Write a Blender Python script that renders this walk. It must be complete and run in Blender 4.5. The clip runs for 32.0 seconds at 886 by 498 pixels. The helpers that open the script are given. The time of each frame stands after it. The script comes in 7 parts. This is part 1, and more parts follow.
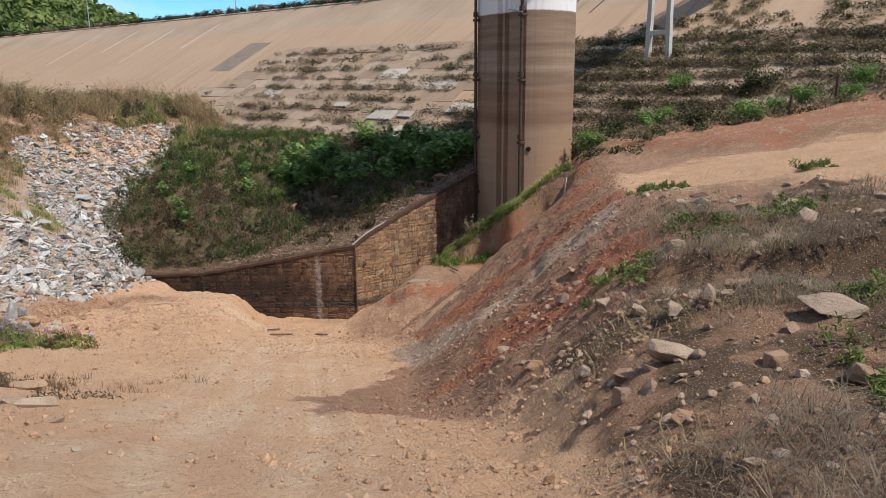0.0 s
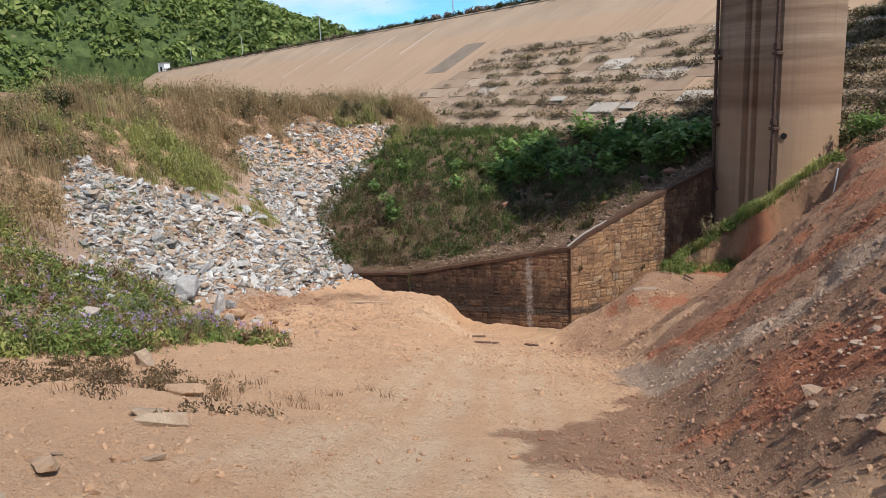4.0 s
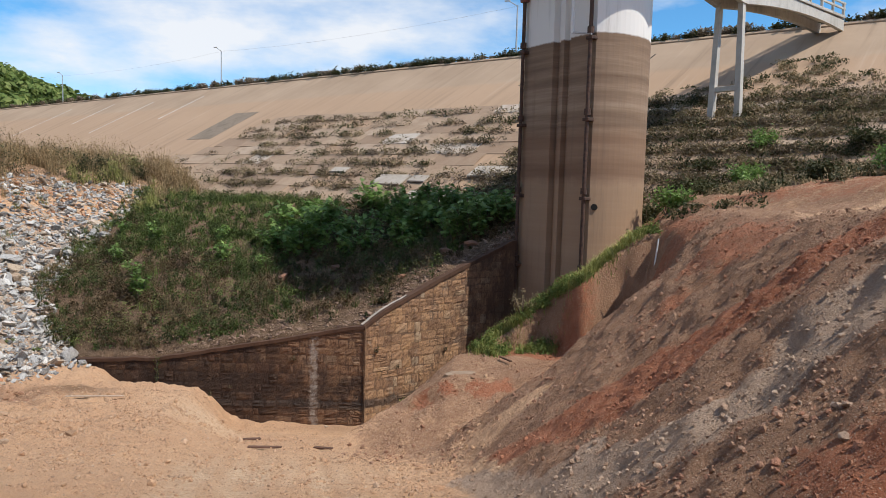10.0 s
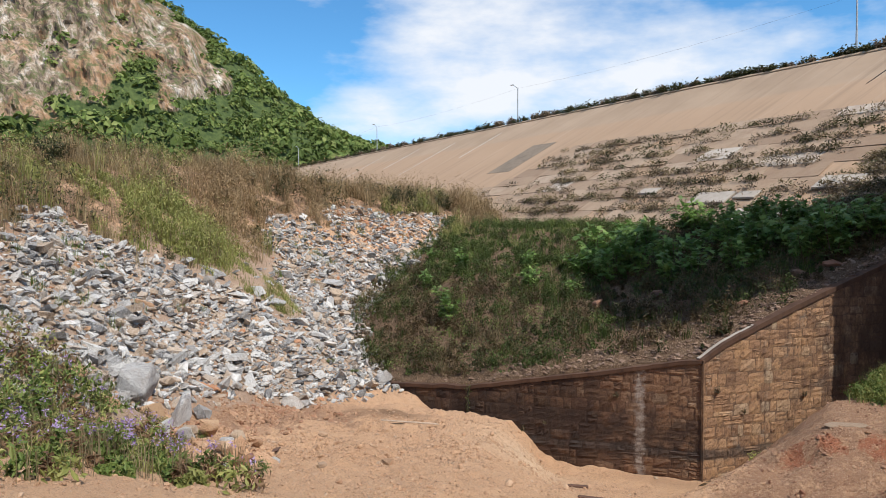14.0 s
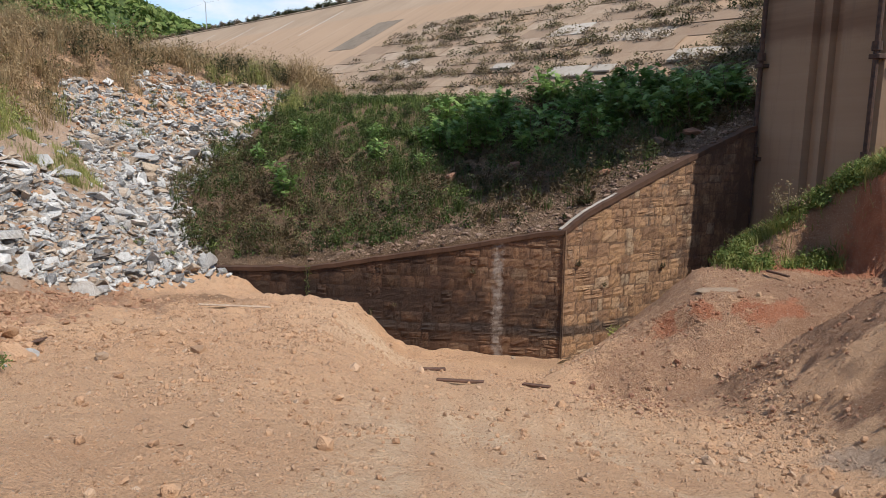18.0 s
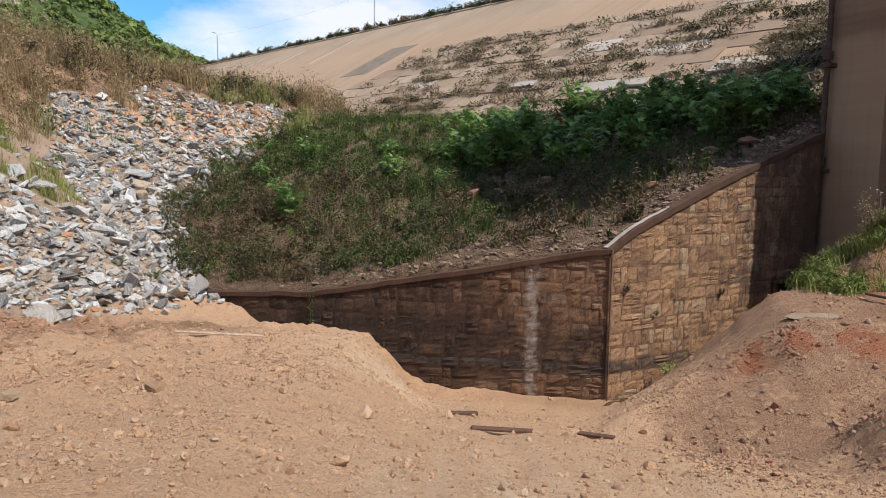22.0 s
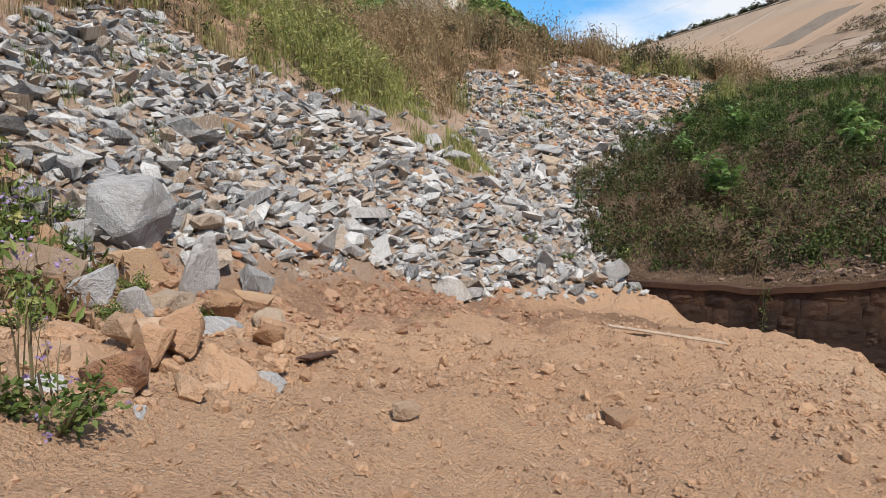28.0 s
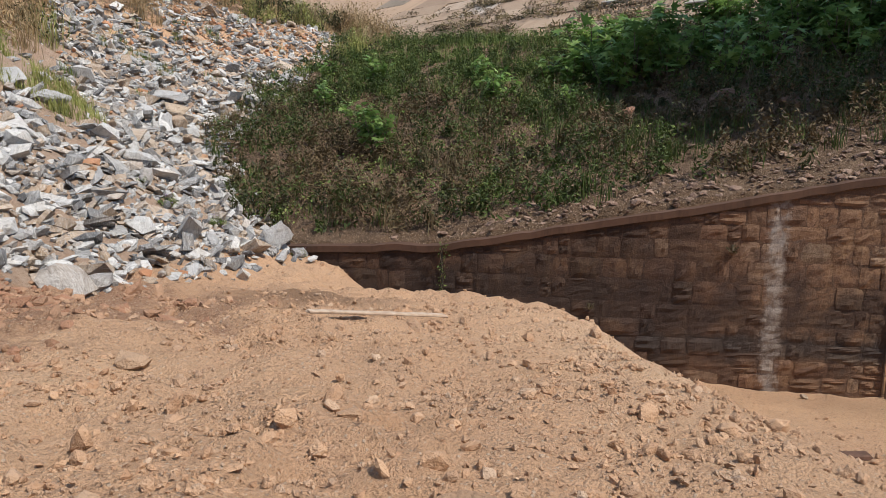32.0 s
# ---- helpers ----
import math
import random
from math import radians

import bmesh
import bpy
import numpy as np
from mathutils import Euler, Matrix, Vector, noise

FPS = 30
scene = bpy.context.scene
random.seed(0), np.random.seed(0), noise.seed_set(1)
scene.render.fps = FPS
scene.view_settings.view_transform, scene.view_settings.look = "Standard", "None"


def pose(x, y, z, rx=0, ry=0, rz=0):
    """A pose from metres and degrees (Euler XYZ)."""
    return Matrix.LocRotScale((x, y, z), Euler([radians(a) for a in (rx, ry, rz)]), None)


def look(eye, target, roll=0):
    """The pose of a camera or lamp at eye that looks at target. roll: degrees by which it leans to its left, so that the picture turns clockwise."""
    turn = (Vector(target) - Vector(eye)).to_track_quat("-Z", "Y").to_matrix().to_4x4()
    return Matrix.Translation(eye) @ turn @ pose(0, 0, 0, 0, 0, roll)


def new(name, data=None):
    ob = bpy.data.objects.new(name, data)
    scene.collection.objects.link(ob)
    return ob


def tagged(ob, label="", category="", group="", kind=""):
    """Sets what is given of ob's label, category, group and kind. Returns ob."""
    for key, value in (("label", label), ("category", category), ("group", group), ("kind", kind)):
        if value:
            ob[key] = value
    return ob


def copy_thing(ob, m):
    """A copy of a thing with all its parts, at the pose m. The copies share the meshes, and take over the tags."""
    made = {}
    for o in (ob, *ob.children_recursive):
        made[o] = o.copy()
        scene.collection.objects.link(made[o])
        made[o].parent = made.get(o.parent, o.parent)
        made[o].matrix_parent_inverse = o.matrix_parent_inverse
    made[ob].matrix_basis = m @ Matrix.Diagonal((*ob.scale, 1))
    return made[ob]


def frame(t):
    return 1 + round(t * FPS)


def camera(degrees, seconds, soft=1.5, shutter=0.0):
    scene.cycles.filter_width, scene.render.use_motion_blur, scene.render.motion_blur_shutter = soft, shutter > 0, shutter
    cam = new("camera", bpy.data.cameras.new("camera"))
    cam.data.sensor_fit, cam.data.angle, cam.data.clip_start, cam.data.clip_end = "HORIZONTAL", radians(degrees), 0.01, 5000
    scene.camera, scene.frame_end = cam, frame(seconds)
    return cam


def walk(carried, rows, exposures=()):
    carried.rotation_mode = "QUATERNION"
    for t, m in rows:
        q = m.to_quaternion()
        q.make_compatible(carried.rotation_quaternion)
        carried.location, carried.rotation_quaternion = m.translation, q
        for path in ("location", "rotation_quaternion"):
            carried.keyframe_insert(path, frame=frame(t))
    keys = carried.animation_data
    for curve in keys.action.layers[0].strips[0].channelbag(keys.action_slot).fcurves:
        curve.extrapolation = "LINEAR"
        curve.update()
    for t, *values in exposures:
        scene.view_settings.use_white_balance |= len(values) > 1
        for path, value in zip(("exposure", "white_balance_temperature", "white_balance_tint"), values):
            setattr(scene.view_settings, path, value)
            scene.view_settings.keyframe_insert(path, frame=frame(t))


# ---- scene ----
cam = camera(61.61, 32.0, 0.8)
PATH = [
    (0, look((12.117, -43.608, 15.049), (10.667, -33.979, 12.772), -0.41)),
    (0.5, look((12.014, -43.074, 14.860), (9.389, -33.739, 12.417), -1.57)),
    (1, look((11.931, -42.589, 14.724), (8.908, -33.398, 12.196), -2.50)),
    (1.5, look((11.833, -42.079, 14.580), (8.564, -32.924, 12.237), -2.76)),
    (2, look((11.660, -41.546, 14.399), (8.220, -32.446, 12.086), -0.56)),
    (2.5, look((11.515, -40.944, 14.191), (7.809, -31.923, 11.980), -1.53)),
    (3, look((11.230, -40.428, 14.013), (7.056, -31.603, 11.848), -1.45)),
    (3.5, look((11.007, -39.898, 13.850), (6.858, -31.045, 11.750), -2.55)),
    (5.5, look((9.036, -38.397, 13.045), (4.955, -29.512, 10.946), -2.37)),
    (6, look((8.623, -37.755, 12.893), (5.045, -28.534, 11.422), -2.21)),
    (6.5, look((8.387, -37.184, 12.713), (6.896, -27.345, 11.730), -1.12)),
    (7, look((8.261, -36.632, 12.574), (6.953, -26.736, 11.985), -1.30)),
    (7.5, look((8.113, -36.080, 12.441), (6.855, -26.164, 12.143), -0.34)),
    (8, look((7.994, -35.569, 12.279), (6.904, -25.629, 12.360), 0.37)),
    (8.5, look((7.696, -35.091, 12.042), (6.591, -25.193, 11.136), 2.47)),
    (9, look((7.614, -34.466, 11.864), (6.516, -24.561, 11.025), 1.69)),
    (9.5, look((7.438, -33.960, 11.668), (6.246, -24.067, 10.828), 1.27)),
    (10, look((7.371, -33.486, 11.450), (6.247, -23.588, 10.582), 1.59)),
    (10.5, look((7.206, -33.012, 11.279), (6.080, -23.121, 10.325), 1.81)),
    (11, look((7.055, -32.564, 11.093), (5.953, -22.660, 10.255), 2.09)),
    (11.5, look((6.908, -32.055, 10.959), (5.763, -22.149, 10.201), 2.41)),
    (12, look((6.702, -31.535, 10.781), (4.830, -21.744, 9.983), 1.52)),
    (12.5, look((6.278, -31.122, 10.614), (2.543, -21.914, 9.492), -0.26)),
    (13, look((5.864, -30.751, 10.466), (1.868, -21.655, 9.334), -0.34)),
    (13.5, look((5.383, -30.435, 10.318), (0.978, -21.529, 9.188), 0.61)),
    (14, look((4.803, -29.942, 10.183), (0.044, -21.154, 9.816), -0.20)),
    (14.5, look((4.585, -29.576, 9.929), (-0.097, -20.748, 9.543), -0.25)),
    (15, look((4.112, -29.087, 9.734), (-0.377, -20.166, 9.215), -0.59)),
    (15.5, look((3.748, -28.628, 9.506), (0.455, -19.240, 8.494), -0.49)),
    (17.5, look((3.299, -26.831, 8.747), (0.443, -17.400, 7.048), 0.32)),
    (18, look((3.269, -26.374, 8.605), (0.479, -16.923, 6.901), 0.72)),
    (18.5, look((2.996, -25.997, 8.416), (0.164, -16.552, 6.749), 0.64)),
    (19, look((2.817, -25.601, 8.258), (-0.085, -16.181, 6.576), 0.54)),
    (19.5, look((2.589, -25.178, 8.113), (-0.590, -15.844, 6.447), 0.29)),
    (20, look((2.402, -24.750, 8.026), (-0.891, -15.417, 6.592), -0.16)),
    (20.5, look((2.341, -24.311, 7.919), (-0.874, -14.921, 6.701), -0.59)),
    (21, look((2.128, -23.749, 7.760), (-0.950, -14.314, 6.529), 0.17)),
    (21.5, look((2.065, -23.416, 7.614), (-0.899, -13.941, 6.410), 0.68)),
    (22, look((1.795, -23.024, 7.454), (-1.156, -13.545, 6.253), 0.72)),
    (22.5, look((1.602, -22.628, 7.341), (-1.383, -13.157, 6.162), 0.70)),
    (23, look((1.373, -22.246, 7.228), (-1.722, -12.811, 6.044), 0.64)),
    (23.5, look((1.079, -21.855, 7.113), (-2.153, -12.497, 5.705), 0.29)),
    (24, look((0.895, -21.423, 6.962), (-2.363, -12.074, 5.557), 0.47)),
    (24.5, look((0.657, -21.022, 6.819), (-2.842, -11.763, 5.392), 0.01)),
    (25, look((0.532, -20.610, 6.698), (-2.950, -11.350, 5.242), -0.19)),
    (25.5, look((0.308, -20.260, 6.566), (-3.072, -10.962, 5.112), -0.05)),
    (26, look((-0.033, -19.937, 6.461), (-4.607, -11.169, 4.974), 0.56)),
    (26.5, look((-0.465, -19.733, 6.385), (-7.011, -12.324, 4.880), -0.07)),
    (28.5, look((-2.309, -19.527, 6.348), (-9.503, -12.692, 5.113), -0.26)),
    (29, look((-2.744, -19.292, 6.273), (-9.892, -12.409, 5.033), -0.30)),
    (29.5, look((-3.193, -19.011, 6.197), (-9.630, -11.507, 4.692), 0.09)),
    (30, look((-3.447, -18.608, 6.086), (-9.166, -10.577, 4.411), -0.49)),
    (30.5, look((-3.736, -18.291, 6.066), (-9.372, -10.200, 4.403), -1.13)),
    (31, look((-4.122, -17.964, 6.005), (-9.349, -9.608, 4.314), -1.19)),
    (31.5, look((-4.362, -17.580, 5.927), (-8.152, -8.492, 4.180), -0.20)),
    (32, look((-4.503, -17.288, 5.907), (-7.442, -7.887, 4.177), 0.22)),
]
walk(cam, PATH, [(0, -0.04), (3, 0.06), (6, 0.0), (7, -0.08), (9, -0.06), (12, 0.02), (20, 0.04), (26, 0.08), (29, -0.04), (32, 0.1)])

# ---- world, sun, exposure ----
SUN_AZ, SUN_EL = radians(-17), radians(55)      # azimuth measured from +x towards +y
world = bpy.data.worlds.new("world")
scene.world = world
world.use_nodes = True
wt = world.node_tree
wt.nodes.clear()
w_out = wt.nodes.new("ShaderNodeOutputWorld")
w_bg = wt.nodes.new("ShaderNodeBackground")
w_sky = wt.nodes.new("ShaderNodeTexSky")
w_sky.sky_type = "NISHITA"
w_sky.sun_disc = False
w_sky.sun_elevation = SUN_EL
w_sky.sun_rotation = math.pi / 2 - SUN_AZ
w_sky.air_density, w_sky.dust_density, w_sky.ozone_density = 1.0, 0.1, 4.0
w_sky.altitude = 1500
w_tc = wt.nodes.new("ShaderNodeTexCoord")
w_map = wt.nodes.new("ShaderNodeMapping")
w_map.inputs["Scale"].default_value = (1.0, 1.0, 2.6)
w_map.inputs["Location"].default_value = (0.35, 0.1, 0.25)
w_n = wt.nodes.new("ShaderNodeTexNoise")
w_n.inputs["Scale"].default_value = 2.3
w_n.inputs["Detail"].default_value = 7
w_n.inputs["Roughness"].default_value = 0.55
w_r = wt.nodes.new("ShaderNodeValToRGB")
w_r.color_ramp.elements[0].position, w_r.color_ramp.elements[0].color = 0.47, (0, 0, 0, 1)
w_r.color_ramp.elements[1].position, w_r.color_ramp.elements[1].color = 0.63, (0.92, 0.92, 0.92, 1)
w_mix = wt.nodes.new("ShaderNodeMixRGB")
w_mix.inputs["Color2"].default_value = (10.4, 10.6, 11.0, 1)
wt.links.new(w_tc.outputs["Generated"], w_map.inputs["Vector"])
wt.links.new(w_map.outputs["Vector"], w_n.inputs["Vector"])
wt.links.new(w_n.outputs["Fac"], w_r.inputs["Fac"])
wt.links.new(w_r.outputs["Color"], w_mix.inputs["Fac"])
w_tint = wt.nodes.new("ShaderNodeMixRGB")
w_tint.blend_type = "MULTIPLY"
w_tint.inputs["Fac"].default_value = 1.0
w_tint.inputs["Color2"].default_value = (0.95, 1.66, 1.9, 1)
wt.links.new(w_sky.outputs["Color"], w_tint.inputs["Color1"])
wt.links.new(w_tint.outputs["Color"], w_mix.inputs["Color1"])
wt.links.new(w_mix.outputs["Color"], w_bg.inputs["Color"])
wt.links.new(w_bg.outputs["Background"], w_out.inputs["Surface"])
w_bg.inputs["Strength"].default_value = 0.09

sun_data = bpy.data.lights.new("sun", "SUN")
sun_data.energy, sun_data.angle, sun_data.color = 5.0, radians(0.55), (1.0, 0.93, 0.84)
sun = new("sun", sun_data)
sd = Vector((math.cos(SUN_EL) * math.cos(SUN_AZ), math.cos(SUN_EL) * math.sin(SUN_AZ), math.sin(SUN_EL)))
sun.matrix_world = look(sd * 200, (0, 0, 0))

# ---- materials ----


class Nodes:
    """A small wrapper to write node materials briefly."""

    def __init__(self, name, rough=0.85, spec=0.3):
        self.m = bpy.data.materials.new(name)
        self.m.use_nodes = True
        self.t = self.m.node_tree
        self.b = self.t.nodes["Principled BSDF"]
        self.b.inputs["Roughness"].default_value = rough
        self.b.inputs["Specular IOR Level"].default_value = spec

    def n(self, kind, **inp):
        nd = self.t.nodes.new(kind)
        for k, v in inp.items():
            key = k.replace("_", " ")
            if hasattr(v, "is_output"):
                self.t.links.new(v, nd.inputs[key])
            else:
                nd.inputs[key].default_value = v
        return nd

    def pos(self):
        return self.n("ShaderNodeNewGeometry").outputs["Position"]

    def obj(self):
        return self.n("ShaderNodeTexCoord").outputs["Object"]

    def rand(self):
        return self.n("ShaderNodeObjectInfo").outputs["Random"]

    def island(self):
        return self.n("ShaderNodeNewGeometry").outputs["Random Per Island"]

    def noise(self, vec, scale, detail=5, rough=0.6, dist=0.0):
        return self.n("ShaderNodeTexNoise", Vector=vec, Scale=scale, Detail=detail, Roughness=rough, Distortion=dist).outputs["Fac"]

    def scaled(self, vec, s, loc=(0, 0, 0), rot=(0, 0, 0)):
        return self.n("ShaderNodeMapping", Vector=vec, Scale=s, Location=loc, Rotation=rot).outputs["Vector"]

    def ramp(self, fac, stops):
        nd = self.n("ShaderNodeValToRGB", Fac=fac)
        r = nd.color_ramp
        while len(r.elements) < len(stops):
            r.elements.new(0.5)
        for e, (p, c) in zip(r.elements, stops):
            e.position = p
            e.color = (*c, 1) if len(c) == 3 else c
        return nd.outputs["Color"]

    def step(self, fac, a, b):
        nd = self.n("ShaderNodeMapRange", Value=fac)
        nd.inputs["From Min"].default_value, nd.inputs["From Max"].default_value = a, b
        return nd.outputs["Result"]

    def mix(self, fac, a, b, mode="MIX"):
        nd = self.t.nodes.new("ShaderNodeMixRGB")
        nd.blend_type = mode
        for k, v in (("Fac", fac), ("Color1", a), ("Color2", b)):
            if hasattr(v, "is_output"):
                self.t.links.new(v, nd.inputs[k])
            else:
                nd.inputs[k].default_value = (*v, 1) if isinstance(v, tuple) and len(v) == 3 else v
        return nd.outputs["Color"]

    def math(self, op, a, b=0.0):
        nd = self.t.nodes.new("ShaderNodeMath")
        nd.operation = op
        for i, v in enumerate((a, b)):
            if hasattr(v, "is_output"):
                self.t.links.new(v, nd.inputs[i])
            else:
                nd.inputs[i].default_value = v
        return nd.outputs[0]

    def attr(self, name):
        nd = self.t.nodes.new("ShaderNodeAttribute")
        nd.attribute_name = name
        return nd.outputs["Fac"]

    def sep(self, vec):
        return self.n("ShaderNodeSeparateXYZ", Vector=vec).outputs

    def done(self, color, bump=None, strength=0.4, dist=0.02, rough=None):
        self.t.links.new(color, self.b.inputs["Base Color"])
        if bump is not None:
            bn = self.n("ShaderNodeBump", Height=bump, Strength=strength, Distance=dist)
            self.t.links.new(bn.outputs["Normal"], self.b.inputs["Normal"])
        if rough is not None:
            self.t.links.new(rough, self.b.inputs["Roughness"])
        return self.m


def soil_material():
    m = Nodes("soil", 0.95, 0.15)
    p = m.pos()
    big, mid, fine, grit = m.noise(p, 0.25, 4), m.noise(p, 1.7, 6, 0.65), m.noise(p, 9, 5, 0.7), m.noise(p, 45, 4, 0.7)
    tan = m.ramp(big, [(0.3, (0.62, 0.372, 0.218)), (0.7, (0.74, 0.49, 0.305))])
    tan = m.mix(m.step(mid, 0.35, 0.7), tan, (0.64, 0.40, 0.245))
    tan = m.mix(m.math("MULTIPLY", m.attr("pale"), m.step(fine, 0.3, 0.6)), tan, (0.76, 0.58, 0.40))
    red = m.ramp(mid, [(0.3, (0.30, 0.10, 0.052)), (0.7, (0.46, 0.19, 0.105))])
    brown = m.ramp(mid, [(0.3, (0.26, 0.145, 0.088)), (0.7, (0.41, 0.245, 0.155))])
    grey = m.ramp(mid, [(0.3, (0.38, 0.265, 0.19)), (0.7, (0.52, 0.385, 0.285))])
    litter = m.ramp(mid, [(0.3, (0.07, 0.045, 0.028)), (0.7, (0.18, 0.118, 0.075))])
    edge = m.math("MULTIPLY", m.math("SUBTRACT", fine, 0.5), 0.9)
    edge = m.math("ADD", edge, m.math("MULTIPLY", m.math("SUBTRACT", mid, 0.5), 0.9))
    c = tan
    for name, col in (("brown", brown), ("red", red), ("grey", grey), ("litter", litter)):
        c = m.mix(m.step(m.math("ADD", m.attr(name), edge), 0.35, 0.65), c, col)
    pebble = m.n("ShaderNodeTexVoronoi", Vector=p, Scale=26.0)
    speck = m.step(pebble.outputs["Distance"], 0.34, 0.22)
    tone = m.sep(pebble.outputs["Color"])
    loose = m.step(mid, 0.40, 0.62)
    c = m.mix(m.math("MULTIPLY", m.math("MULTIPLY", speck, m.step(tone[0], 0.62, 0.8)), 0.75), c, (0.66, 0.52, 0.39))
    c = m.mix(m.math("MULTIPLY", m.math("MULTIPLY", speck, m.step(tone[1], 0.7, 0.85)), m.math("MULTIPLY", loose, 0.8)), c, (0.22, 0.115, 0.065))
    c = m.mix(m.step(grit, 0.56, 0.72), c, (0.62, 0.47, 0.34))
    # lows of the bump noises are darkened, crevice shade painted into the colour
    c = m.mix(m.math("MULTIPLY", m.step(grit, 0.45, 0.30), 0.6), c, (0.13, 0.07, 0.04))
    c = m.mix(m.math("MULTIPLY", m.step(fine, 0.44, 0.32), 0.38), c, (0.20, 0.11, 0.062))
    c = m.mix(m.math("MULTIPLY", m.attr("damp"), 0.75), c, (0.19, 0.115, 0.07))
    lump = m.noise(p, 21, 3, 0.6)
    h = m.math("ADD", m.math("MULTIPLY", fine, 0.7), m.math("MULTIPLY", grit, 0.4))
    grain = m.noise(p, 130, 3, 0.7)
    # the lows of the grain get the same painted shade
    c = m.mix(m.math("MULTIPLY", m.step(grain, 0.50, 0.38), 0.3), c, (0.22, 0.125, 0.075))
    h = m.math("ADD", h, m.math("MULTIPLY", lump, 0.4))
    h = m.math("ADD", h, m.math("MULTIPLY", speck, 0.07))
    h = m.math("ADD", h, m.math("MULTIPLY", grain, 0.14))
    return m.done(c, h, 1.0, 0.13)


def rock_material(name, dark, light, warm, warm_share=0.3, island=True, band=True, stain=1.7, soak=0.5):
    m = Nodes(name, 0.8, 0.35)
    o = m.pos()
    r = m.island() if island else m.rand()
    base = m.ramp(r, [(0.0, dark), (0.45, tuple((a + b) / 2 for a, b in zip(dark, light))), (1.0, light)])
    r2 = m.math("FRACT", m.math("MULTIPLY", r, 17.31))
    base = m.mix(m.math("MULTIPLY", m.step(r2, 1 - warm_share - 0.1, 1 - warm_share + 0.05), 0.75), base, warm)
    n1, n2, n3 = m.noise(o, 5, 6, 0.65), m.noise(o, 40, 4, 0.7), m.noise(o, 16, 5, 0.7)
    if band:
        turn = m.n("ShaderNodeVectorRotate", Vector=o, Angle=m.math("MULTIPLY", r, 6.0))
        s = m.noise(m.scaled(turn.outputs["Vector"], (4, 22, 4)), 1.3, 6, 0.75, 1.2)
        base = m.mix(m.math("MULTIPLY", m.step(s, 0.50, 0.64), 0.4), base, tuple(min(0.8, v * 1.2 + 0.05) for v in light))
        base = m.mix(m.math("MULTIPLY", m.step(s, 0.46, 0.36), 0.5), base, tuple(v * 0.6 for v in dark))
        base = m.mix(m.math("MULTIPLY", m.step(n3, 0.56, 0.66), 0.4), base, tuple(v * 0.7 for v in dark))
    n0 = m.noise(o, stain, 4, 0.6)
    base = m.mix(m.math("MULTIPLY", m.step(n0, 0.50, 0.68), 0.28 if band else soak), base, tuple(v * 0.65 for v in warm))
    base = m.mix(m.math("MULTIPLY", m.step(n1, 0.54, 0.72), 0.28 if band else 0.45), base, (0.30, 0.22, 0.15))
    base = m.mix(m.math("MULTIPLY", m.step(n2, 0.6, 0.75), 0.35), base, (0.12, 0.11, 0.10))
    return m.done(base, m.math("ADD", m.math("ADD", n1, m.math("MULTIPLY", n3, 0.6)), m.math("MULTIPLY", n2, 0.4)), 0.9, 0.06)


def concrete_material(name, c1, c2, streak=0.5, scale=1.0):
    m = Nodes(name, 0.88, 0.25)
    p = m.pos()
    a, b, f = m.noise(p, 0.35 * scale, 5), m.noise(p, 3.0 * scale, 6, 0.65), m.noise(p, 30 * scale, 4, 0.7)
    c = m.ramp(a, [(0.3, c1), (0.7, c2)])
    c = m.mix(m.math("MULTIPLY", m.step(b, 0.5, 0.75), 0.4), c, tuple(v * 0.6 for v in c1))
    st = m.noise(m.scaled(p, (1.6, 1.6, 0.12)), 1.2, 5, 0.65)
    c = m.mix(m.math("MULTIPLY", m.step(st, 0.5, 0.72), streak), c, tuple(v * 0.42 for v in c1))
    c = m.mix(m.math("MULTIPLY", m.step(f, 0.55, 0.8), 0.3), c, tuple(min(0.8, v * 1.25) for v in c2))
    return m.done(c, m.math("ADD", b, m.math("MULTIPLY", f, 0.3)), 0.25, 0.02)


def dam_material():
    """Pale upstream slab: tan silt lower down, run-off streaks down the slope."""
    m = Nodes("dam_concrete", 0.9, 0.2)
    p = m.pos()
    al = m.scaled(p, (1, 1, 1), (0, 0, 0), (0, 0, radians(-147.6)))
    a, b, f = m.noise(p, 0.12, 5), m.noise(p, 1.1, 6, 0.65), m.noise(p, 14, 4, 0.7)
    st = m.noise(m.scaled(al, (1.6, 0.07, 0.07)), 0.8, 6, 0.6)
    c = m.ramp(a, [(0.3, (0.31, 0.225, 0.155)), (0.7, (0.41, 0.305, 0.215))])
    low = m.step(m.math("ADD", m.sep(p)[2], m.math("MULTIPLY", b, 0.6)), 21.6, 21.2)
    c = m.mix(m.math("MULTIPLY", low, 0.7), c, (0.40, 0.27, 0.175))
    c = m.mix(m.math("MULTIPLY", m.step(st, 0.55, 0.75), 0.6), c, (0.20, 0.145, 0.10))
    c = m.mix(m.math("MULTIPLY", m.step(st, 0.42, 0.3), 0.35), c, (0.48, 0.38, 0.29))
    c = m.mix(m.math("MULTIPLY", m.step(b, 0.55, 0.75), 0.3), c, (0.30, 0.225, 0.16))
    return m.done(c, m.math("ADD", b, m.math("MULTIPLY", f, 0.3)), 0.2, 0.03)


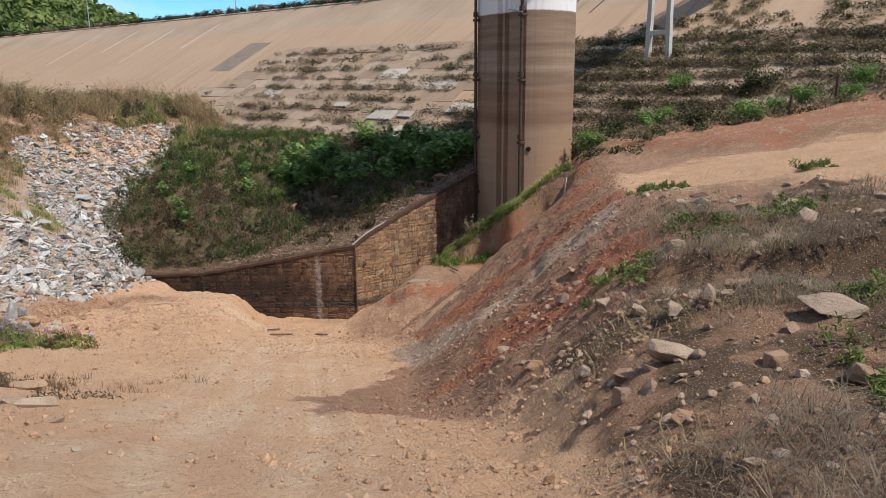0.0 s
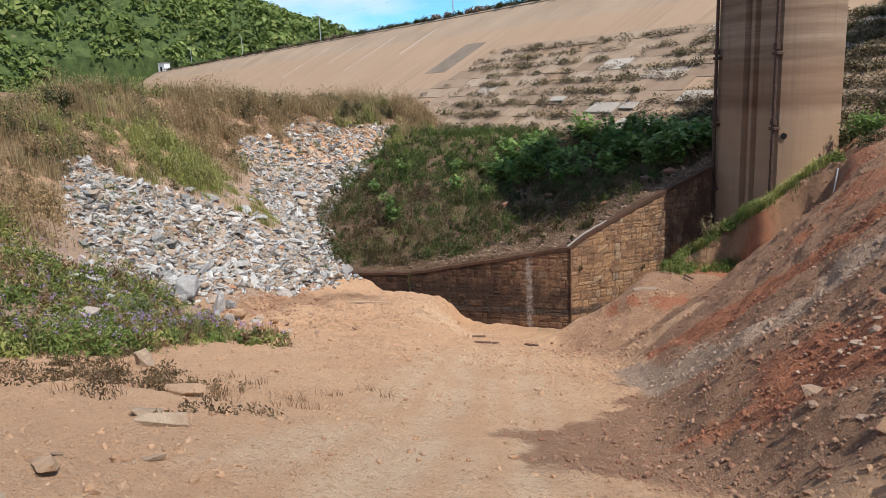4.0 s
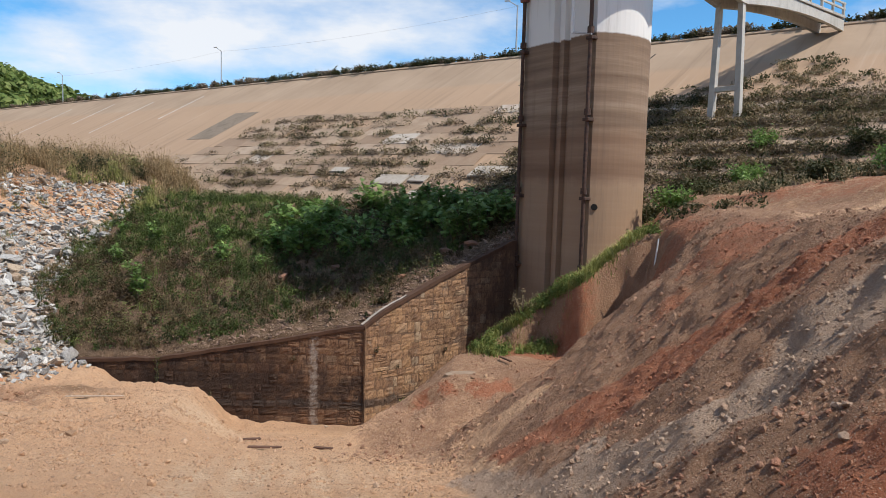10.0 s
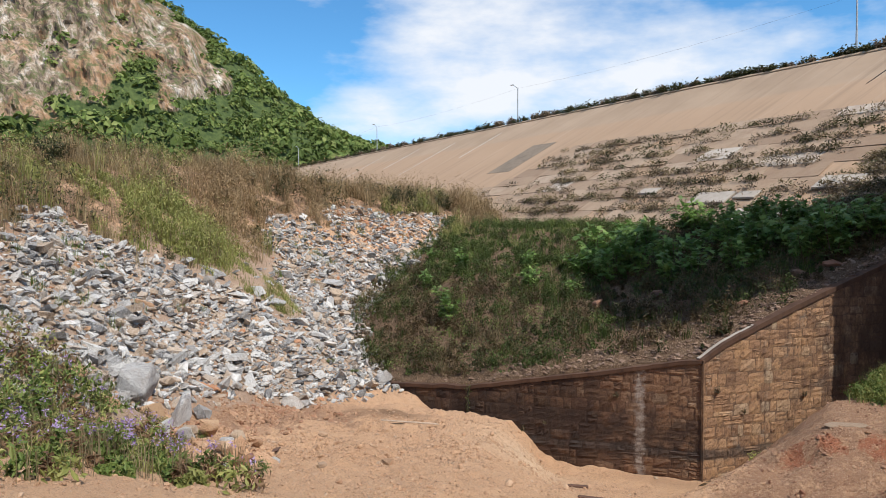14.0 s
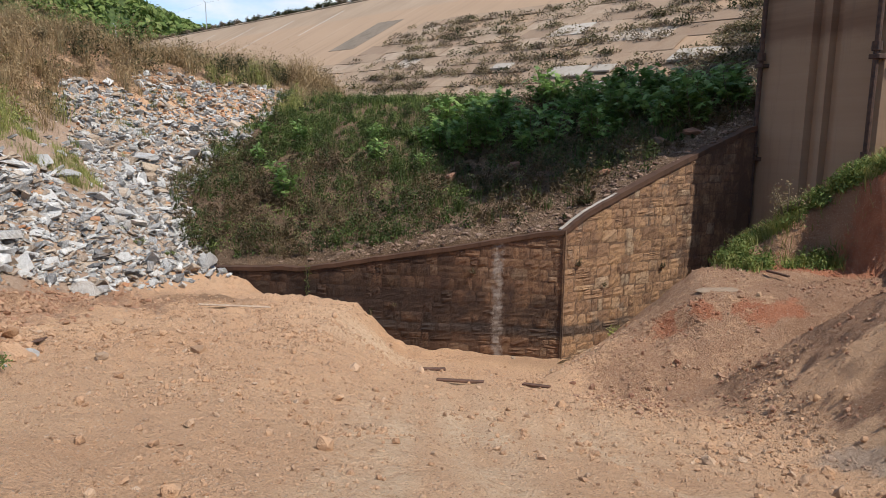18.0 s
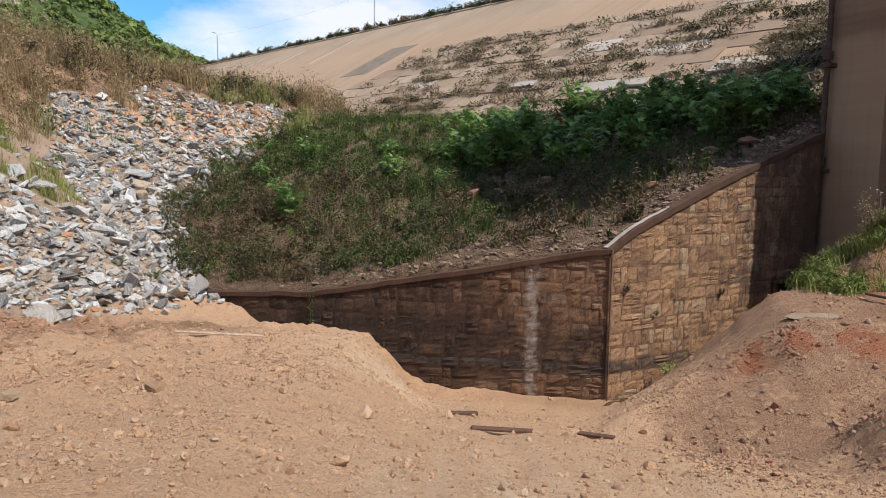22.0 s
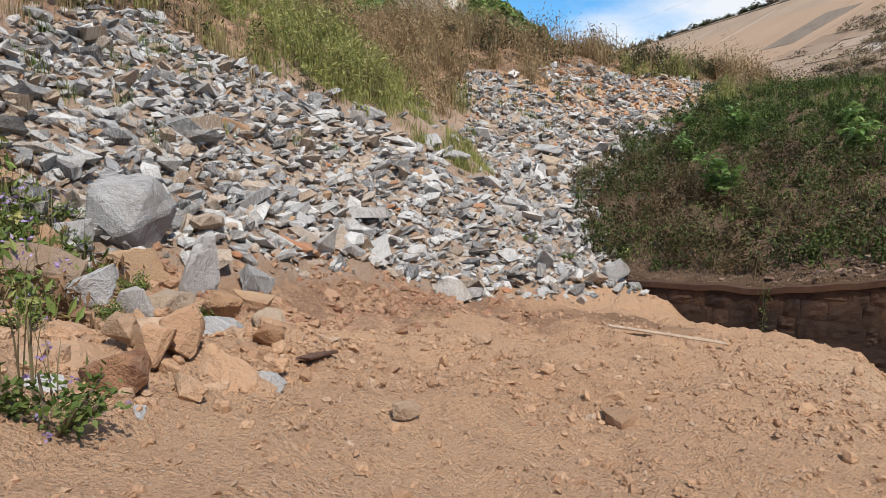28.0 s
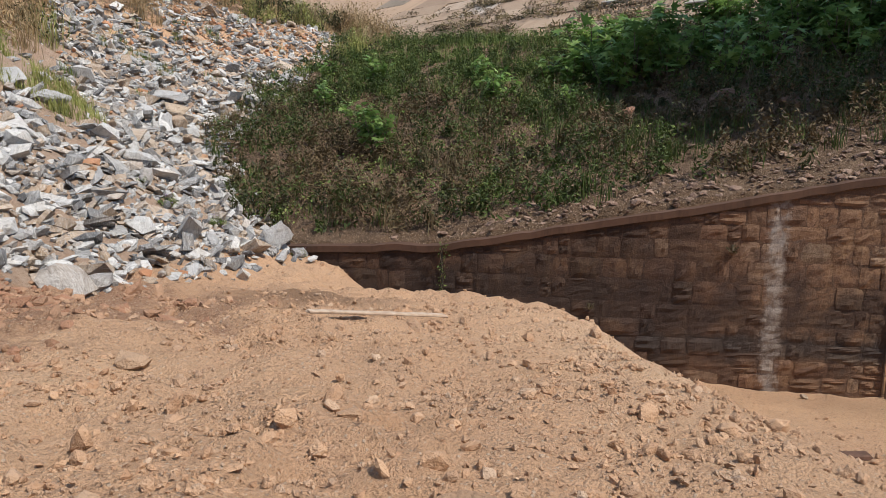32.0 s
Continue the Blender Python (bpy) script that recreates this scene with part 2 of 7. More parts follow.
def slab_material():
    m = Nodes("slab_concrete", 0.9, 0.2)
    p, r = m.pos(), m.rand()
    b, f = m.noise(p, 0.9, 6, 0.65), m.noise(p, 9, 5, 0.7)
    c = m.ramp(r, [(0.0, (0.28, 0.20, 0.14)), (0.6, (0.36, 0.265, 0.185)), (0.93, (0.41, 0.32, 0.24)), (1.0, (0.48, 0.43, 0.37))])
    c = m.mix(m.math("MULTIPLY", m.step(b, 0.45, 0.7), 0.65), c, (0.25, 0.165, 0.11))
    c = m.mix(m.math("MULTIPLY", m.step(f, 0.55, 0.75), 0.4), c, (0.14, 0.11, 0.08))
    return m.done(c, m.math("ADD", b, f), 0.35, 0.04)


def tower_material():
    """Painted white at the top, silt-stained below the water mark, with tide bands."""
    m = Nodes("tower_concrete", 0.85, 0.25)
    p = m.pos()
    z = m.sep(p)[2]
    b, f = m.noise(p, 0.8, 6, 0.65), m.noise(p, 20, 4, 0.7)
    wob = m.math("MULTIPLY", m.math("SUBTRACT", b, 0.5), 0.5)
    band = m.noise(m.scaled(p, (0.05, 0.05, 1.0)), 1.3, 5, 0.7)
    silt = m.ramp(band, [(0.3, (0.15, 0.095, 0.062)), (0.5, (0.24, 0.165, 0.112)), (0.7, (0.35, 0.26, 0.185))])
    zz = m.math("ADD", z, m.math("MULTIPLY", wob, 1.6))
    silt = m.mix(m.math("MULTIPLY", m.step(zz, 14.6, 13.9), 0.55), silt, (0.24, 0.14, 0.085))
    silt = m.mix(m.math("MULTIPLY", m.step(zz, 12.0, 11.6), 0.5), silt, (0.40, 0.28, 0.18))
    st = m.noise(m.scaled(p, (1.8, 1.8, 0.1)), 1.4, 5, 0.65)
    silt = m.mix(m.math("MULTIPLY", m.step(st, 0.55, 0.7), 0.28), silt, (0.16, 0.11, 0.08))
    white = m.mix(m.math("MULTIPLY", m.step(st, 0.56, 0.72), 0.5), (0.74, 0.73, 0.70), (0.40, 0.39, 0.36))
    edge = m.math("ADD", z, m.math("MULTIPLY", m.math("SUBTRACT", m.noise(p, 4, 3), 0.5), 0.12))
    c = m.mix(m.step(edge, 18.78, 18.86), silt, white)
    c = m.mix(m.math("MULTIPLY", m.step(f, 0.6, 0.8), 0.25), c, (0.16, 0.12, 0.09))
    return m.done(c, m.math("ADD", b, m.math("MULTIPLY", f, 0.3)), 0.25, 0.02)


def masonry_material(name, stops, pieces=True):
    """Brown sandstone: warm on the flank, shade and damp painted dark on the front, a tide line low down."""
    m = Nodes(name, 0.82, 0.3)
    p = m.pos()
    b, f, g = m.noise(p, 1.3, 6, 0.65), m.noise(p, 7, 6, 0.7), m.noise(p, 38, 4, 0.75)
    own = m.math("FRACT", m.math("MULTIPLY", m.rand(), 7.3)) if pieces else m.step(f, 0.3, 0.7)
    c = m.ramp(m.rand() if pieces else m.step(b, 0.25, 0.75), stops)
    x, y, z = m.sep(p)[0], m.sep(p)[1], m.sep(p)[2]
    c = m.mix(m.math("MULTIPLY", m.step(b, 0.50, 0.64), 0.5), c, (0.40, 0.235, 0.115))
    c = m.mix(m.math("MULTIPLY", m.step(b, 0.44, 0.32), 0.6), c, (0.20, 0.16, 0.125))
    c = m.mix(m.math("MULTIPLY", m.step(f, 0.50, 0.64), 0.75), c, (0.12, 0.068, 0.042))
    c = m.mix(m.math("MULTIPLY", m.step(g, 0.56, 0.72), 0.5), c, (0.45, 0.32, 0.20))
    c = m.mix(m.math("MULTIPLY", m.step(g, 0.44, 0.30), 0.5), c, (0.07, 0.042, 0.028))
    # whole front painted darker as shade, with damp silt, blacker towards its low middle
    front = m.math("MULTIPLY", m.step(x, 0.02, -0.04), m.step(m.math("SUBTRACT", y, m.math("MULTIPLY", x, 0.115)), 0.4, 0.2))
    # the colour darkens further towards the far end of the front
    far_front = m.step(x, -2.5, -5.0)
    silt = m.mix(far_front, m.mix(own, (0.048, 0.025, 0.017), (0.135, 0.07, 0.044)), m.mix(own, (0.022, 0.013, 0.010), (0.062, 0.034, 0.023)))
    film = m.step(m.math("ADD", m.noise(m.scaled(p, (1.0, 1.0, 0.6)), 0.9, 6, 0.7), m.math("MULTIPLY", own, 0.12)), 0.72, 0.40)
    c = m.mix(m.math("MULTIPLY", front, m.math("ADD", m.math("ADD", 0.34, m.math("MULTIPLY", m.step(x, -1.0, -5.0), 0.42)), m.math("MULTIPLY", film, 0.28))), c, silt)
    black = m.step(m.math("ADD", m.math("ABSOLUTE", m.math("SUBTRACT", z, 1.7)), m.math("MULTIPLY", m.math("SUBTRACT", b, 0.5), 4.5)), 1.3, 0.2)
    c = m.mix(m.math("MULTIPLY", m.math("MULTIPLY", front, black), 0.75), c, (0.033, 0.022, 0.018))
    # tide line and dark run-off on the flank, darker again towards its tower end
    low = m.step(m.math("ABSOLUTE", m.math("SUBTRACT", m.math("ADD", z, m.math("MULTIPLY", b, 0.5)), 1.25)), 0.30, 0.12)
    c = m.mix(m.math("MULTIPLY", low, 0.75), c, (0.045, 0.036, 0.032))
    stain = m.noise(m.scaled(p, (1.0, 1.0, 0.4)), 1.1, 6, 0.7)
    stain = m.math("ADD", stain, m.math("MULTIPLY", m.step(x, 3.2, 6.5), 0.22))
    c = m.mix(m.math("MULTIPLY", m.step(stain, 0.54, 0.70), 0.8), c, (0.075, 0.043, 0.03))
    # lime run below a weep near the front corner
    lx = m.math("ADD", x, m.math("MULTIPLY", m.math("SUBTRACT", f, 0.5), 0.55))
    lime = m.math("MULTIPLY", m.step(m.math("ABSOLUTE", m.math("ADD", lx, 2.35)), 0.24, 0.10), m.step(y, 0.3, 0.1))
    c = m.mix(m.math("MULTIPLY", m.math("MULTIPLY", lime, m.step(m.noise(p, 3.0, 5, 0.7), 0.36, 0.56)), 0.85), c, (0.30, 0.26, 0.225))
    return m.done(c, m.math("ADD", m.math("MULTIPLY", f, 0.9), m.math("MULTIPLY", g, 0.5)), 0.9, 0.045)


def leaf_material(name, c1, c2, c3, rough=0.6, trans=0.25, patch=0.7):
    m = Nodes(name, rough, 0.25)
    r = m.island()
    c = m.ramp(r, [(0.0, c1), (0.55, c2), (1.0, c3)])
    big = m.noise(m.pos(), patch, 4)
    c = m.mix(m.math("MULTIPLY", m.step(big, 0.42, 0.62), 0.6), c, tuple(v * 0.6 for v in c1))
    m.b.inputs["Transmission Weight"].default_value = 0.0
    m.done(c)
    tr = m.n("ShaderNodeBsdfTranslucent", Color=c)
    sh = m.t.nodes.new("ShaderNodeMixShader")
    sh.inputs["Fac"].default_value = trans
    m.t.links.new(m.b.outputs[0], sh.inputs[1])
    m.t.links.new(tr.outputs[0], sh.inputs[2])
    m.t.links.new(sh.outputs[0], m.t.nodes["Material Output"].inputs["Surface"])
    return m.m


def cliff_material():
    """Wooded ground with bare rock where the rock zone says so."""
    m = Nodes("hill_ground", 0.9, 0.2)
    p = m.pos()
    a, b, f = m.noise(p, 0.035, 5, 0.7), m.noise(m.scaled(p, (1, 1, 0.22)), 0.16, 8, 0.72, 0.4), m.noise(p, 0.35, 6, 0.7)
    rock = m.ramp(b, [(0.40, (0.05, 0.04, 0.03)), (0.46, (0.20, 0.145, 0.10)), (0.54, (0.33, 0.265, 0.20)), (0.64, (0.56, 0.52, 0.46))])
    rock = m.mix(m.math("MULTIPLY", m.step(a, 0.48, 0.58), 0.65), rock, (0.33, 0.19, 0.10))
    rock = m.mix(m.math("MULTIPLY", m.step(m.noise(m.scaled(p, (1, 1, 0.15)), 0.5, 5, 0.7), 0.50, 0.40), 0.7), rock, (0.06, 0.05, 0.04))
    rock = m.mix(m.math("MULTIPLY", m.step(f, 0.50, 0.58), 0.8), rock, (0.10, 0.115, 0.045))
    green = m.mix(m.step(f, 0.4, 0.6), (0.04, 0.062, 0.02), (0.08, 0.11, 0.035))
    edge = m.math("ADD", m.attr("rock"), m.math("MULTIPLY", m.math("SUBTRACT", f, 0.5), 0.8))
    c = m.mix(m.step(edge, 0.4, 0.55), green, rock)
    return m.done(c, m.math("ADD", b, m.math("MULTIPLY", f, 0.5)), 0.15, 1.0)


def plain_material(name, c1, c2, scale=6.0, rough=0.7, metal=0.0, bump=0.2):
    m = Nodes(name, rough, 0.35)
    p = m.pos()
    m.b.inputs["Metallic"].default_value = metal
    a, f = m.noise(p, scale, 5), m.noise(p, scale * 8, 4, 0.7)
    c = m.mix(m.step(a, 0.35, 0.65), c1, c2)
    return m.done(c, f, bump, 0.01)


M_SOIL = soil_material()
M_RUBBLE = rock_material("rubble_stone", (0.10, 0.10, 0.102), (0.65, 0.637, 0.605), (0.44, 0.31, 0.195), 0.24)
M_BOULDER = rock_material("gneiss_stone", (0.27, 0.268, 0.265), (0.50, 0.493, 0.48), (0.36, 0.31, 0.25), 0.04, island=False)
M_BUFF = rock_material("buff_stone", (0.28, 0.20, 0.14), (0.47, 0.37, 0.27), (0.40, 0.235, 0.13), 0.3, island=False, band=False)
M_BANKCLOD = rock_material("bank_clod", (0.28, 0.155, 0.098), (0.46, 0.285, 0.19), (0.31, 0.14, 0.085), 0.3, band=False)
M_REDCLOD = rock_material("red_clod", (0.25, 0.09, 0.05), (0.40, 0.17, 0.095), (0.36, 0.19, 0.11), 0.25, band=False)
M_GREYCLOD = rock_material("grey_clod", (0.35, 0.245, 0.175), (0.53, 0.395, 0.295), (0.34, 0.22, 0.15), 0.3, band=False)
M_REDSTONE = rock_material("red_brown_stone", (0.17, 0.10, 0.07), (0.33, 0.215, 0.155), (0.30, 0.15, 0.09), 0.3, island=False, band=False)
M_REDCHIP = rock_material("red_brown_chip", (0.13, 0.08, 0.058), (0.31, 0.205, 0.15), (0.36, 0.25, 0.18), 0.3, band=False)
M_OCHRE = rock_material("ochre_stone", (0.34, 0.19, 0.10), (0.52, 0.36, 0.22), (0.45, 0.20, 0.10), 0.35, band=False)
M_CLOD = rock_material("soil_clod", (0.40, 0.235, 0.135), (0.56, 0.355, 0.215), (0.58, 0.44, 0.32), 0.03, band=False)
M_TOECLOD = rock_material("toe_clod", (0.32, 0.185, 0.11), (0.50, 0.31, 0.19), (0.34, 0.17, 0.10), 0.2, band=False)
M_RUSTY = rock_material("rusty_stone", (0.26, 0.13, 0.07), (0.40, 0.24, 0.14), (0.17, 0.065, 0.04), 0.0, island=False, band=False, stain=4.5, soak=0.9)
M_DAM = dam_material()
M_SLAB = slab_material()
M_TOWER = tower_material()
M_CONC = concrete_material("grey_concrete", (0.42, 0.40, 0.36), (0.56, 0.54, 0.50), 0.45)
M_COPING = concrete_material("coping_mortar", (0.066, 0.036, 0.024), (0.12, 0.067, 0.043), 0.7)
M_LIME = concrete_material("lime_wash", (0.44, 0.385, 0.33), (0.56, 0.51, 0.455), 0.3)
M_PALE = concrete_material("pale_slab", (0.36, 0.315, 0.265), (0.46, 0.415, 0.36), 0.3)
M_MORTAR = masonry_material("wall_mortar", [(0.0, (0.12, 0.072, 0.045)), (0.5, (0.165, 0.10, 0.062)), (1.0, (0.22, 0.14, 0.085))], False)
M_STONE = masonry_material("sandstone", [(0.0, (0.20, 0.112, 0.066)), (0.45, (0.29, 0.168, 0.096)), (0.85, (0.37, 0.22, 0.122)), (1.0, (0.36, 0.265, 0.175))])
M_PIPE = plain_material("rusty_pipe", (0.045, 0.028, 0.022), (0.10, 0.055, 0.038), 5, 0.75)
M_DARK = plain_material("dark_opening", (0.012, 0.011, 0.010), (0.02, 0.018, 0.016), 3, 0.9)
M_STEEL = plain_material("galvanised_steel", (0.42, 0.43, 0.44), (0.55, 0.56, 0.57), 4, 0.5, 0.6, 0.05)
M_WHITE = plain_material("white_pole_paint", (0.72, 0.72, 0.70), (0.80, 0.80, 0.78), 3, 0.5)
M_PANEL = plain_material("panel_grey", (0.33, 0.36, 0.39), (0.42, 0.45, 0.48), 2, 0.45)
M_WOOD = plain_material("weathered_plank", (0.32, 0.23, 0.16), (0.46, 0.36, 0.27), 9, 0.85)
M_WOODDARK = plain_material("dark_plank", (0.075, 0.04, 0.026), (0.14, 0.075, 0.05), 9, 0.85)
M_HILL = cliff_material()
M_FOREST = leaf_material("forest_leaf", (0.10, 0.15, 0.036), (0.17, 0.235, 0.06), (0.29, 0.33, 0.11), 0.7, 0.3, 0.06)
M_GREEN = leaf_material("green_grass", (0.09, 0.14, 0.03), (0.16, 0.22, 0.055), (0.27, 0.29, 0.09))
M_DRY = leaf_material("dry_grass", (0.26, 0.185, 0.09), (0.38, 0.285, 0.15), (0.48, 0.385, 0.22))
M_OLIVE = leaf_material("olive_weed", (0.042, 0.050, 0.018), (0.064, 0.072, 0.026), (0.112, 0.102, 0.042))
M_HERB = leaf_material("dark_herb", (0.05, 0.078, 0.019), (0.076, 0.113, 0.028), (0.125, 0.155, 0.043))
M_SEED = leaf_material("seeding_weed", (0.08, 0.055, 0.028), (0.125, 0.088, 0.044), (0.19, 0.138, 0.07))
M_RUST = leaf_material("rusty_weed", (0.15, 0.085, 0.045), (0.23, 0.14, 0.075), (0.31, 0.205, 0.12))
M_LEAF = leaf_material("broad_leaf", (0.11, 0.20, 0.05), (0.19, 0.31, 0.08), (0.30, 0.42, 0.13), 0.45, 0.4)
M_FEATHER = leaf_material("feathery_weed", (0.21, 0.235, 0.06), (0.32, 0.33, 0.10), (0.44, 0.42, 0.17))
M_RUSSET = leaf_material("russet_reed", (0.27, 0.18, 0.09), (0.39, 0.275, 0.145), (0.49, 0.37, 0.21))
M_DUN = leaf_material("dun_weed", (0.19, 0.15, 0.08), (0.28, 0.225, 0.125), (0.37, 0.30, 0.18))
M_TAUPE = leaf_material("taupe_weed", (0.15, 0.115, 0.08), (0.24, 0.185, 0.125), (0.33, 0.265, 0.19))
M_TWIG = plain_material("twig_bark", (0.11, 0.08, 0.055), (0.19, 0.15, 0.11), 8, 0.9)
M_FLOWER = leaf_material("lilac_petal", (0.30, 0.20, 0.42), (0.42, 0.31, 0.55), (0.52, 0.42, 0.62))
M_WATER = plain_material("still_water", (0.05, 0.035, 0.022), (0.07, 0.05, 0.03), 1, 0.08)

# ---- mesh helpers ----


def part(name, bm, material, parent=None, label=""):
    me = bpy.data.meshes.new(name)
    bm.to_mesh(me)
    bm.free()
    me.materials.append(material)
    ob = new(name, me)
    ob.parent = parent
    if label:
        ob["label"] = label
    return ob


def raw(name, verts, faces, material, parent=None, label="", smooth=False):
    me = bpy.data.meshes.new(name)
    verts = np.asarray(verts, np.float32).reshape(-1, 3)
    faces = np.asarray(faces, np.int32)
    k = faces.shape[1]
    me.vertices.add(len(verts))
    me.vertices.foreach_set("co", verts.ravel())
    me.loops.add(faces.size)
    me.loops.foreach_set("vertex_index", faces.ravel())
    me.polygons.add(len(faces))
    me.polygons.foreach_set("loop_start", np.arange(0, faces.size, k, dtype=np.int32))
    me.polygons.foreach_set("loop_total", np.full(len(faces), k, np.int32))
    me.update(calc_edges=True)
    me.polygons.foreach_set("use_smooth", np.full(len(faces), smooth))
    me.materials.append(material)
    ob = new(name, me)
    ob.parent = parent
    if label:
        ob["label"] = label
    return ob


def thing(name, at, label, category, group=""):
    ob = new(name)
    ob.location = at
    return tagged(ob, label, category, group)


def block(bm, size, m=Matrix(), bevel=0.0):
    made = bmesh.ops.create_cube(bm, size=1.0, matrix=m @ Matrix.Diagonal((*size, 1)))
    if bevel:
        edges = list({e for v in made["verts"] for e in v.link_edges})
        bmesh.ops.bevel(bm, geom=edges, offset=bevel, segments=1, affect="EDGES")
    return bm


def tube(bm, r0, r1, a, b, seg=10):
    a, b = Vector(a), Vector(b)
    m = Matrix.Translation((a + b) / 2) @ (b - a).to_track_quat("Z", "Y").to_matrix().to_4x4()
    bmesh.ops.create_cone(bm, cap_ends=True, segments=seg, radius1=r0, radius2=r1, depth=(b - a).length, matrix=m)
    return bm


def boxed(name, size, m, material, parent=None, bevel=0.0, label=""):
    return part(name, block(bmesh.new(), size, m, bevel), material, parent, label)


def prism(bm, poly, z0, z1):
    """An upright prism over a counter-clockwise outline."""
    lo = [bm.verts.new((x, y, z0)) for x, y in poly]
    hi = [bm.verts.new((x, y, z1)) for x, y in poly]
    n = len(poly)
    bm.faces.new(lo[::-1])
    bm.faces.new(hi)
    for i in range(n):
        bm.faces.new((lo[i], lo[(i + 1) % n], hi[(i + 1) % n], hi[i]))
    return bm




def lattice(ix, iy, seed):
    h = (ix.astype(np.int64) * 374761393 + iy.astype(np.int64) * 668265263 + seed * 974711) & 0x7FFFFFFF
    h = ((h ^ (h >> 13)) * 1274126177) & 0x7FFFFFFF
    return ((h ^ (h >> 16)) & 0xFFFF) / 65535.0


def vnoise(x, y, seed=0):
    x, y = np.asarray(x, float), np.asarray(y, float)
    ix, iy = np.floor(x), np.floor(y)
    fx, fy = x - ix, y - iy
    fx, fy = fx * fx * (3 - 2 * fx), fy * fy * (3 - 2 * fy)
    ix, iy = ix.astype(np.int64), iy.astype(np.int64)
    a, b = lattice(ix, iy, seed), lattice(ix + 1, iy, seed)
    c, d = lattice(ix, iy + 1, seed), lattice(ix + 1, iy + 1, seed)
    return (a * (1 - fx) + b * fx) * (1 - fy) + (c * (1 - fx) + d * fx) * fy - 0.5


def fbm(x, y, scale, octaves=4, seed=0):
    out, amp = 0.0, 1.0
    for o in range(octaves):
        out = out + amp * vnoise(np.asarray(x) * scale * 2**o + 17.3 * o, np.asarray(y) * scale * 2**o - 9.1 * o, seed + o)
        amp *= 0.5
    return out


def sstep(v, a, b):
    t = np.clip((np.asarray(v, float) - a) / (b - a), 0, 1)
    return t * t * (3 - 2 * t)


def smax(a, b, k=0.5):
    d = np.clip(0.5 + 0.5 * (a - b) / k, 0, 1)
    return b * (1 - d) + a * d + k * d * (1 - d)


def smin(a, b, k=0.5):
    return -smax(-a, -b, k)


# ---- the plan ----
# The wing wall's outer corner stands at the origin, its front runs to -x, its flank to +x +y.
DAM_O = Vector((4.8, 45.4, 24.7))          # a point of the crest
DAM_S = Vector((-0.845, 0.535, 0.0))       # along the crest
DAM_N = Vector((-0.535, -0.845, 0.0))      # out over the water side
DAM_RUN = 1.85                             # metres out for each metre down
TOWER = Vector((9.95, 6.2, 0.0))


def wall_y(x):
    return 0.115 * x


def front_top(x):
    return np.interp(x, [-13.4, -9.55, 0.0], [2.85, 3.03, 4.82])


def flank_top(u):
    return np.interp(u, [0.0, 0.9, 2.9, 6.4, 9.0], [4.82, 5.5, 6.68, 8.42, 9.4])


def road_z(y):
    return np.interp(y, [-80, -60, -43.6, -32, -26.4, -20, -16, -12, -6.5, -2.5, 0, 60], [24, 18.9, 13.35, 9.15, 7.05, 5.35, 4.1, 3.05, 1.45, 0.35, 0.0, 0.0])


def dam_z(x, y):
    d = (DAM_O.x - x) * 0.535 + (DAM_O.y - y) * 0.845
    return DAM_O.z - d / DAM_RUN


def toe_x(y):
    return np.interp(y, [-60, -26, -20, -10, -1.8, 0.5, 2.9, 5, 9, 20, 40], [2.0, -8.5, -11.5, -13.0, -13.4, -15.6, -17.8, -19.2, -20.3, -21.8, -22.5])


def left_z(x, y):
    """The left bank: rubble below, grass above."""
    toe_h = np.interp(y, [-60, -30, -20, -15, -8, -1, 9, 20, 40], [18.6, 8.4, 5.6, 4.5, 3.3, 2.8, 6.0, 9.4, 9.9])
    cap = 12.7 + 0.6 * sstep(-y, -12, -4) + 0.5 * np.sin(y * 0.21) + 0.05 * np.clip(-24 - x, 0, 60) - 0.06 * np.clip(y - 14, 0, 80) + 0.12 * np.clip(-22 - y, 0, 60)
    return smin(toe_h + 0.58 * (toe_x(y) - x), cap, 1.4)


def back_z(x, y):
    """The weedy slope behind the wing wall."""
    top = np.where(x < 0, front_top(x), flank_top(np.clip(x, 0, 9)))
    start = np.where(x < 0, wall_y(np.maximum(x, -14)), np.minimum(x, 7.0))
    back = np.minimum(top - 0.05 + 0.315 * np.maximum(0, y - start), 9.4 + 0.03 * np.clip(y - 10, 0, 40))
    return np.where(x > 7, np.minimum(back, 9.6 + 0.12 * np.maximum(0, y - 6)), back)


def verge_x(y):
    """The edge of the ramp towards the stony verge."""
    return np.interp(y, [-46, -41, -37, -33, -29.5, -27], [14.2, 13.8, 13.1, 12.0, 10.9, 10.2]) + 0.7 * fbm(y, 3.0, 0.7, 3, 121)


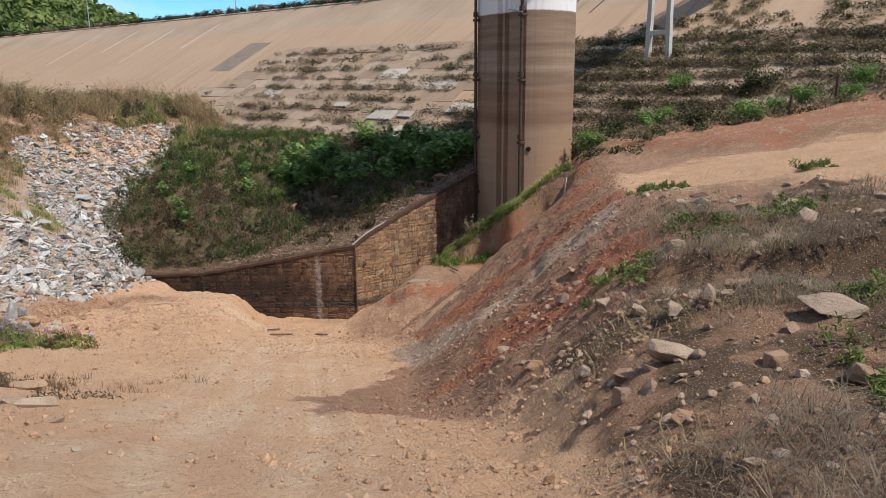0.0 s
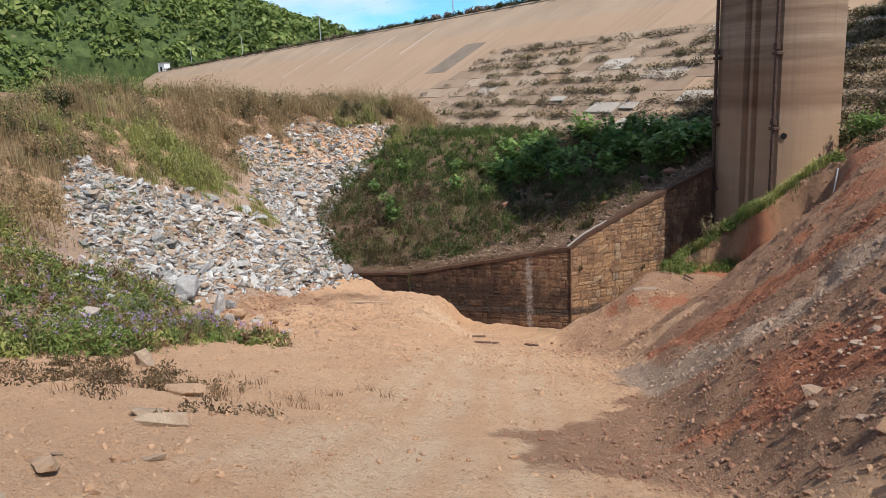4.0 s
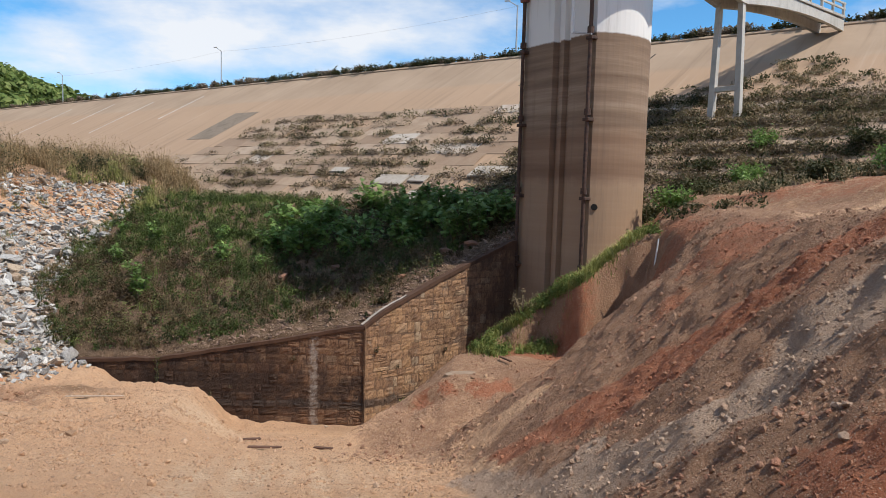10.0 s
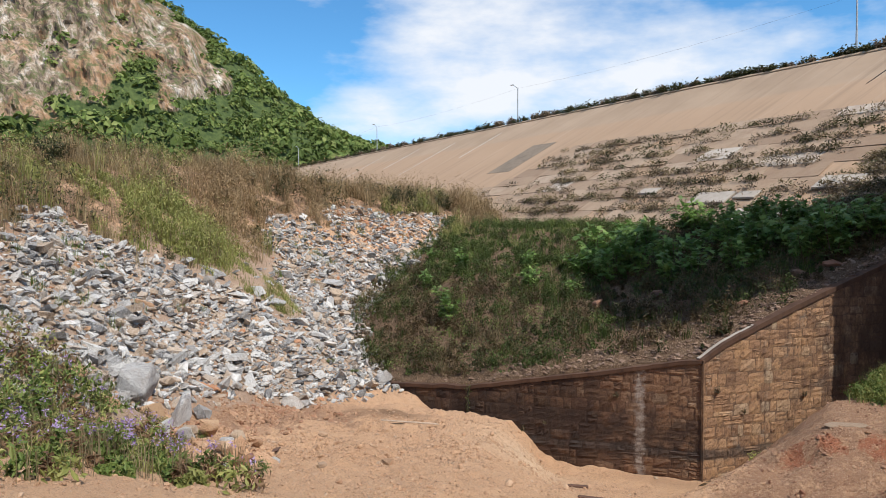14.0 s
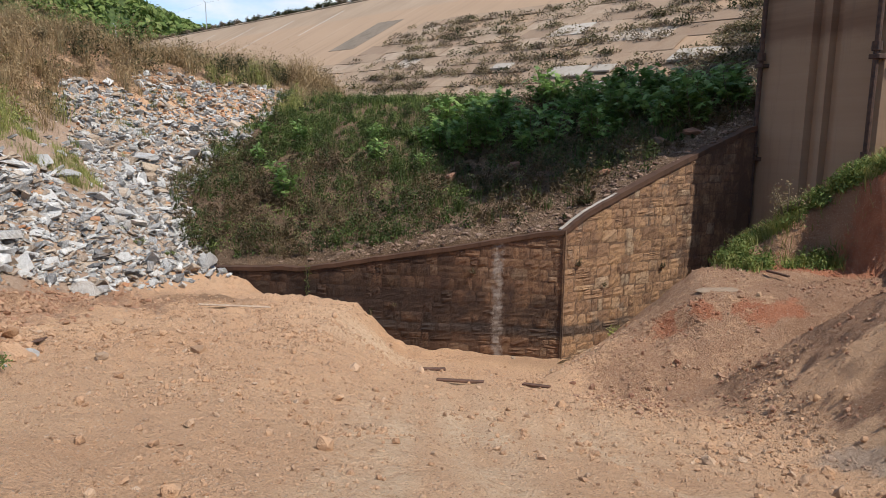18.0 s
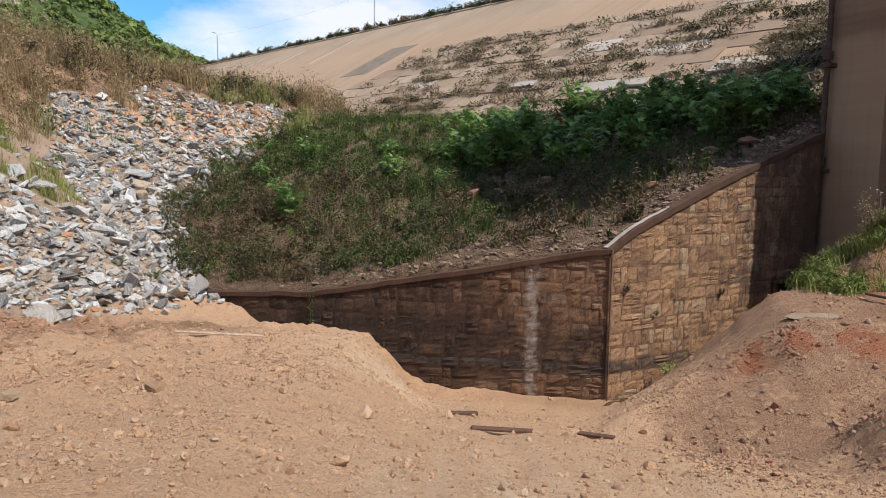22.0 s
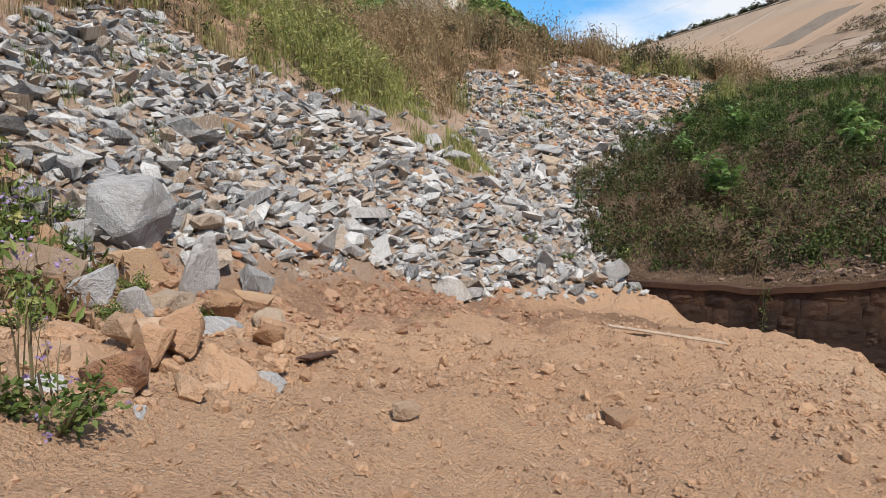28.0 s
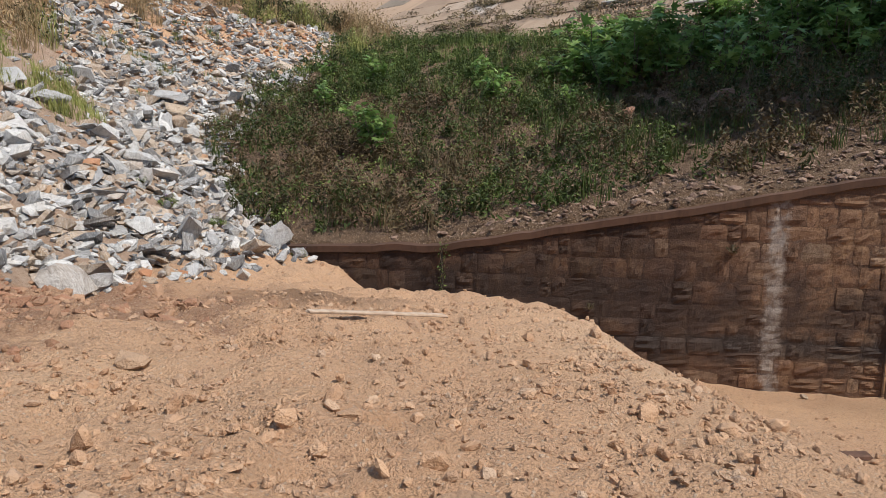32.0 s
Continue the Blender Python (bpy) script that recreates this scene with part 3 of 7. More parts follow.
def plan_z(x, y):
    """The ground before fine relief."""
    x, y = np.asarray(x, float), np.asarray(y, float)
    road = road_z(y)
    mound = np.interp(y, [-60, -30, -20, -14, -8.5, -6, -3.0, -1.2], [18.4, 8.3, 5.35, 4.0, 3.2, 2.9, 2.3, 1.6])
    edge = -4.0 - 0.35 * np.clip(y + 6, -8, 6)
    front = road + (np.maximum(mound, road) - road) * sstep(-x, -edge - 0.4, -edge + 2.1)
    front = front + 0.9 * sstep(-x, 10.4, 12.8) * sstep(y, -5, -1)
    bank = -2.03 + 0.884 * x - 0.0444 * y
    bank = bank - 1.6 * np.maximum(0, y + 0.9) * sstep(-x, -12.0, -10.0)
    bank = bank - 0.55 * np.maximum(0, y + 9.0 + 0.8 * fbm(x, y, 0.4, 3, 48)) * sstep(-x, -13.5, -11.0)
    bank = smin(bank, 10.55 + 0.085 * np.clip(-y - 9, 0, 14) + 0.05 * np.clip(x - 13, 0, 30) + 0.14 * np.clip(x - 16, 0, 20) + 0.55 * sstep(y + 1.5 * fbm(x, y, 0.35, 2, 125), -9.0, -7.6) * sstep(x + 0.6 * y, 14.5, 16.5), 0.9)
    ve = x - verge_x(y)
    verge = smin(road + 0.36 * ve + 0.22 * sstep(ve, -0.1, 0.45) - 0.08, road + 1.35, 0.5)
    hx = np.clip(x - 2.1, 0, 3.4)
    heap = 2.45 + 0.62 * hx + (-0.233 + 0.115 * hx) * np.clip(y + 5, -5, 3.6) - 0.72 * np.maximum(0, y + 1.4) - 0.5 * np.maximum(0, x - 9.5) - 0.75 * np.maximum(0, 2.1 - x)
    heap = heap - 0.5 * sstep(-y + 0.7 * fbm(x, y, 0.6, 3, 129), 5.4, 5.9) * sstep(x, 2.4, 3.4)
    heap = smin(heap, 3.95 + 0.05 * (x - 4) - 0.5 * np.maximum(0, -5.2 - y), 0.25)
    terrace = smin(4.35 + 0.78 * (x - 5.9), 9.5 + 0.03 * (x - 13), 0.4) - 3.6 * np.maximum(0, -0.6 - y + 1.3 * fbm(x, y * 0.3, 0.7, 3, 52)) - 1.5 * np.maximum(0, 5.6 - x)
    terrace = terrace - 1.3 * np.maximum(0, y - 1.2) * sstep(-x, -10.5, -9.0)
    front = smax(front, heap, 0.35)
    front = smax(front, np.where(y < -30, np.minimum(bank, road + 2.6), bank), 0.45)
    front = np.where(x > 9, smax(front, np.where(y < -26, verge, front - 9), 0.3), front)
    front = smax(front, np.where((y > -7) & (x > 4), terrace, front - 9), 0.3)
    back = back_z(x, y)
    behind = np.where(x < 0, y > wall_y(x) + 0.3, (y > x + 0.4) | (x > 8.0) & (y > 6))
    behind = behind & (x > -13.2)
    z = np.where(behind, back, front)
    z = np.where(behind & (x > 12), np.maximum(back, front), z)
    bk2 = np.where((x <= -13.2) & (y > -1.0), back, -50)
    z = np.where((x < toe_x(y) + 4) | (x <= -13.2) & (y > -1.0), smax(smax(z, bk2, 0.6), left_z(x, y), 0.5), z)
    # the ground goes on under the dam
    foot = dam_z(x, y)
    foot = np.where(foot > 24.7, 14.0, foot - 0.5)
    under = (y > 9.5) | (x > 13.5) & (y > 4)
    return np.where(under & (dam_z(x, y) > z), foot, z)


def ground_z(x, y):
    x, y = np.asarray(x, float), np.asarray(y, float)
    z = plan_z(x, y)
    near = np.exp(-np.maximum(0, np.hypot(x, y + 12) - 40) / 30)
    rough = 0.5 + 0.3 * sstep(x, 6, 10) + 0.5 * sstep(-x, 3, 6) * sstep(y, -22, -16)
    track = np.exp(-(((x - np.interp(y, [-44, -30, -18, -8], [11.0, 6.6, 2.2, -0.8])) / 2.6) ** 2))
    loose = (1 - 0.75 * track) * (0.5 + sstep(fbm(x, y, 0.6, 2, 35), -0.2, 0.3))
    z = z + near * rough * (0.22 * fbm(x, y, 0.45, 3, 1) + 0.15 * fbm(x, y, 1.9, 4, 5) + loose * (0.13 * fbm(x, y, 3.1, 2, 15) - 0.12 * np.abs(fbm(x, y, 2.3, 2, 17))))
    cleats = track * sstep(-y, 12, 18) * sstep(fbm(x, y * 0.4, 0.6, 2, 75), -0.15, 0.15)
    z = z - 0.022 * cleats * np.maximum(0, np.sin((x - np.interp(y, [-44, -30, -18, -8], [11.0, 6.6, 2.2, -0.8])) * 9.0 + 1.2 * fbm(x, y * 0.3, 0.4, 2, 76)))
    # lumps of loose earth off the track, ridged like dozed spoil
    spoil = (1 - 0.85 * track) * sstep(y, -46, -40) * sstep(fbm(x, y, 0.35, 2, 135), -0.32, 0.1) * (x > toe_x(y)) * (y < 1)
    z = z + near * spoil * (0.16 * np.maximum(0, fbm(x, y, 1.3, 3, 137)) + 0.12 * np.maximum(0, fbm(x, y, 2.7, 2, 139)) + 0.04 * vnoise(x * 5.1, y * 5.1, 141))
    # wheel ruts on the ramp
    lane = x - np.interp(y, [-44, -30, -18, -8], [11.0, 6.6, 2.2, -0.8])
    on = sstep(y, -55, -45) * sstep(-y, 7, 11)
    z = z - on * 0.07 * (np.exp(-(((lane - 0.95) / 0.3) ** 2)) + np.exp(-(((lane + 0.95) / 0.3) ** 2)))
    mface = np.exp(-(((x + 3.9) / 1.1) ** 2 + ((y + 7.0) / 3.0) ** 2))
    z = z + mface * 0.22 * fbm(y * 2.6, x * 0.5, 1.0, 4, 131)
    # gullies down the cut bank
    face = sstep(x, 7.5, 9.5) * sstep(-x, -14.5, -12.5) * sstep(y, -30, -24) * sstep(-y, 1, 4)
    z = z + face * (0.24 * fbm(y * 2.2, x * 0.45, 0.9, 4, 31) + 0.16 * fbm(x, y, 1.4, 4, 33) - 0.1 * np.abs(fbm(x, y, 0.8, 3, 34)))
    return z


def flat_at(x, y, most=0.5):
    """True where the ground is not steeper than most."""
    return np.abs(ground_z(x, y + 0.15) - ground_z(x, y - 0.15)) / 0.3 < most


def gz(x, y):
    return float(ground_z(np.array([x]), np.array([y]))[0])


def stretch(lo, hi, fine, far, mid_lo, mid_hi, mid=0.6):
    """Grid lines: fine in the middle, wider out to the banks, then growing to the horizon."""
    out = list(np.arange(lo, hi + fine, fine))
    for step, go, end, last in ((fine, 1, mid_hi, far), (-fine, -1, mid_lo, -far)):
        side, d = [out[-1] if go > 0 else out[0]], fine
        while side[-1] * go < last * go:
            d = min(d * 1.07, mid) if side[-1] * go < end * go else d * 1.25
            side.append(side[-1] + go * d)
        out = out + side[1:] if go > 0 else side[:0:-1] + out
    return np.array(out)


# ---- ground ----
gx, gy = stretch(-14.0, 14.0, 0.11, 2600, -50, 34), stretch(-41.0, 2.0, 0.11, 2600, -48, 46)
GX, GY = np.meshgrid(gx, gy)
GZ = ground_z(GX, GY)
far = np.hypot(GX, GY)
GZ = np.where(far > 140, np.minimum(GZ, 13) * np.exp(-(far - 140) / 400), GZ)
idx = np.arange(GX.size).reshape(GX.shape)
quads = np.stack([idx[:-1, :-1], idx[:-1, 1:], idx[1:, 1:], idx[1:, :-1]], -1).reshape(-1, 4)
ground = raw("ground", np.stack([GX, GY, GZ], -1), quads, M_SOIL, smooth=True)
tagged(ground, "tan and red bare earth ramp between cut banks", "ground", kind="structure")


def ground_zone(name, values):
    a = ground.data.attributes.new(name, "FLOAT", "POINT")
    a.data.foreach_set("value", np.clip(values, 0, 1).astype(np.float32).ravel())


GW = 2.4 * fbm(GX, GY, 0.5, 4, 101)


def bank_at(x, y):
    return sstep(x + 2.4 * fbm(x, y, 0.5, 4, 101), 6.5, 8.0) * sstep(-x, -15.5, -13.5) * sstep(y, -33, -29)


def red_at(x, y):
    """The red run of earth down the cut bank, and the red cut under the ledge."""
    run = np.exp(-(((y + 16.3 + 0.5 * (x - 8) + 1.1 * fbm(x, y, 0.4, 3, 9)) / 1.15) ** 4))
    run = run + 0.9 * np.exp(-(((y + 26.0 + 0.3 * (x - 9) + 1.6 * fbm(x, y, 0.4, 3, 10)) / 2.0) ** 4)) * sstep(x, 9.5, 11.0)
    return bank_at(x, y) * (run + 0.6 * sstep(fbm(x, y, 0.22, 3, 37), 0.24, 0.4)) + 0.9 * np.exp(-(((x - 5.2) / 2.2) ** 4 + ((y + 5.75) / 0.55) ** 2)) * sstep(fbm(x, y, 1.2, 3, 38), -0.35, 0.2) + 0.8 * np.exp(-(((x - 8.2) / 2.4) ** 4 + ((y + 1.2) / 0.9) ** 4))


def grey_at(x, y):
    run = np.exp(-(((y + 21.0 + 0.25 * (x - 8) + 2.4 * fbm(x, y, 0.3, 3, 3)) / 1.4) ** 4)) * sstep(fbm(x, y, 0.5, 3, 8), -0.3, 0.1)
    gravel = np.exp(-(((x - 7.0 + 0.4 * (y + 18)) / 0.6) ** 2)) * sstep(y, -22, -20) * sstep(-y, 14, 16)
    return bank_at(x, y) * run + 0.9 * gravel 


bank_on = bank_at(GX, GY)
rubble_on = sstep(toe_x(GY) - GX, -0.6, 0.8) * sstep(-left_z(GX, GY), -11.5, -9.0) * (GX < -8)
ochre_on = 0.6 * rubble_on * sstep(GY + 3 * fbm(GX, GY, 0.3, 3, 71), 6, 10) * sstep(left_z(GX, GY), 7.5, 9.0)
ground_zone("brown", 0.7 * sstep(GX - verge_x(GY), -0.1, 0.5) * sstep(-GY, 18, 24) * sstep(-GX, -20, -17) + 0.9 * bank_on + 0.62 * sstep(GX + 0.5 * GW, 0.8, 3.0) * sstep(GY + GW, -14, -9) + 0.6 * sstep(-GX + GW, 9.0, 11.0) * sstep(GY, -18, -13) * sstep(-GY, 5.5, 8))
ground_zone("red", red_at(GX, GY) + 0.5 * sstep(GX + 0.6 * GY, 14.0, 16.0) * sstep(GY + GW, -9.2, -7.6) * sstep(-GY, -3, 0))
ground_zone("grey", grey_at(GX, GY) + 0.75 * rubble_on - ochre_on)
behind_wall = (GY > wall_y(GX) + 0.1) & (GX < 8) & (GX > -30) & (GY > GX - 0.3) & (back_z(GX, GY) > left_z(GX, GY) - 0.1)
ground_zone("litter", 0.95 * behind_wall + 0.55 * sstep(left_z(GX, GY), 9.0, 10.5) * (GX < -10) + 0.95 * sstep(GX - verge_x(GY), 0.0, 0.7) * sstep(-GY + 0.6 * GW + 6.5 * sstep(GX, 13.6, 15.2), 29.5, 31.5) * sstep(fbm(GX, GY, 0.6, 3, 12), -0.4, 0.0) * sstep(-GX, -24, -21) + 0.7 * sstep(GX, 15, 18) * sstep(GY, -1, 3))
lane = GX - np.interp(GY, [-44, -30, -18, -8], [11.0, 6.6, 2.2, -0.8])
broken = sstep(fbm(GX, GY, 0.8, 3, 58), -0.35, 0.1)
tyre = np.exp(-((lane + 0.2) / 2.6) ** 4) * sstep(-GY, 10, 16) * (0.5 + 0.5 * np.sin(lane * 9.0 + 2.2 * fbm(GX * 0.6, GY * 0.18, 0.5, 3, 73)))
ground_zone("pale", 0.55 * tyre * sstep(fbm(GX, GY, 0.35, 3, 74), -0.3, 0.15) + 0.9 * np.exp(-(((GX + 4.3) / 1.2) ** 2 + ((GY + 7.5) / 2.6) ** 2)) + 0.8 * broken * sstep(-GY, 13, 18) * (np.exp(-(((lane - 0.95 + 0.2 * GW) / 0.4) ** 2)) + np.exp(-(((lane + 0.95 + 0.2 * GW) / 0.4) ** 2)) + 0.7 * np.exp(-(((lane + 2.4 + 0.3 * GW) / 0.5) ** 2))))
ground_zone("damp", np.exp(-(((GX + 10.3) / 1.6) ** 2 + ((GY + 6.4) / 1.3) ** 2)) + 0.5 * np.exp(-((GX / 3) ** 2 + ((GY + 0.8) / 1.0) ** 2)))

# ---- dam ----


def dam_point(s, d, up=0.0):
    """A point of the face: s along the crest, d metres out, up metres off the face."""
    q = DAM_O + DAM_S * s + DAM_N * d
    nrm = Vector((DAM_N.x, DAM_N.y, DAM_RUN)).normalized()
    return Vector((q.x, q.y, DAM_O.z - d / DAM_RUN)) + nrm * up


DAM_NRM = Vector((DAM_N.x, DAM_N.y, DAM_RUN)).normalized()
DAM_DOWN = (DAM_N - Vector((0, 0, 1 / DAM_RUN))).normalized()
dam = tagged(new("dam_wall"), "long sloping dam face of pale stained concrete", "dam", kind="structure")
bm = bmesh.new()
rows = [(-7.0, 0.0), (0.0, 0.0), (29.6, 29.6 / DAM_RUN), (29.6, 32.0), (-7.0, 32.0)]
rings = []
for s in (-90, 620):
    q = DAM_O + DAM_S * s
    rings.append([bm.verts.new((q.x + DAM_N.x * d, q.y + DAM_N.y * d, DAM_O.z - h)) for d, h in rows])
for i in range(5):
    bm.faces.new((rings[0][i], rings[0][(i + 1) % 5], rings[1][(i + 1) % 5], rings[1][i]))
bm.faces.new(rings[0][::-1])
bm.faces.new(rings[1])
bmesh.ops.recalc_face_normals(bm, faces=bm.faces)
part("face", bm, M_DAM, dam)
# bench line and kerb along the crest
frame_rot = Matrix((DAM_S, -DAM_DOWN, DAM_NRM)).transposed().to_4x4()


def on_dam(s, d, up):
    return Matrix.Translation(dam_point(s, d, up)) @ frame_rot


boxed("crest_kerb", (600, 0.5, 0.2), on_dam(250, 0.1, 0.02), M_DAM, dam, 0.03)
for k, s in enumerate((50.5, 63.0, 76.0, 90.0)):
    boxed("pale_joint", (0.3, 11.5 if k % 2 else 8.0, 0.02), on_dam(s, 6.6 + (k % 2) * 2.0, 0.006), M_LIME, dam)
boxed("patched_strip", (4.6, 7.6, 0.03), on_dam(31.0, 13.2, 0.008), concrete_material("worn_patch", (0.20, 0.16, 0.12), (0.27, 0.215, 0.16), 0.6), dam, 0.0, "dark worn strip of concrete")

# ---- wing wall ----
WALL_T = 0.9
wing = tagged(new("wall_wing"), "battered brown sandstone wing wall with mortar coping", "wall", kind="structure")
FD = Vector((-1.0, -0.115, 0)).normalized()     # along the front, away from the corner
FN = Vector((0.115, -1.0, 0)).normalized()      # out of the front
RD = Vector((1, 1, 0)).normalized()             # along the flank
RN = Vector((1, -1, 0)).normalized()
F_LEN, R_LEN = 13.6, 9.6


def front_h(u):
    return float(front_top(-u * 0.9935))


def flank_h(u):
    return float(flank_top(u * 0.7071))


def core(direction, out, length, height):
    bm = bmesh.new()
    us = np.linspace(0, length, 25)
    cols = []
    for u in us:
        p = direction * u
        a, b = p - out * 0.06, p - out * WALL_T
        h = height(u) - 0.14
        cols.append([bm.verts.new((a.x, a.y, -1.5)), bm.verts.new((a.x, a.y, h)), bm.verts.new((b.x, b.y, h)), bm.verts.new((b.x, b.y, -1.5))])
    for c0, c1 in zip(cols, cols[1:]):
        for i in range(4):
            bm.faces.new((c0[i], c0[(i + 1) % 4], c1[(i + 1) % 4], c1[i]))
    bm.faces.new(cols[0])
    bm.faces.new(cols[-1][::-1])
    bmesh.ops.recalc_face_normals(bm, faces=bm.faces)
    return bm


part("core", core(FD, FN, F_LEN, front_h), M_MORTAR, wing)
part("core", core(RD, RN, R_LEN, flank_h), M_MORTAR, wing)


def coping(direction, out, length, height, thick, proud, wide):
    bm = bmesh.new()
    cols = []
    for u in np.linspace(0, length, 90):
        p = direction * u
        a, b = p + out * proud, p - out * wide
        w = 0.06 * float(fbm(u, 3.0, 1.3, 4, 4))
        h = height(u)
        cols.append([bm.verts.new((a.x, a.y, h - thick + w)), bm.verts.new((a.x, a.y, h + w)), bm.verts.new((b.x, b.y, h + w)), bm.verts.new((b.x, b.y, h - thick + w))])
    for c0, c1 in zip(cols, cols[1:]):
        for i in range(4):
            bm.faces.new((c0[i], c0[(i + 1) % 4], c1[(i + 1) % 4], c1[i]))
    bm.faces.new(cols[0])
    bm.faces.new(cols[-1][::-1])
    bmesh.ops.recalc_face_normals(bm, faces=bm.faces)
    return bm


part("coping", coping(FD, FN, F_LEN, front_h, 0.15, 0.008, 0.36), M_COPING, wing, "brown mortar coping")
part("coping", coping(RD, RN, R_LEN, flank_h, 0.2, 0.008, 0.4), M_COPING, wing, "brown mortar coping")
part("coping_cap", coping(RD, RN, 3.2, lambda u: flank_h(u) + 0.03 - 0.012 * u, 0.05, -0.2, 0.36), M_PALE, wing, "whitish worn cap of the coping")
part("crack", block(bmesh.new(), (0.05, 0.02, 3.6), Matrix.Translation((-9.6, -1.1, 1.2))), M_DARK, wing, "dark upright joint in the wall")
tube_bm = block(bmesh.new(), (0.07, 0.07, 5.6), Matrix.Translation((0.045, 0.0, 2.0)) @ Matrix.Rotation(radians(20), 4, "Z"), 0.03)
part("corner_bead", tube_bm, M_MORTAR, wing, "mortar corner bead")


# ---- intake tower ----
TU = Vector((0.61, -0.79, 0)).normalized()      # along the flat side
TV = Vector((-0.79, -0.61, 0)).normalized()     # out of the flat side
T_R, T_CUT = 3.28, 1.75


def tw(u, v, z=0.0):
    return TOWER + TU * u + TV * v + Vector((0, 0, z))


def tower_outline(grow=0.0, groove=True):
    r = T_R + grow
    half = math.sqrt(r * r - (T_CUT + grow) ** 2)
    a0 = math.atan2(T_CUT + grow, half)
    pts = []
    for k in range(49):
        a = math.pi - a0 + (math.pi + 2 * a0) * k / 48
        pts.append((r * math.cos(a), r * math.sin(a)))
    if groove:
        c = T_CUT + grow
        pts += [(0.95, c), (0.9, c - 0.35), (0.42, c - 0.35), (0.37, c - 0.06), (0.12, c - 0.06), (0.07, c - 0.35), (-0.35, c - 0.35), (-0.4, c)]
    return [((TOWER + TU * u + TV * v).x, (TOWER + TU * u + TV * v).y) for u, v in pts]


tower = thing("intake_tower", (TOWER.x, TOWER.y, 1.0), "round concrete intake tower, white top, brown silt-stained shaft", "tower")


def tpart(name, bm, mat, label="", parent=None):
    ob = part(name, bm, mat, parent or tower, label)
    if parent is None:
        ob.matrix_parent_inverse = Matrix.Translation((-TOWER.x, -TOWER.y, -1.0))
    return ob


bm = prism(bmesh.new(), tower_outline(), 1.0, 22.9)
bmesh.ops.recalc_face_normals(bm, faces=bm.faces)
shaft = tpart("shaft", bm, M_TOWER)


def oct_outline(half_u, half_v, cut):
    pts = [(-half_u + cut, -half_v), (half_u - cut, -half_v), (half_u, -half_v + cut), (half_u, half_v - cut), (half_u - cut, half_v), (-half_u + cut, half_v), (-half_u, half_v - cut), (-half_u, -half_v + cut)]
    return [(tw(u, v).x, tw(u, v).y) for u, v in pts]


def fixed(bm):
    bmesh.ops.recalc_face_normals(bm, faces=bm.faces)
    return bm


tpart("head_box", fixed(prism(bmesh.new(), oct_outline(3.8, 3.3, 0.8), 22.75, 24.75)), M_CONC, "grey concrete head below the platform")
tpart("platform", fixed(prism(bmesh.new(), oct_outline(6.0, 4.6, 1.0), 24.75, 25.15)), M_CONC, "concrete platform slab")
TM = Matrix((TU, TV, Vector((0, 0, 1)))).transposed().to_4x4()


def tbox(name, size, u, v, z, mat, bevel=0.0, label=""):
    return tpart(name, block(bmesh.new(), size, Matrix.Translation(tw(u, v, z)) @ TM, bevel), mat, label)


# dark plates on the faces stand in for the shade inside the slots
for u in (-2.7, 1.6):
    tbox("vent_slot", (1.35, 0.08, 0.42), u, 3.31, 23.75, M_DARK, 0.0, "dark slot")
tpart("vent_slot", block(bmesh.new(), (0.95, 0.08, 0.42), Matrix.Translation(tw(4.0, 1.2, 23.75)) @ TM @ Matrix.Rotation(radians(90), 4, "Z")), M_DARK, "dark slot")
for z in (25.65, 26.05):
    for v in (-4.45, 4.45):
        tbox("rail", (10.2, 0.14, 0.16), 0, v, z, M_CONC, 0.02)
    for u in (-5.85, 5.85):
        tbox("rail", (0.14, 7.2, 0.16), u, 0, z, M_CONC, 0.02)
for v in (-4.45, 4.45):
    for u in (-5, -2.5, 0, 2.5, 5):
        tbox("rail_post", (0.16, 0.16, 1.0), u, v, 25.65, M_CONC, 0.02)
for u in (-5.85, 5.85):
    for v in (-3.5, 0, 3.5):
        tbox("rail_post", (0.16, 0.16, 1.0), u, v, 25.65, M_CONC, 0.02)
# two rising stems on the flat side, with their brackets
for u in (-2.62, 2.62):
    g = T_CUT + 0.24
    stem = tpart("gate_stem", tube(bmesh.new(), 0.1, 0.1, tw(u, g, 4.5), tw(u, g, 22.7), 10), M_PIPE, "rusty dark gate stem")
    for z in (7.2, 10.95, 14.72, 18.55):
        b = part("bracket", block(bmesh.new(), (0.42, 0.4, 0.16), Matrix.Translation(tw(u, g - 0.08, z)) @ TM, 0.02), M_PIPE, stem)
        tube_ob = part("coupling", tube(bmesh.new(), 0.17, 0.17, tw(u, g, z + 0.2), tw(u, g, z + 0.5), 10), M_PIPE, stem)
    part("gearbox", block(bmesh.new(), (0.42, 0.34, 0.9), Matrix.Translation(tw(u, g, 21.6)) @ TM, 0.03), plain_material("rust_red_paint", (0.16, 0.05, 0.04), (0.24, 0.09, 0.07), 6, 0.6), stem)
tpart("white_pole", tube(bmesh.new(), 0.075, 0.075, tw(1.55, T_CUT + 0.45, 18.9), tw(1.55, T_CUT + 0.45, 26.6), 10), M_WHITE, "white vertical pole")
tpart("pole_arm", tube(bmesh.new(), 0.05, 0.05, tw(1.45, T_CUT + 0.45, 18.95), tw(2.75, T_CUT + 0.3, 18.7), 8), M_STEEL)
# the hole is a dark disc, its inner shade given as colour
tpart("weep_hole", tube(bmesh.new(), 0.16, 0.16, TOWER + Vector((0.55, -3.22, 10.55)), TOWER + Vector((0.55, -3.30, 10.55)), 12), M_DARK, "round dark weep hole")

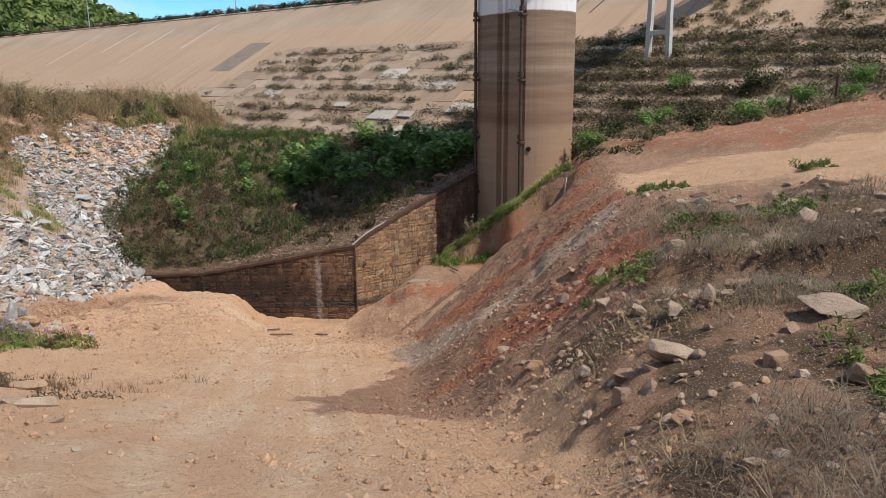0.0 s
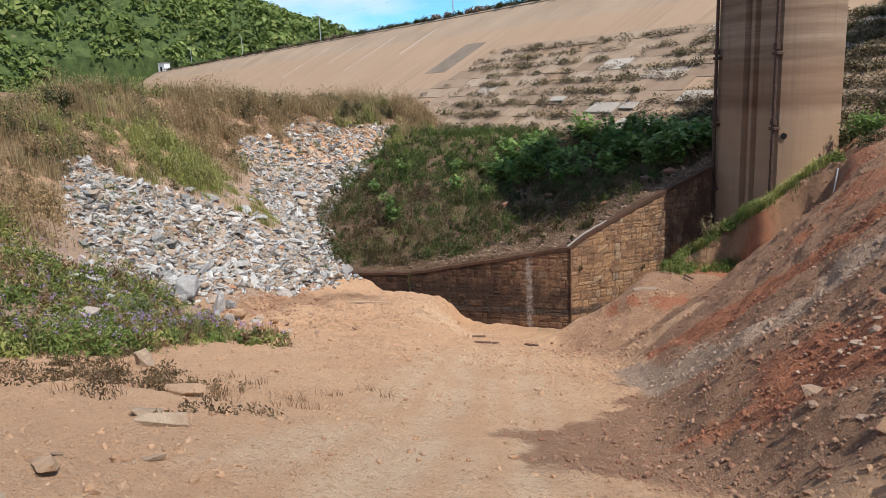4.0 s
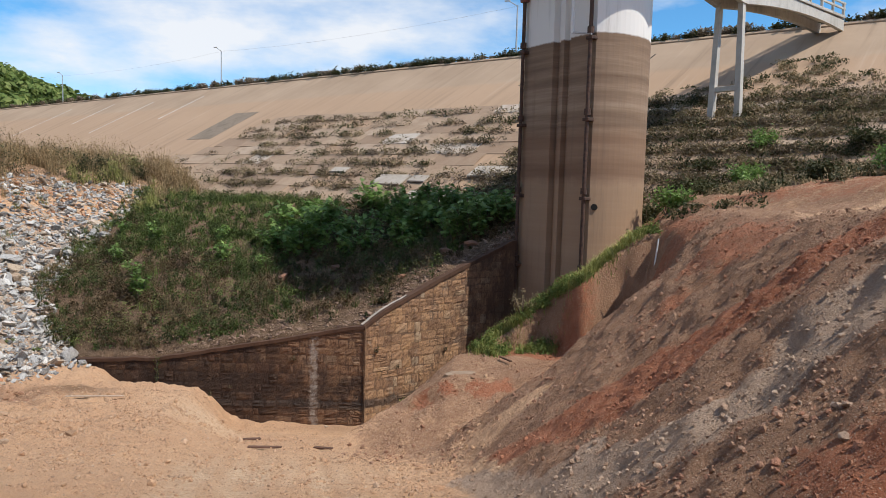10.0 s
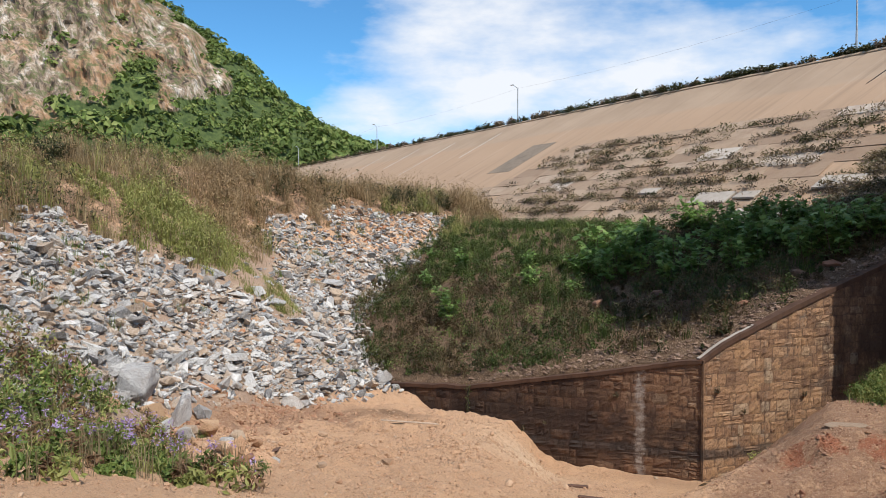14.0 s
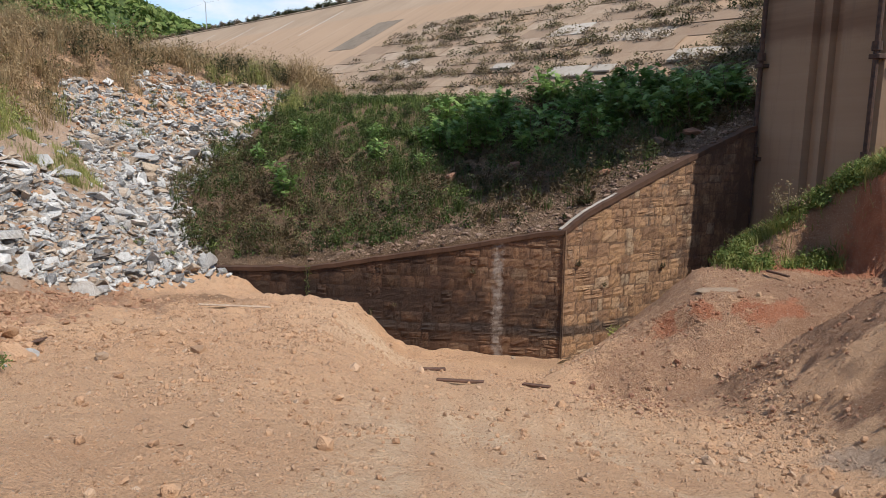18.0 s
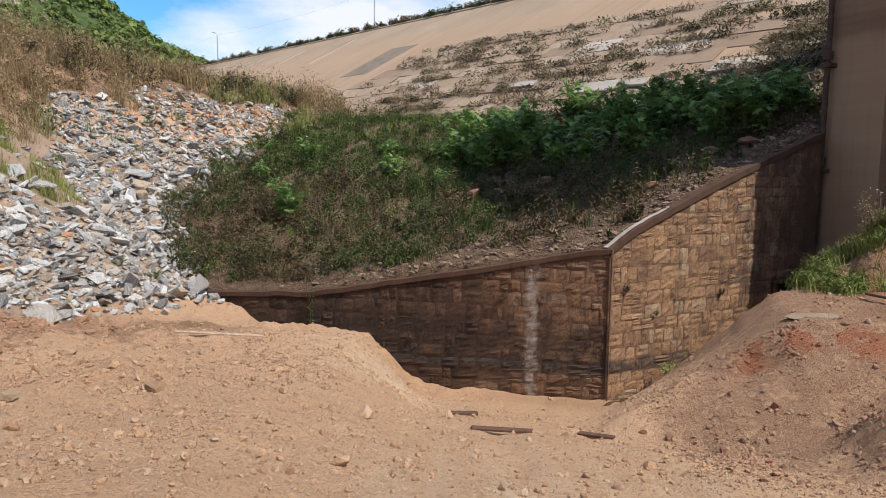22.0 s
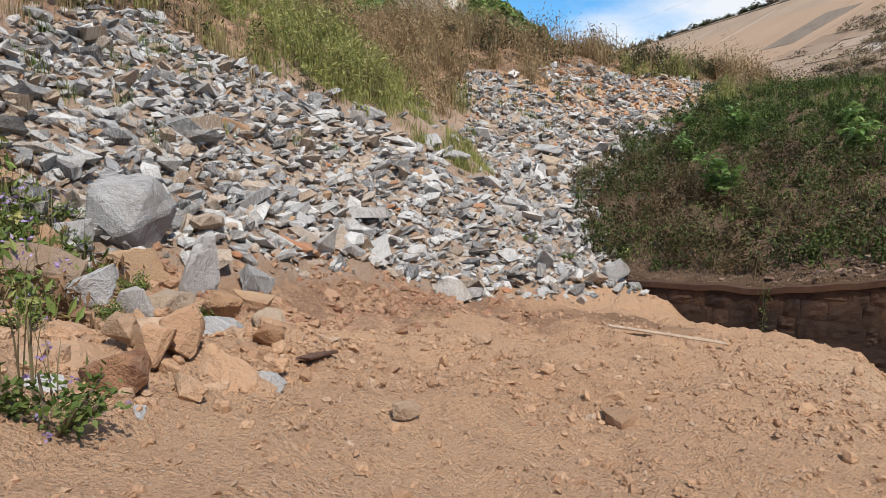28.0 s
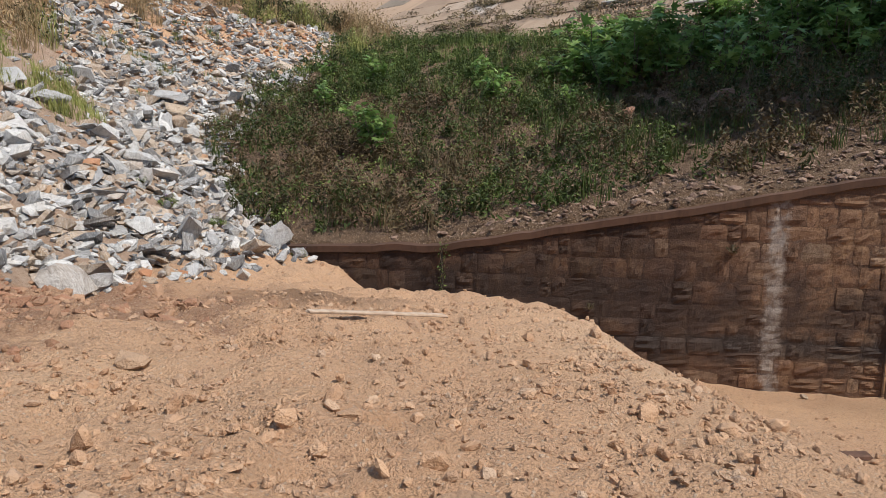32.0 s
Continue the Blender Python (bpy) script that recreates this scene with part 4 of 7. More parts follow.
# ---- footbridge to the crest ----
B0, B1 = Vector((11.6, 8.4, 0)), Vector((29.9, 28.0, 0))
BD = (B1 - B0).normalized()
BP = Vector((BD.y, -BD.x, 0))
BL = (B1 - B0).length
bridge = thing("footbridge", (19.7, 17.2, 16.0), "arched concrete footbridge with rails from tower to crest", "bridge")


def bpart(name, bm, mat, label="", parent=None):
    ob = part(name, bm, mat, parent or bridge, label)
    if parent is None:
        ob.matrix_parent_inverse = Matrix.Translation((-19.7, -17.2, -16.0))
    return ob


def bp(l, w, z):
    q = B0 + BD * l + BP * w
    return Vector((q.x, q.y, z))


PIER_L = (Vector((19.7, 17.2, 0)) - B0).dot(BD)


def deck_top(l):
    return 24.95 - 0.01 * l


def soffit(l):
    span0, span1 = PIER_L, BL - PIER_L
    k = l / span0 if l < span0 else (l - span0) / span1
    near = 1 - k if l >= span0 else k
    return deck_top(l) - 0.5 - 1.0 * near ** 2.4 - 0.3 * (1 - near) ** 4


for w in (-0.85, 0.85):
    bm = bmesh.new()
    cols = []
    for l in np.linspace(0, BL, 49):
        c = [bp(l, w - 0.16, deck_top(l)), bp(l, w + 0.16, deck_top(l)), bp(l, w + 0.16, soffit(l)), bp(l, w - 0.16, soffit(l))]
        cols.append([bm.verts.new(q) for q in c])
    for c0, c1 in zip(cols, cols[1:]):
        for i in range(4):
            bm.faces.new((c0[i], c0[(i + 1) % 4], c1[(i + 1) % 4], c1[i]))
    bm.faces.new(cols[0])
    bm.faces.new(cols[-1][::-1])
    bpart("girder", fixed(bm), M_CONC)
BM = Matrix((BD, -BP, Vector((0, 0, 1)))).transposed().to_4x4()
bpart("deck", block(bmesh.new(), (BL, 2.2, 0.2), Matrix.Translation(bp(BL / 2, 0, deck_top(BL / 2) + 0.09)) @ BM, 0.02), M_CONC)
for w in (-1.02, 1.02):
    for z in (0.55, 0.95):
        bpart("rail", block(bmesh.new(), (BL, 0.13, 0.15), Matrix.Translation(bp(BL / 2, w, deck_top(BL / 2) + z + 0.12)) @ BM, 0.02), M_CONC)
    for k in range(15):
        l = 0.3 + k * (BL - 0.6) / 14
        bpart("rail_post", block(bmesh.new(), (0.2 if k == 14 else 0.15, 0.18, 1.1), Matrix.Translation(bp(l, w, deck_top(l) + 0.72)) @ BM, 0.02), M_CONC)
for w in (-0.95, 0.95):
    foot = bp(PIER_L, w, 15.4)
    head = bp(PIER_L, w * 0.8, soffit(PIER_L) + 0.3)
    bm = bmesh.new()
    for z0, z1, a, b in ((0, 1, 0.28, 0.24),):
        bmesh.ops.create_cone(bm, cap_ends=True, segments=4, radius1=a, radius2=b, depth=(head - foot).length, matrix=Matrix.Translation((foot + head) / 2) @ (head - foot).to_track_quat("Z", "Y").to_matrix().to_4x4() @ Matrix.Rotation(radians(45), 4, "Z"))
    bpart("pier_leg", bm, M_CONC)
bpart("pier_brace", block(bmesh.new(), (0.3, 1.9, 0.35), Matrix.Translation(bp(PIER_L, 0, 18.1)) @ BM, 0.03), M_CONC)
sign = thing("panel_board", bp(PIER_L + 0.6, -1.0, 25.0), "grey ribbed sheet panel standing on the footbridge", "panel")
SM = Matrix.Translation((0, 0, 1.35)) @ Matrix.Rotation(radians(-18), 4, "Z")
part("sheet", block(bmesh.new(), (2.6, 0.06, 2.0), SM, 0.01), M_PANEL, sign)
for k in range(7):
    part("rib", block(bmesh.new(), (0.05, 0.05, 2.0), SM @ Matrix.Translation((-1.2 + k * 0.4, -0.055, 0))), M_STEEL, sign)
for k in (-0.8, 0.8):
    part("post", block(bmesh.new(), (0.08, 0.08, 1.2), SM @ Matrix.Translation((k, 0.07, -0.75))), M_STEEL, sign)

# ---- crest lamps ----
lamp = thing("street_lamp", (0, 0, 0), "grey steel street lamp on the dam crest", "street lamp", "lamps along the crest")
part("pole", tube(bmesh.new(), 0.11, 0.07, (0, 0, -0.6), (0, 0, 5.6), 8), M_STEEL, lamp)
part("arm", tube(bmesh.new(), 0.05, 0.04, (0, 0, 5.5), (-0.9, 0.35, 6.1), 6), M_STEEL, lamp)
part("lamp_head", block(bmesh.new(), (0.62, 0.2, 0.12), Matrix.Translation((-1.1, 0.42, 6.15)) @ Matrix.Rotation(radians(-21), 4, "Z"), 0.03), M_STEEL, lamp)
for k, s in enumerate((0, 52.4, 104, 156, 208, 262, 316, 372, 430)):
    q = DAM_O + DAM_S * s - DAM_N * 1.2
    if k == 0:
        lamp.location = q
    else:
        copy_thing(lamp, Matrix.Translation(q))

# small white hut at the far end of the crest
hut = thing("hut", DAM_O + DAM_S * 252 - DAM_N * 2.5, "small white hut at the far end of the crest", "hut")
part("wall", block(bmesh.new(), (3.2, 3.0, 3.2), Matrix.Translation((0, 0, 1.7)), 0.05), M_WHITE, hut)
part("roof", block(bmesh.new(), (3.6, 3.4, 0.25), Matrix.Translation((0, 0, 3.4)), 0.05), M_CONC, hut)
part("door", block(bmesh.new(), (0.9, 0.1, 2.0), Matrix.Translation((0, -1.54, 1.1))), M_DARK, hut)

# ---- rocks ----
ICO_V = np.array([(0, 0, -1), (0.72, -0.53, -0.45), (-0.28, -0.85, -0.45), (-0.89, 0, -0.45), (-0.28, 0.85, -0.45), (0.72, 0.53, -0.45), (0.28, -0.85, 0.45), (-0.72, -0.53, 0.45), (-0.72, 0.53, 0.45), (0.28, 0.85, 0.45), (0.89, 0, 0.45), (0, 0, 1)])
ICO_F = np.array([(0, 1, 2), (1, 0, 5), (0, 2, 3), (0, 3, 4), (0, 4, 5), (1, 5, 10), (2, 1, 6), (3, 2, 7), (4, 3, 8), (5, 4, 9), (1, 10, 6), (2, 6, 7), (3, 7, 8), (4, 8, 9), (5, 9, 10), (6, 10, 11), (7, 6, 11), (8, 7, 11), (9, 8, 11), (10, 9, 11)])
BOX_V = np.array([(-1, -1, -1), (1, -1, -1), (1, 1, -1), (-1, 1, -1), (-1, -1, 1), (1, -1, 1), (1, 1, 1), (-1, 1, 1)], float)
BOX_F = np.array([(0, 3, 2), (0, 2, 1), (4, 5, 6), (4, 6, 7), (0, 1, 5), (0, 5, 4), (1, 2, 6), (1, 6, 5), (2, 3, 7), (2, 7, 6), (3, 0, 4), (3, 4, 7)])


OCT_V = np.array([(1, 0, 0), (0, 1, 0), (-1, 0, 0), (0, -1, 0), (0, 0, 1), (0, 0, -1)], float)
OCT_F = np.array([(0, 1, 4), (1, 2, 4), (2, 3, 4), (3, 0, 4), (1, 0, 5), (2, 1, 5), (3, 2, 5), (0, 3, 5)])


def turns(rng, n, tilt=1.0):
    """Random turn matrices, tipped by up to tilt."""
    a, b, c = rng.uniform(-math.pi, math.pi, n), rng.normal(0, tilt, n), rng.normal(0, tilt, n)
    ca, sa, cb, sb, cc, sc = np.cos(a), np.sin(a), np.cos(b), np.sin(b), np.cos(c), np.sin(c)
    z = np.zeros(n)
    o = np.ones(n)
    rz = np.stack([ca, -sa, z, sa, ca, z, z, z, o], -1).reshape(n, 3, 3)
    rx = np.stack([o, z, z, z, cb, -sb, z, sb, cb], -1).reshape(n, 3, 3)
    ry = np.stack([cc, z, sc, z, o, z, -sc, z, cc], -1).reshape(n, 3, 3)
    return rx @ ry @ rz


def stones(name, at, size, material, rng, shape="box", flat=(0.9, 0.62, 0.42), tilt=0.5, parent=None, label=""):
    """Many angular stones in one mesh, at places (n, 3) and half sizes (n,)."""
    n = len(at)
    V, F = {"box": (BOX_V, BOX_F), "ico": (ICO_V, ICO_F), "oct": (OCT_V, OCT_F)}[shape]
    v = V[None] * (1 + rng.uniform(-0.55, 0.3, (n, len(V), 3))) if shape == "box" else V[None] * (1 + rng.uniform(*{"ico": (-0.3, 0.2), "oct": (-0.22, 0.12)}[shape], (n, len(V), 1)))
    sc = np.array(flat) * rng.uniform(0.6, 1.35, (n, 3))
    v = v * sc[:, None] * np.asarray(size)[:, None, None]
    v = np.einsum("nij,nkj->nki", turns(rng, n, tilt), v) + np.asarray(at)[:, None]
    f = F[None] + (np.arange(n) * len(V))[:, None, None]
    return raw(name, v.reshape(-1, 3), f.reshape(-1, 3), material, parent, label)


def scatter(rng, n, x0, x1, y0, y1, keep):
    x, y = rng.uniform(x0, x1, n), rng.uniform(y0, y1, n)
    k = rng.random(n) < keep(x, y)
    return x[k], y[k]


def rubble_keep(x, y):
    h = left_z(x, y)
    top = np.interp(y, [-24, -18, -14, -11.7, -10, -8.5, -7, -5.9, -4.4, -3.4, -3.0, 4, 7, 10, 10.8, 12, 15, 19, 26], [6.6, 7.8, 9.6, 10.2, 10.2, 9.4, 8.6, 7.9, 7.3, 6.9, 10.2, 10.2, 10.4, 10.4, 9.2, 10.6, 11.0, 10.6, 11.0])
    n = fbm(x, y, 0.4, 3, 21)
    top = top + 1.0 * n
    strip = sstep(y + 0.8 * n, -3.9, -3.2) * sstep(4 - 0.85 * (x + 24.9) - y + 1.2 * n, -0.3, 0.5) * sstep(h, 5.2, 5.8)
    bare = 1 - 0.97 * strip
    return sstep(toe_x(y) - x - 1.0 * sstep(-y, 7, 11), -0.9, 0.4) * sstep(top - h, -0.5, 0.6) * bare * sstep(h - np.where(y > -1, back_z(x, y), -9), -0.7, 0.2) * sstep(-y, -26, -18)


rng = np.random.default_rng(11)
x, y = scatter(rng, 66000, -34, -9, -27, 30, rubble_keep)
z = ground_z(x, y)
s = np.exp(rng.normal(-2.48, 0.46, len(x))).clip(0.04, 0.34)
ochre = rng.random(len(x)) < 0.03 + 0.3 * sstep(y + 4 * fbm(x, y, 0.3, 3, 71), 7, 11) * sstep(left_z(x, y), 7.6, 9.4)
at = np.stack([x, y, z + s * rng.uniform(-0.2, 0.8, len(x))], -1)
half = (rng.random(len(x)) < 0.5) & ~ochre
slabs = stones("rubble_slabs", at[half], s[half] * 1.2, M_RUBBLE, rng, "box", (1.2, 0.72, 0.3), 0.45)
tagged(slabs, "grey slabby broken stones on the rubble bank", "rubble", kind="stuff")
rusty = stones("ochre_rubble", at[ochre], s[ochre], M_OCHRE, rng, "ico", (1.2, 0.85, 0.6), 0.5)
tagged(rusty, "orange broken stones on top of the rubble bank", "rubble", kind="stuff")
half = ~half & ~ochre
rubble = stones("rubble_slope", at[half], s[half] * 1.3, M_RUBBLE, rng, "ico", (1.25, 0.85, 0.5), 0.5)
tagged(rubble, "grey and buff angular rubble spread over the bank", "rubble", kind="stuff")
# finer chips between the blocks
x, y = scatter(rng, 9000, -32, -9, -27, 26, rubble_keep)
chips = stones("rubble_chips", np.stack([x, y, ground_z(x, y) + 0.02], -1), rng.uniform(0.03, 0.09, len(x)), M_RUBBLE, rng, "box", tilt=0.8)
tagged(chips, "small stone chips between the rubble blocks", "rubble", kind="stuff")


def boulder_mesh(rng, size, flat):
    """A broken rock: the hull of scattered points, its edges knocked off and its faces roughened."""
    bm = bmesh.new()
    for p in rng.normal(0, 1, (13, 3)):
        q = Vector(p).normalized() * float(rng.uniform(0.78, 1.12))
        bm.verts.new((max(-0.88, min(0.88, q.x)), max(-0.82, min(0.82, q.y)), max(-0.8, min(0.8, q.z))))
    bmesh.ops.convex_hull(bm, input=bm.verts)
    bmesh.ops.delete(bm, geom=[v for v in bm.verts if not v.link_faces], context="VERTS")
    bmesh.ops.dissolve_limit(bm, angle_limit=0.2, verts=bm.verts, edges=bm.edges)
    bmesh.ops.bevel(bm, geom=list(bm.edges), offset=0.045, segments=1, affect="EDGES", clamp_overlap=True)
    bmesh.ops.triangulate(bm, faces=bm.faces)
    long = [e for e in bm.edges if e.calc_length() > 0.3]
    bmesh.ops.subdivide_edges(bm, edges=long, cuts=3 if size > 0.3 else 1, use_grid_fill=True)
    bmesh.ops.triangulate(bm, faces=bm.faces)
    off = Vector(rng.uniform(-50, 50, 3))
    for v in bm.verts:
        d = noise.noise(v.co * 1.6 + off) * 0.12 + noise.noise(v.co * 4 + off) * 0.08 + noise.noise(v.co * 9 + off) * 0.05
        v.co = Vector((v.co.x * flat[0], v.co.y * flat[1], v.co.z * flat[2])) * size * (1 + d)
    return bm


def boulder(at, size, flat, turn, mat, label, rng, group="", name="boulder"):
    ob = part(name, boulder_mesh(rng, size, flat), mat)
    ob.matrix_world = pose(*at, *turn)
    return tagged(ob, label, "rock", group)


rng = np.random.default_rng(23)
G_B = "boulders on the rubble bank"


def lay_boulders(rows):
    """Each row: x, y, lift, size, three flattenings, two tips, turn, and the kind: buff, grey, ochre or earth-crusted."""
    kinds = ((M_BUFF, "buff weathered boulder lying on bare earth"), (M_BOULDER, "grey banded angular boulder lying on the bank"),
             (M_OCHRE, "ochre stained boulder at the foot of the bank"), (M_CLOD, "broken rock caked with tan earth"))
    for fx, fy, lift, size, a, b, c, tx, ty, tz, kind in rows:
        boulder((fx, fy, gz(fx, fy) + lift * 0.75), size, (a, b, c), (tx, ty, tz), kinds[kind][0], kinds[kind][1], rng, G_B)


lay_boulders([
    (-13.4, -2.0, 0.4, 0.46, 1.0, 0.55, 0.9, 20, -30, 30, 1),
    (-13.0, -1.6, 0.15, 0.34, 1.0, 0.7, 0.6, 10, 20, 80, 1),
    (-13.9, -1.2, 0.2, 0.36, 1.0, 0.8, 0.7, 10, 5, 10, 1),
    (-20.0, -2.8, 0.2, 0.9, 1.1, 0.36, 0.26, 0, 24, -35, 1),
    (-19.0, -2.7, 0.2, 0.5, 1.1, 0.7, 0.5, 5, 15, 20, 1),
    (-21.6, -4.2, 0.2, 0.7, 1.2, 0.6, 0.3, 8, 20, 10, 1),
    (-20.6, -5.4, 0.2, 0.5, 0.7, 0.5, 0.8, 15, 5, 70, 1),
    (-20.9, 4.6, 0.35, 0.62, 1.1, 0.7, 0.6, 10, 15, 10, 0),
])
lay_boulders([
    (-20.3, 3.8, 0.3, 0.5, 0.8, 0.8, 0.8, 20, 5, 45, 0),
    (-20.0, 3.0, 0.4, 0.42, 0.7, 0.6, 1.0, 5, 20, 70, 1),
    (-21.6, 5.2, 0.5, 0.6, 1.3, 0.7, 0.35, 15, 5, 30, 1),
    (-19.0, 2.6, 0.15, 0.4, 1.2, 0.6, 0.4, 0, 30, 110, 0),
    (-21.2, 3.4, 0.2, 0.5, 1.1, 0.7, 0.5, 10, -15, 140, 1),
    (-13.2, -15.4, 0.5, 0.92, 0.9, 0.7, 1.1, 10, 24, 60, 1),
    (-12.0, -14.9, 0.4, 0.62, 0.75, 0.6, 1.15, 6, 26, 20, 1),
    (-12.2, -13.8, 0.25, 0.36, 1.0, 0.8, 0.9, 12, 5, 70, 1),
])
lay_boulders([
    (-10.5, -16.85, 0.3, 0.35, 1.1, 0.8, 0.85, 14, -10, 60, 1),
    (-12.75, -16.3, 0.25, 0.36, 1.0, 0.8, 0.9, 10, 5, 30, 1),
    (-12.2, -15.65, 0.35, 0.5, 1.05, 0.8, 0.8, 8, 10, 80, 2),
    (-11.65, -16.95, 0.3, 0.54, 1.1, 0.8, 0.75, 5, 12, 50, 0),
    (-10.55, -15.3, 0.25, 0.34, 1.1, 0.8, 0.85, 8, 6, 15, 2),
    (-11.4, -14.25, 0.3, 0.4, 0.95, 0.7, 1.05, 4, -20, 40, 2),
    (-10.55, -15.95, 0.2, 0.37, 1.2, 0.8, 0.7, 6, 8, 100, 0),
    (-9.9, -16.6, 0.15, 0.26, 1.2, 0.8, 0.75, 10, 0, 20, 1),
])
lay_boulders([
    (-9.0, -16.0, 0.08, 0.27, 1.25, 0.8, 0.5, 6, 10, 75, 1),
    (-7.55, -17.36, 0.2, 0.24, 0.9, 0.8, 1.1, 6, 12, 30, 3),
    (-7.64, -17.05, 0.2, 0.25, 0.95, 0.85, 1.0, 10, -14, 80, 3),
    (-6.95, -17.0, -0.12, 0.36, 1.1, 0.9, 0.75, 6, 22, 25, 3),
    (-6.8, -16.8, -0.03, 0.22, 0.8, 0.6, 0.8, 8, 25, 60, 1),
    (-6.4, -17.6, 0.05, 0.15, 1.2, 0.9, 0.7, 8, 4, 20, 3),
    (-6.85, -18.35, -0.02, 0.18, 1.2, 0.8, 0.65, 8, 4, 80, 1),
    (-7.65, -17.95, -0.08, 0.34, 1.2, 0.9, 0.6, 5, 10, 130, 3),
])
lay_boulders([
    (-7.95, -16.1, 0.1, 0.15, 1.1, 0.8, 0.9, 8, 14, 50, 2),
    (-7.8, -17.5, 0.2, 0.17, 1.1, 0.9, 0.9, 8, 14, 10, 0),
    (-12.55, -16.75, 0.25, 0.32, 1.1, 0.8, 0.8, 8, 4, 20, 2),
    (-13.9, -12.2, 0.2, 0.5, 1.3, 0.7, 0.45, 8, 14, 50, 2),
    (-7.25, -16.45, 0.03, 0.13, 1.2, 0.9, 0.8, 8, 4, 40, 3),
    (-8.3, -15.75, 0.05, 0.2, 1.2, 0.9, 0.7, 8, 4, 75, 3),
    (-9.5, -15.2, 0.12, 0.28, 1.0, 0.8, 0.9, 4, 12, 15, 0),
    (-13.8, -17.0, 0.25, 0.44, 1.2, 0.8, 0.6, 8, 4, 20, 2),
])
lay_boulders([
    (-12.9, -17.8, 0.2, 0.34, 1.1, 0.7, 0.7, 8, 14, 50, 1),
    (-5.95, -18.1, -0.05, 0.1, 1.3, 0.9, 0.6, 4, 8, 20, 1),
    (0.8, -29.9, 0.2, 0.42, 1.1, 0.8, 0.62, 4, 8, 20, 0),
    (-3.4, -27.0, 0.2, 0.36, 0.8, 0.8, 1.0, 10, 4, 50, 0),
    (13.7, -34.2, 0.1, 0.3, 1.3, 0.8, 0.55, 5, 10, 10, 0),
    (13.0, -34.9, 0.1, 0.2, 0.8, 0.7, 1.0, 12, 6, 40, 0),
    (15.7, -33.8, 0.12, 0.36, 1.4, 0.9, 0.5, 5, 4, 10, 0),
    (15.0, -31.8, 0.12, 0.26, 1.2, 0.8, 0.6, 8, 6, 30, 0),
    (14.4, -32.6, 0.1, 0.24, 0.9, 0.8, 0.9, 5, 16, 70, 0),
])
lay_boulders([
    (13.5, -31.8, 0.1, 0.24, 1.1, 0.8, 0.6, 8, 6, 50, 0),
    (14.7, -35.0, 0.1, 0.22, 0.7, 0.8, 1.1, 12, 6, 20, 0),
    (13.5, -36.2, 0.06, 0.15, 1.2, 0.8, 0.7, 5, 6, 10, 0),
    (11.9, -30.5, 0.06, 0.2, 1.1, 0.8, 0.7, 5, 6, 10, 0),
])
boulder((-6.66, -17.97, gz(-6.66, -17.97) + 0.09), 0.29, (1.05, 0.85, 0.95), (6, 8, 25), M_RUSTY, "rust-stained broken block among the earth lumps", rng, G_B)
# crusted lumps of earth below the boulders
for cx, cy, size in ((-7.6, -17.3, 0.3), (-8.2, -17.0, 0.34), (-7.1, -17.6, 0.22), (-8.7, -17.7, 0.36), (-7.9, -16.4, 0.28), (-7.3, -16.9, 0.2), (-9.0, -16.9, 0.3), (-8.6, -15.9, 0.26), (-9.3, -14.9, 0.24), (-7.7, -18.2, 0.26), (-6.9, -17.2, 0.16), (-8.4, -15.2, 0.2)):
    boulder((cx, cy, gz(cx, cy) - size * 0.12), size, tuple(rng.uniform((1.0, 0.8, 0.5), (1.4, 1.1, 0.8))), (rng.normal(0, 10), rng.normal(0, 10), rng.uniform(0, 360)), M_CLOD, "crusted tan lump of earth below the boulders", rng, "earth lumps below the boulders", "earth_lump")
x, y = scatter(rng, 900, -28, -12, -16, 14, rubble_keep)
for k in range(min(170, len(x))):
    s = float(rng.uniform(0.16, 0.34))
    boulder((x[k], y[k], gz(x[k], y[k]) + s * 0.15), s, tuple(rng.uniform((0.9, 0.5, 0.32), (1.5, 0.9, 0.6))), (rng.normal(0, 18), rng.normal(0, 18), rng.uniform(0, 360)),
            M_BOULDER if rng.random() < 0.72 else M_BUFF, "angular broken boulder among the rubble", rng, G_B)

# crust of brown lumps pushed up against the toe of the rubble
rng = np.random.default_rng(29)
x, y = scatter(rng, 9000, -14.5, -7.5, -16.2, -7.5, lambda x, y: (1 - rubble_keep(x, y)) * sstep(toe_x(y) + 2.6 - x + 1.2 * fbm(x, y, 0.8, 3, 31), -0.3, 0.6) * sstep(fbm(x, y, 1.3, 3, 33), -0.25, 0.15))
s = np.exp(rng.normal(-3.25, 0.6, len(x))).clip(0.015, 0.17)
tagged(stones("toe_lumps", np.stack([x, y, ground_z(x, y) + s * rng.uniform(-0.35, 0.25, len(x))], -1), s, M_TOECLOD, rng, "ico", (1.2, 0.95, 0.75), 0.5), "crumbled reddish brown earth lumps at the toe of the rubble", "earth", kind="stuff")

x, y = scatter(rng, 3800, -9.6, -5.2, -18.8, -14.6, lambda x, y: sstep(fbm(x, y, 1.4, 3, 35), -0.3, 0.2) * sstep(-5.9 - x - 0.55 * (y + 18) + 0.8 * fbm(x, y, 1.0, 2, 37), 0, 0.8))
s = np.exp(rng.normal(-3.7, 0.6, len(x))).clip(0.01, 0.1)
tagged(stones("pile_crumbs", np.stack([x, y, ground_z(x, y) + s * rng.uniform(-0.3, 0.4, len(x))], -1), s, M_CLOD, rng, "ico", (1.2, 0.95, 0.75), 0.6), "crumbled tan earth round the caked rocks", "earth", kind="stuff")

# clods and pebbles on the bare earth


